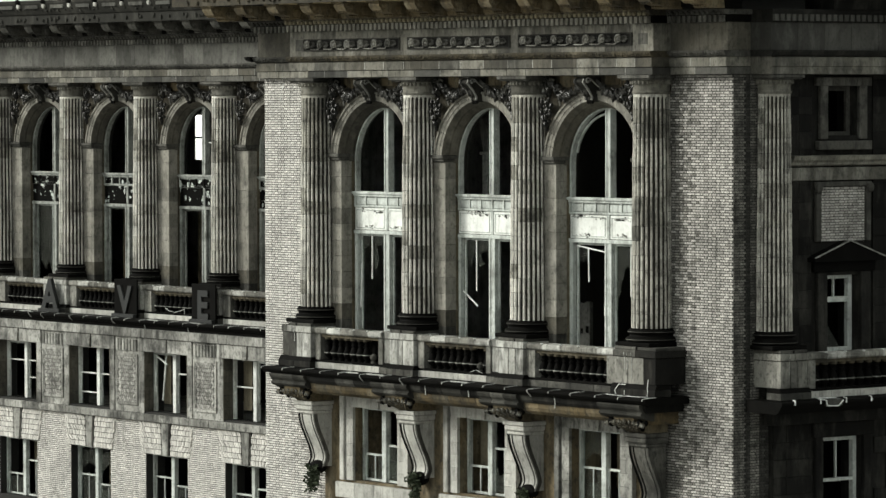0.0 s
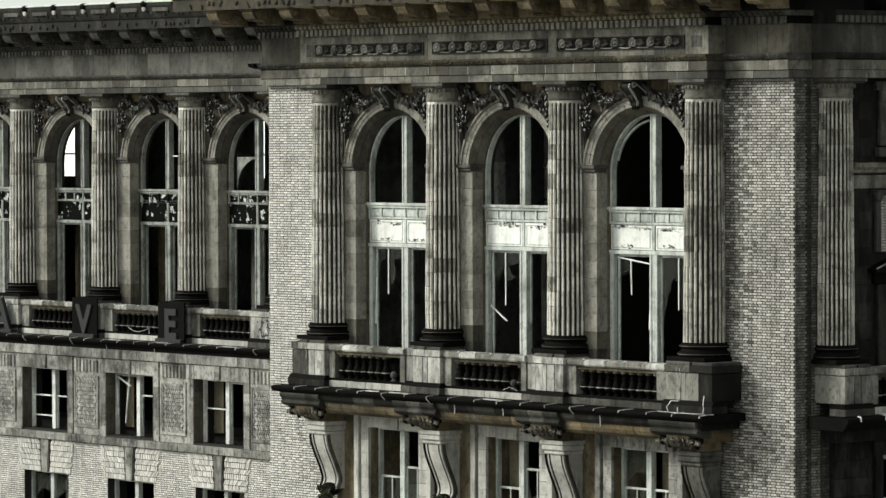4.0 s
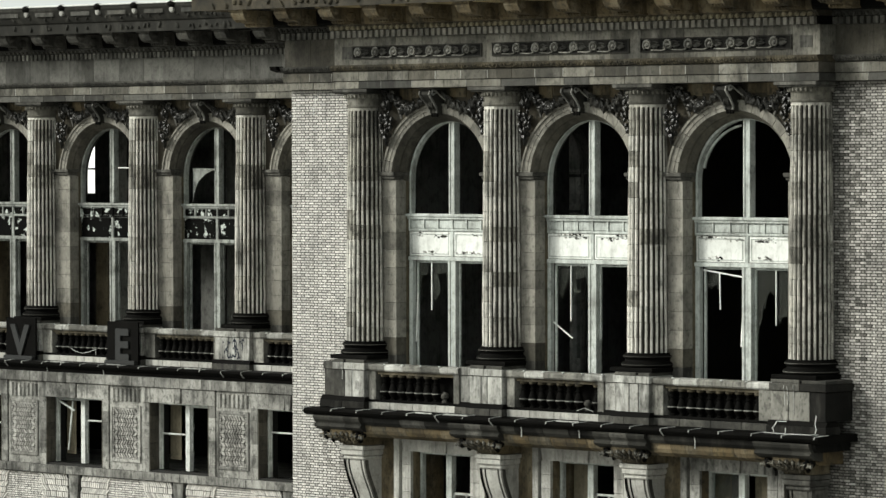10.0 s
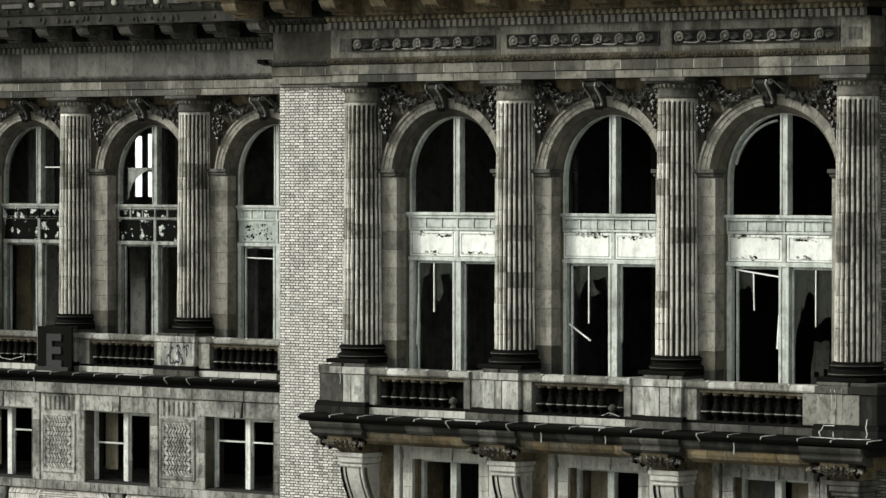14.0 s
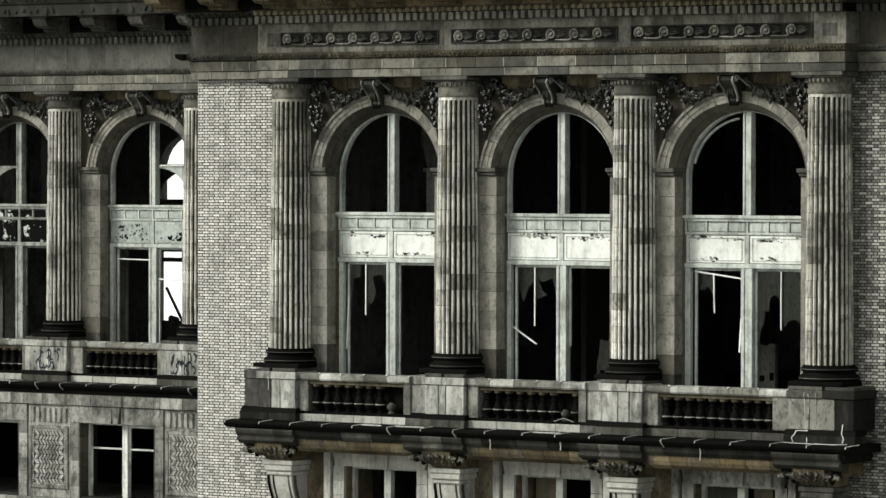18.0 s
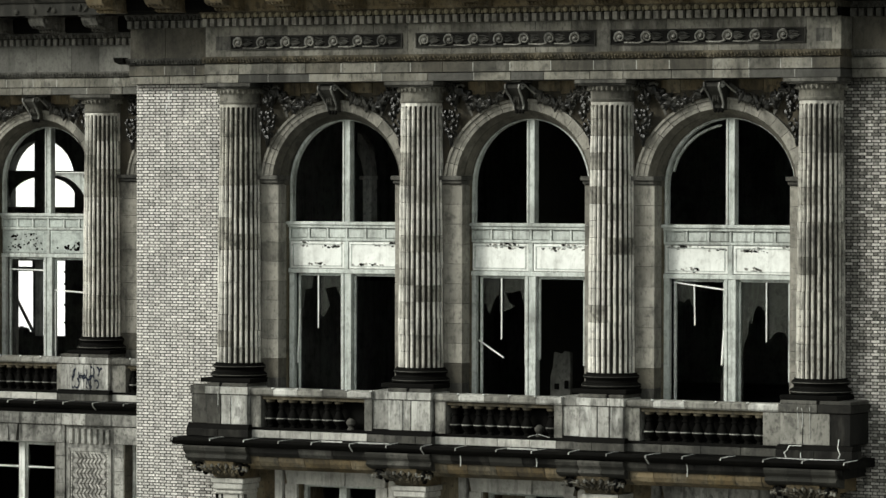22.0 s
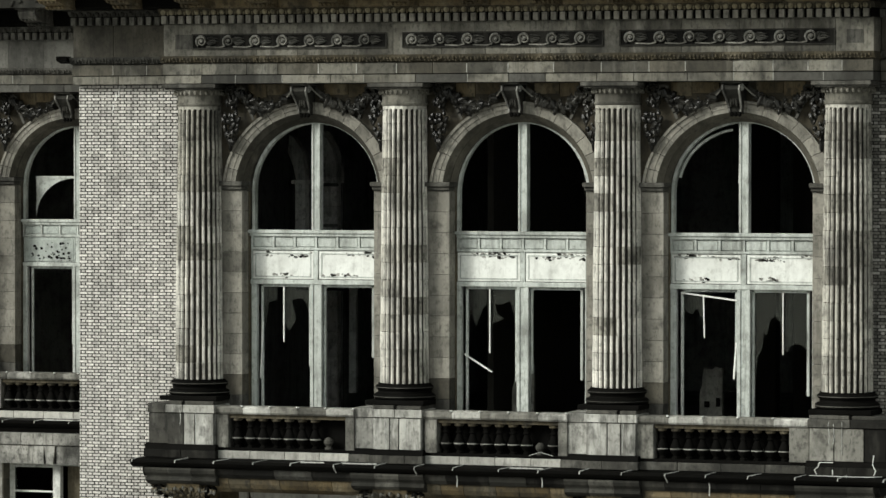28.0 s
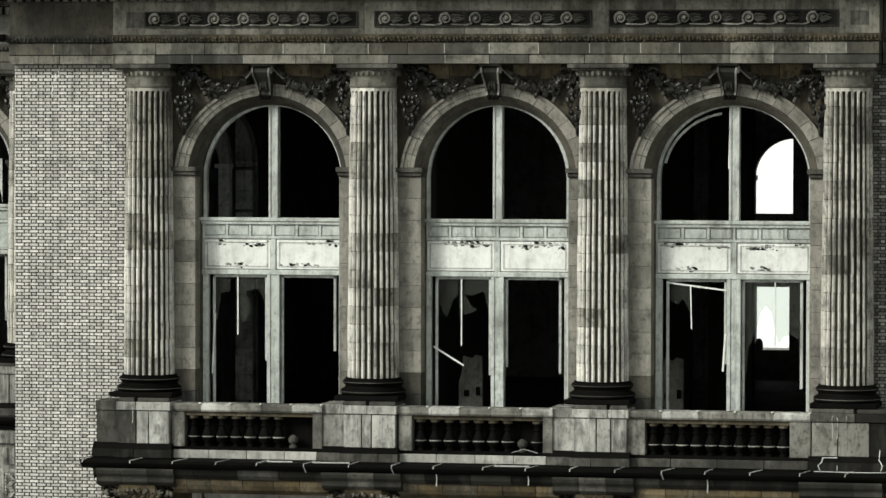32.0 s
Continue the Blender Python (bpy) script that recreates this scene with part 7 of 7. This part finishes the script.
# black sheet that makes the rooms behind the east windows look unlit
bk = part("dark_room", Mesh().box(0.3, 11.5, 1.0, 1.1, Z_LOW, 3.4), SOOT, end)
es = thing("entablature_east", "dark limestone entablature along the east end", "entablature", kind="structure", at=END)
x = -0.62
k = 0
while x < 12.0:
    b = x + 0.95
    part("architrave_stone", Mesh().prism([(-1.18, 3.415), (-1.18, 3.60), (-1.21, 3.625), (-1.21, 3.85), (-1.17, 3.87), (-0.25, 3.87), (-0.25, 3.415)], "x", x + 0.003, b - 0.003), STONE_F, es)
    part("frieze_stone", Mesh().box(x + 0.003, b - 0.003, -1.15, -0.25, 4.037, 4.755, 0.005), STONE_M, es)
    x = b
part("leaf_moulding", Mesh().prism([(-1.17, 3.872), (-1.25, 3.90), (-1.31, 3.99), (-1.32, 4.035), (-0.25, 4.035), (-0.25, 3.872)], "x", -0.66, 12.0), STONE_X, es)
part("dentil_bed", Mesh().box(-0.6, 12.0, -1.21, -0.25, 4.757, 5.10), STONE_X, es)
dn = Mesh()
for i in range(58):
    dn.box(-0.6 + i * 0.205, -0.475 + i * 0.205, -1.30, -1.212, 4.795, 4.965)
part("dentils", dn, STONE_M, es)
part("cornice_side", Mesh().prism([(-1.35, 5.104), (-1.40, 5.56), (-2.65, 5.56), (-2.65, 6.0), (-2.9, 6.4), (-0.25, 6.44), (-0.25, 5.104)], "x", 1.4, 12.0), STONE_X, es)

runs = thing("lime_runs", "thin white lime runs down the top of the brick pier", "lime run")
for x, z, n in ((-8.12, 3.38, 4), (-8.20, 3.20, 3), (-8.27, 2.95, 4), (-8.02, 3.41, 2)):
    part("run", ribbon(Mesh(), [(x + 0.02 * math.sin(2.3 * j), Y_BRICK - 0.026, z - 0.075 * j) for j in range(n)], 0.022, 0.006), FLASH, runs)

# ---- brickwork, last ----
def soot_west(a, z):
    """Whether a brick of the west pier is sooty: most are beside the column's foot and under the slab's end."""
    near = max(0.0, min(1.0, (a + 7.1) / 0.9)) * (0.45 if z < -2.4 else 0.2)
    if -8.0 < z < -5.2:
        near = max(near, 0.4 * max(0.0, min(1.0, (a + 8.3) / 1.2)))
    return random.Random(int(a * 1000) * 7919 + int(z * 1000)).random() < near


def shade_east(a, z):
    """The same for the east pier, where darker bricks paint the shade along the column and the pedestal."""
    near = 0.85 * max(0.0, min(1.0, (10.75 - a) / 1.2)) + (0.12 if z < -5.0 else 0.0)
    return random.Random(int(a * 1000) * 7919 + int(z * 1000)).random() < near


Z_FOOT = 3.412 - 215 * COURSE
# sooty picks soot marks on the west pier, painted shade on the east
for part_of, a, b, lo, hi, sooty, clean, seed in ((pier_l, PX0, COLS_P[0] + 0.05, 0.0, 1.06, soot_west, BRICK, 2), (pier_r, COLS_P[3] - 0.05, PX1, -0.6, 0.46, shade_east, BRICK_E, 3)):
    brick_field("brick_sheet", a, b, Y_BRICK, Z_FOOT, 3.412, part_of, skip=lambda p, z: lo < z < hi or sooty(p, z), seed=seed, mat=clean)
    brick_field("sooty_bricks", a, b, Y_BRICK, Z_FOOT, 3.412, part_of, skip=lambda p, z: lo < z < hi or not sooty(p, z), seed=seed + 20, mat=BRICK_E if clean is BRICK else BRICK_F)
# BRICK_S darkens the side face for its weaker light; BRICK_K is sooted
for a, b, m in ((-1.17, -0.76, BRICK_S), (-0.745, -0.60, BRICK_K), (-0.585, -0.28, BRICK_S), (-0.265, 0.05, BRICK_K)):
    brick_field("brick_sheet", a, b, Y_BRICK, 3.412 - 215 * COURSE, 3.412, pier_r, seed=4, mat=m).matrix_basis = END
part("side_mortar", Mesh().box(-1.158, 0.05, Y_BRICK, 0.2, Z_LOW, 3.413), MORTAR, pier_r, at=END)
brick_field("brick_sheet", WX - 0.79, WX + 0.79, Y_WALL + 0.0, -0.99, 0.43, end, seed=5, mat=BRICK_E)
brick_field("brick_sheet", xw0, xw1, YW, Z_LOW + 4.0, -8.70, lw, holes=[(h[0] - 0.02, h[1] + 0.02, h[2], h[3]) for h in LOW_W] + [(x - 1.45, x + 1.45, -9.84, -8.6) for x in WING], seed=6)
PIECES = {}
rnd = random.Random(12)


def single_bricks(x0, x1, z0, z1, clean, sooty, parent):
    """The bricks of a stretch of wall, each one its own part."""
    h, e = COURSE - BED, 0.004
    for a, z, w in courses(x0, x1, 3.412 - 215 * COURSE, 3.412):
        if z0 < z < z1:
            mat = clean if not sooty(a, z) else BRICK_EP if clean is BRICK_P else BRICK_FP
            key = (round(w, 3), mat.name)
            if key not in PIECES:
                PIECES[key] = Mesh().add([(0, 0.002, 0), (w, 0.002, 0), (w, 0.002, h), (0, 0.002, h), (e, -0.018, e), (w - e, -0.018, e), (w - e, -0.018, h - e), (e, -0.018, h - e)],
                                         [(4, 5, 6, 7), (0, 1, 5, 4), (1, 2, 6, 5), (2, 3, 7, 6), (3, 0, 4, 7)]).done("brick", mat)
            part("brick", PIECES[key], None, parent, at=(a, Y_BRICK + rnd.uniform(-0.003, 0.003), z))


single_bricks(PX0, COLS_P[0] + 0.05, 0.0, 1.06, BRICK_P, soot_west, pier_l)
single_bricks(COLS_P[3] - 0.05, PX1, -0.6, 0.46, BRICK_EP, shade_east, pier_r)
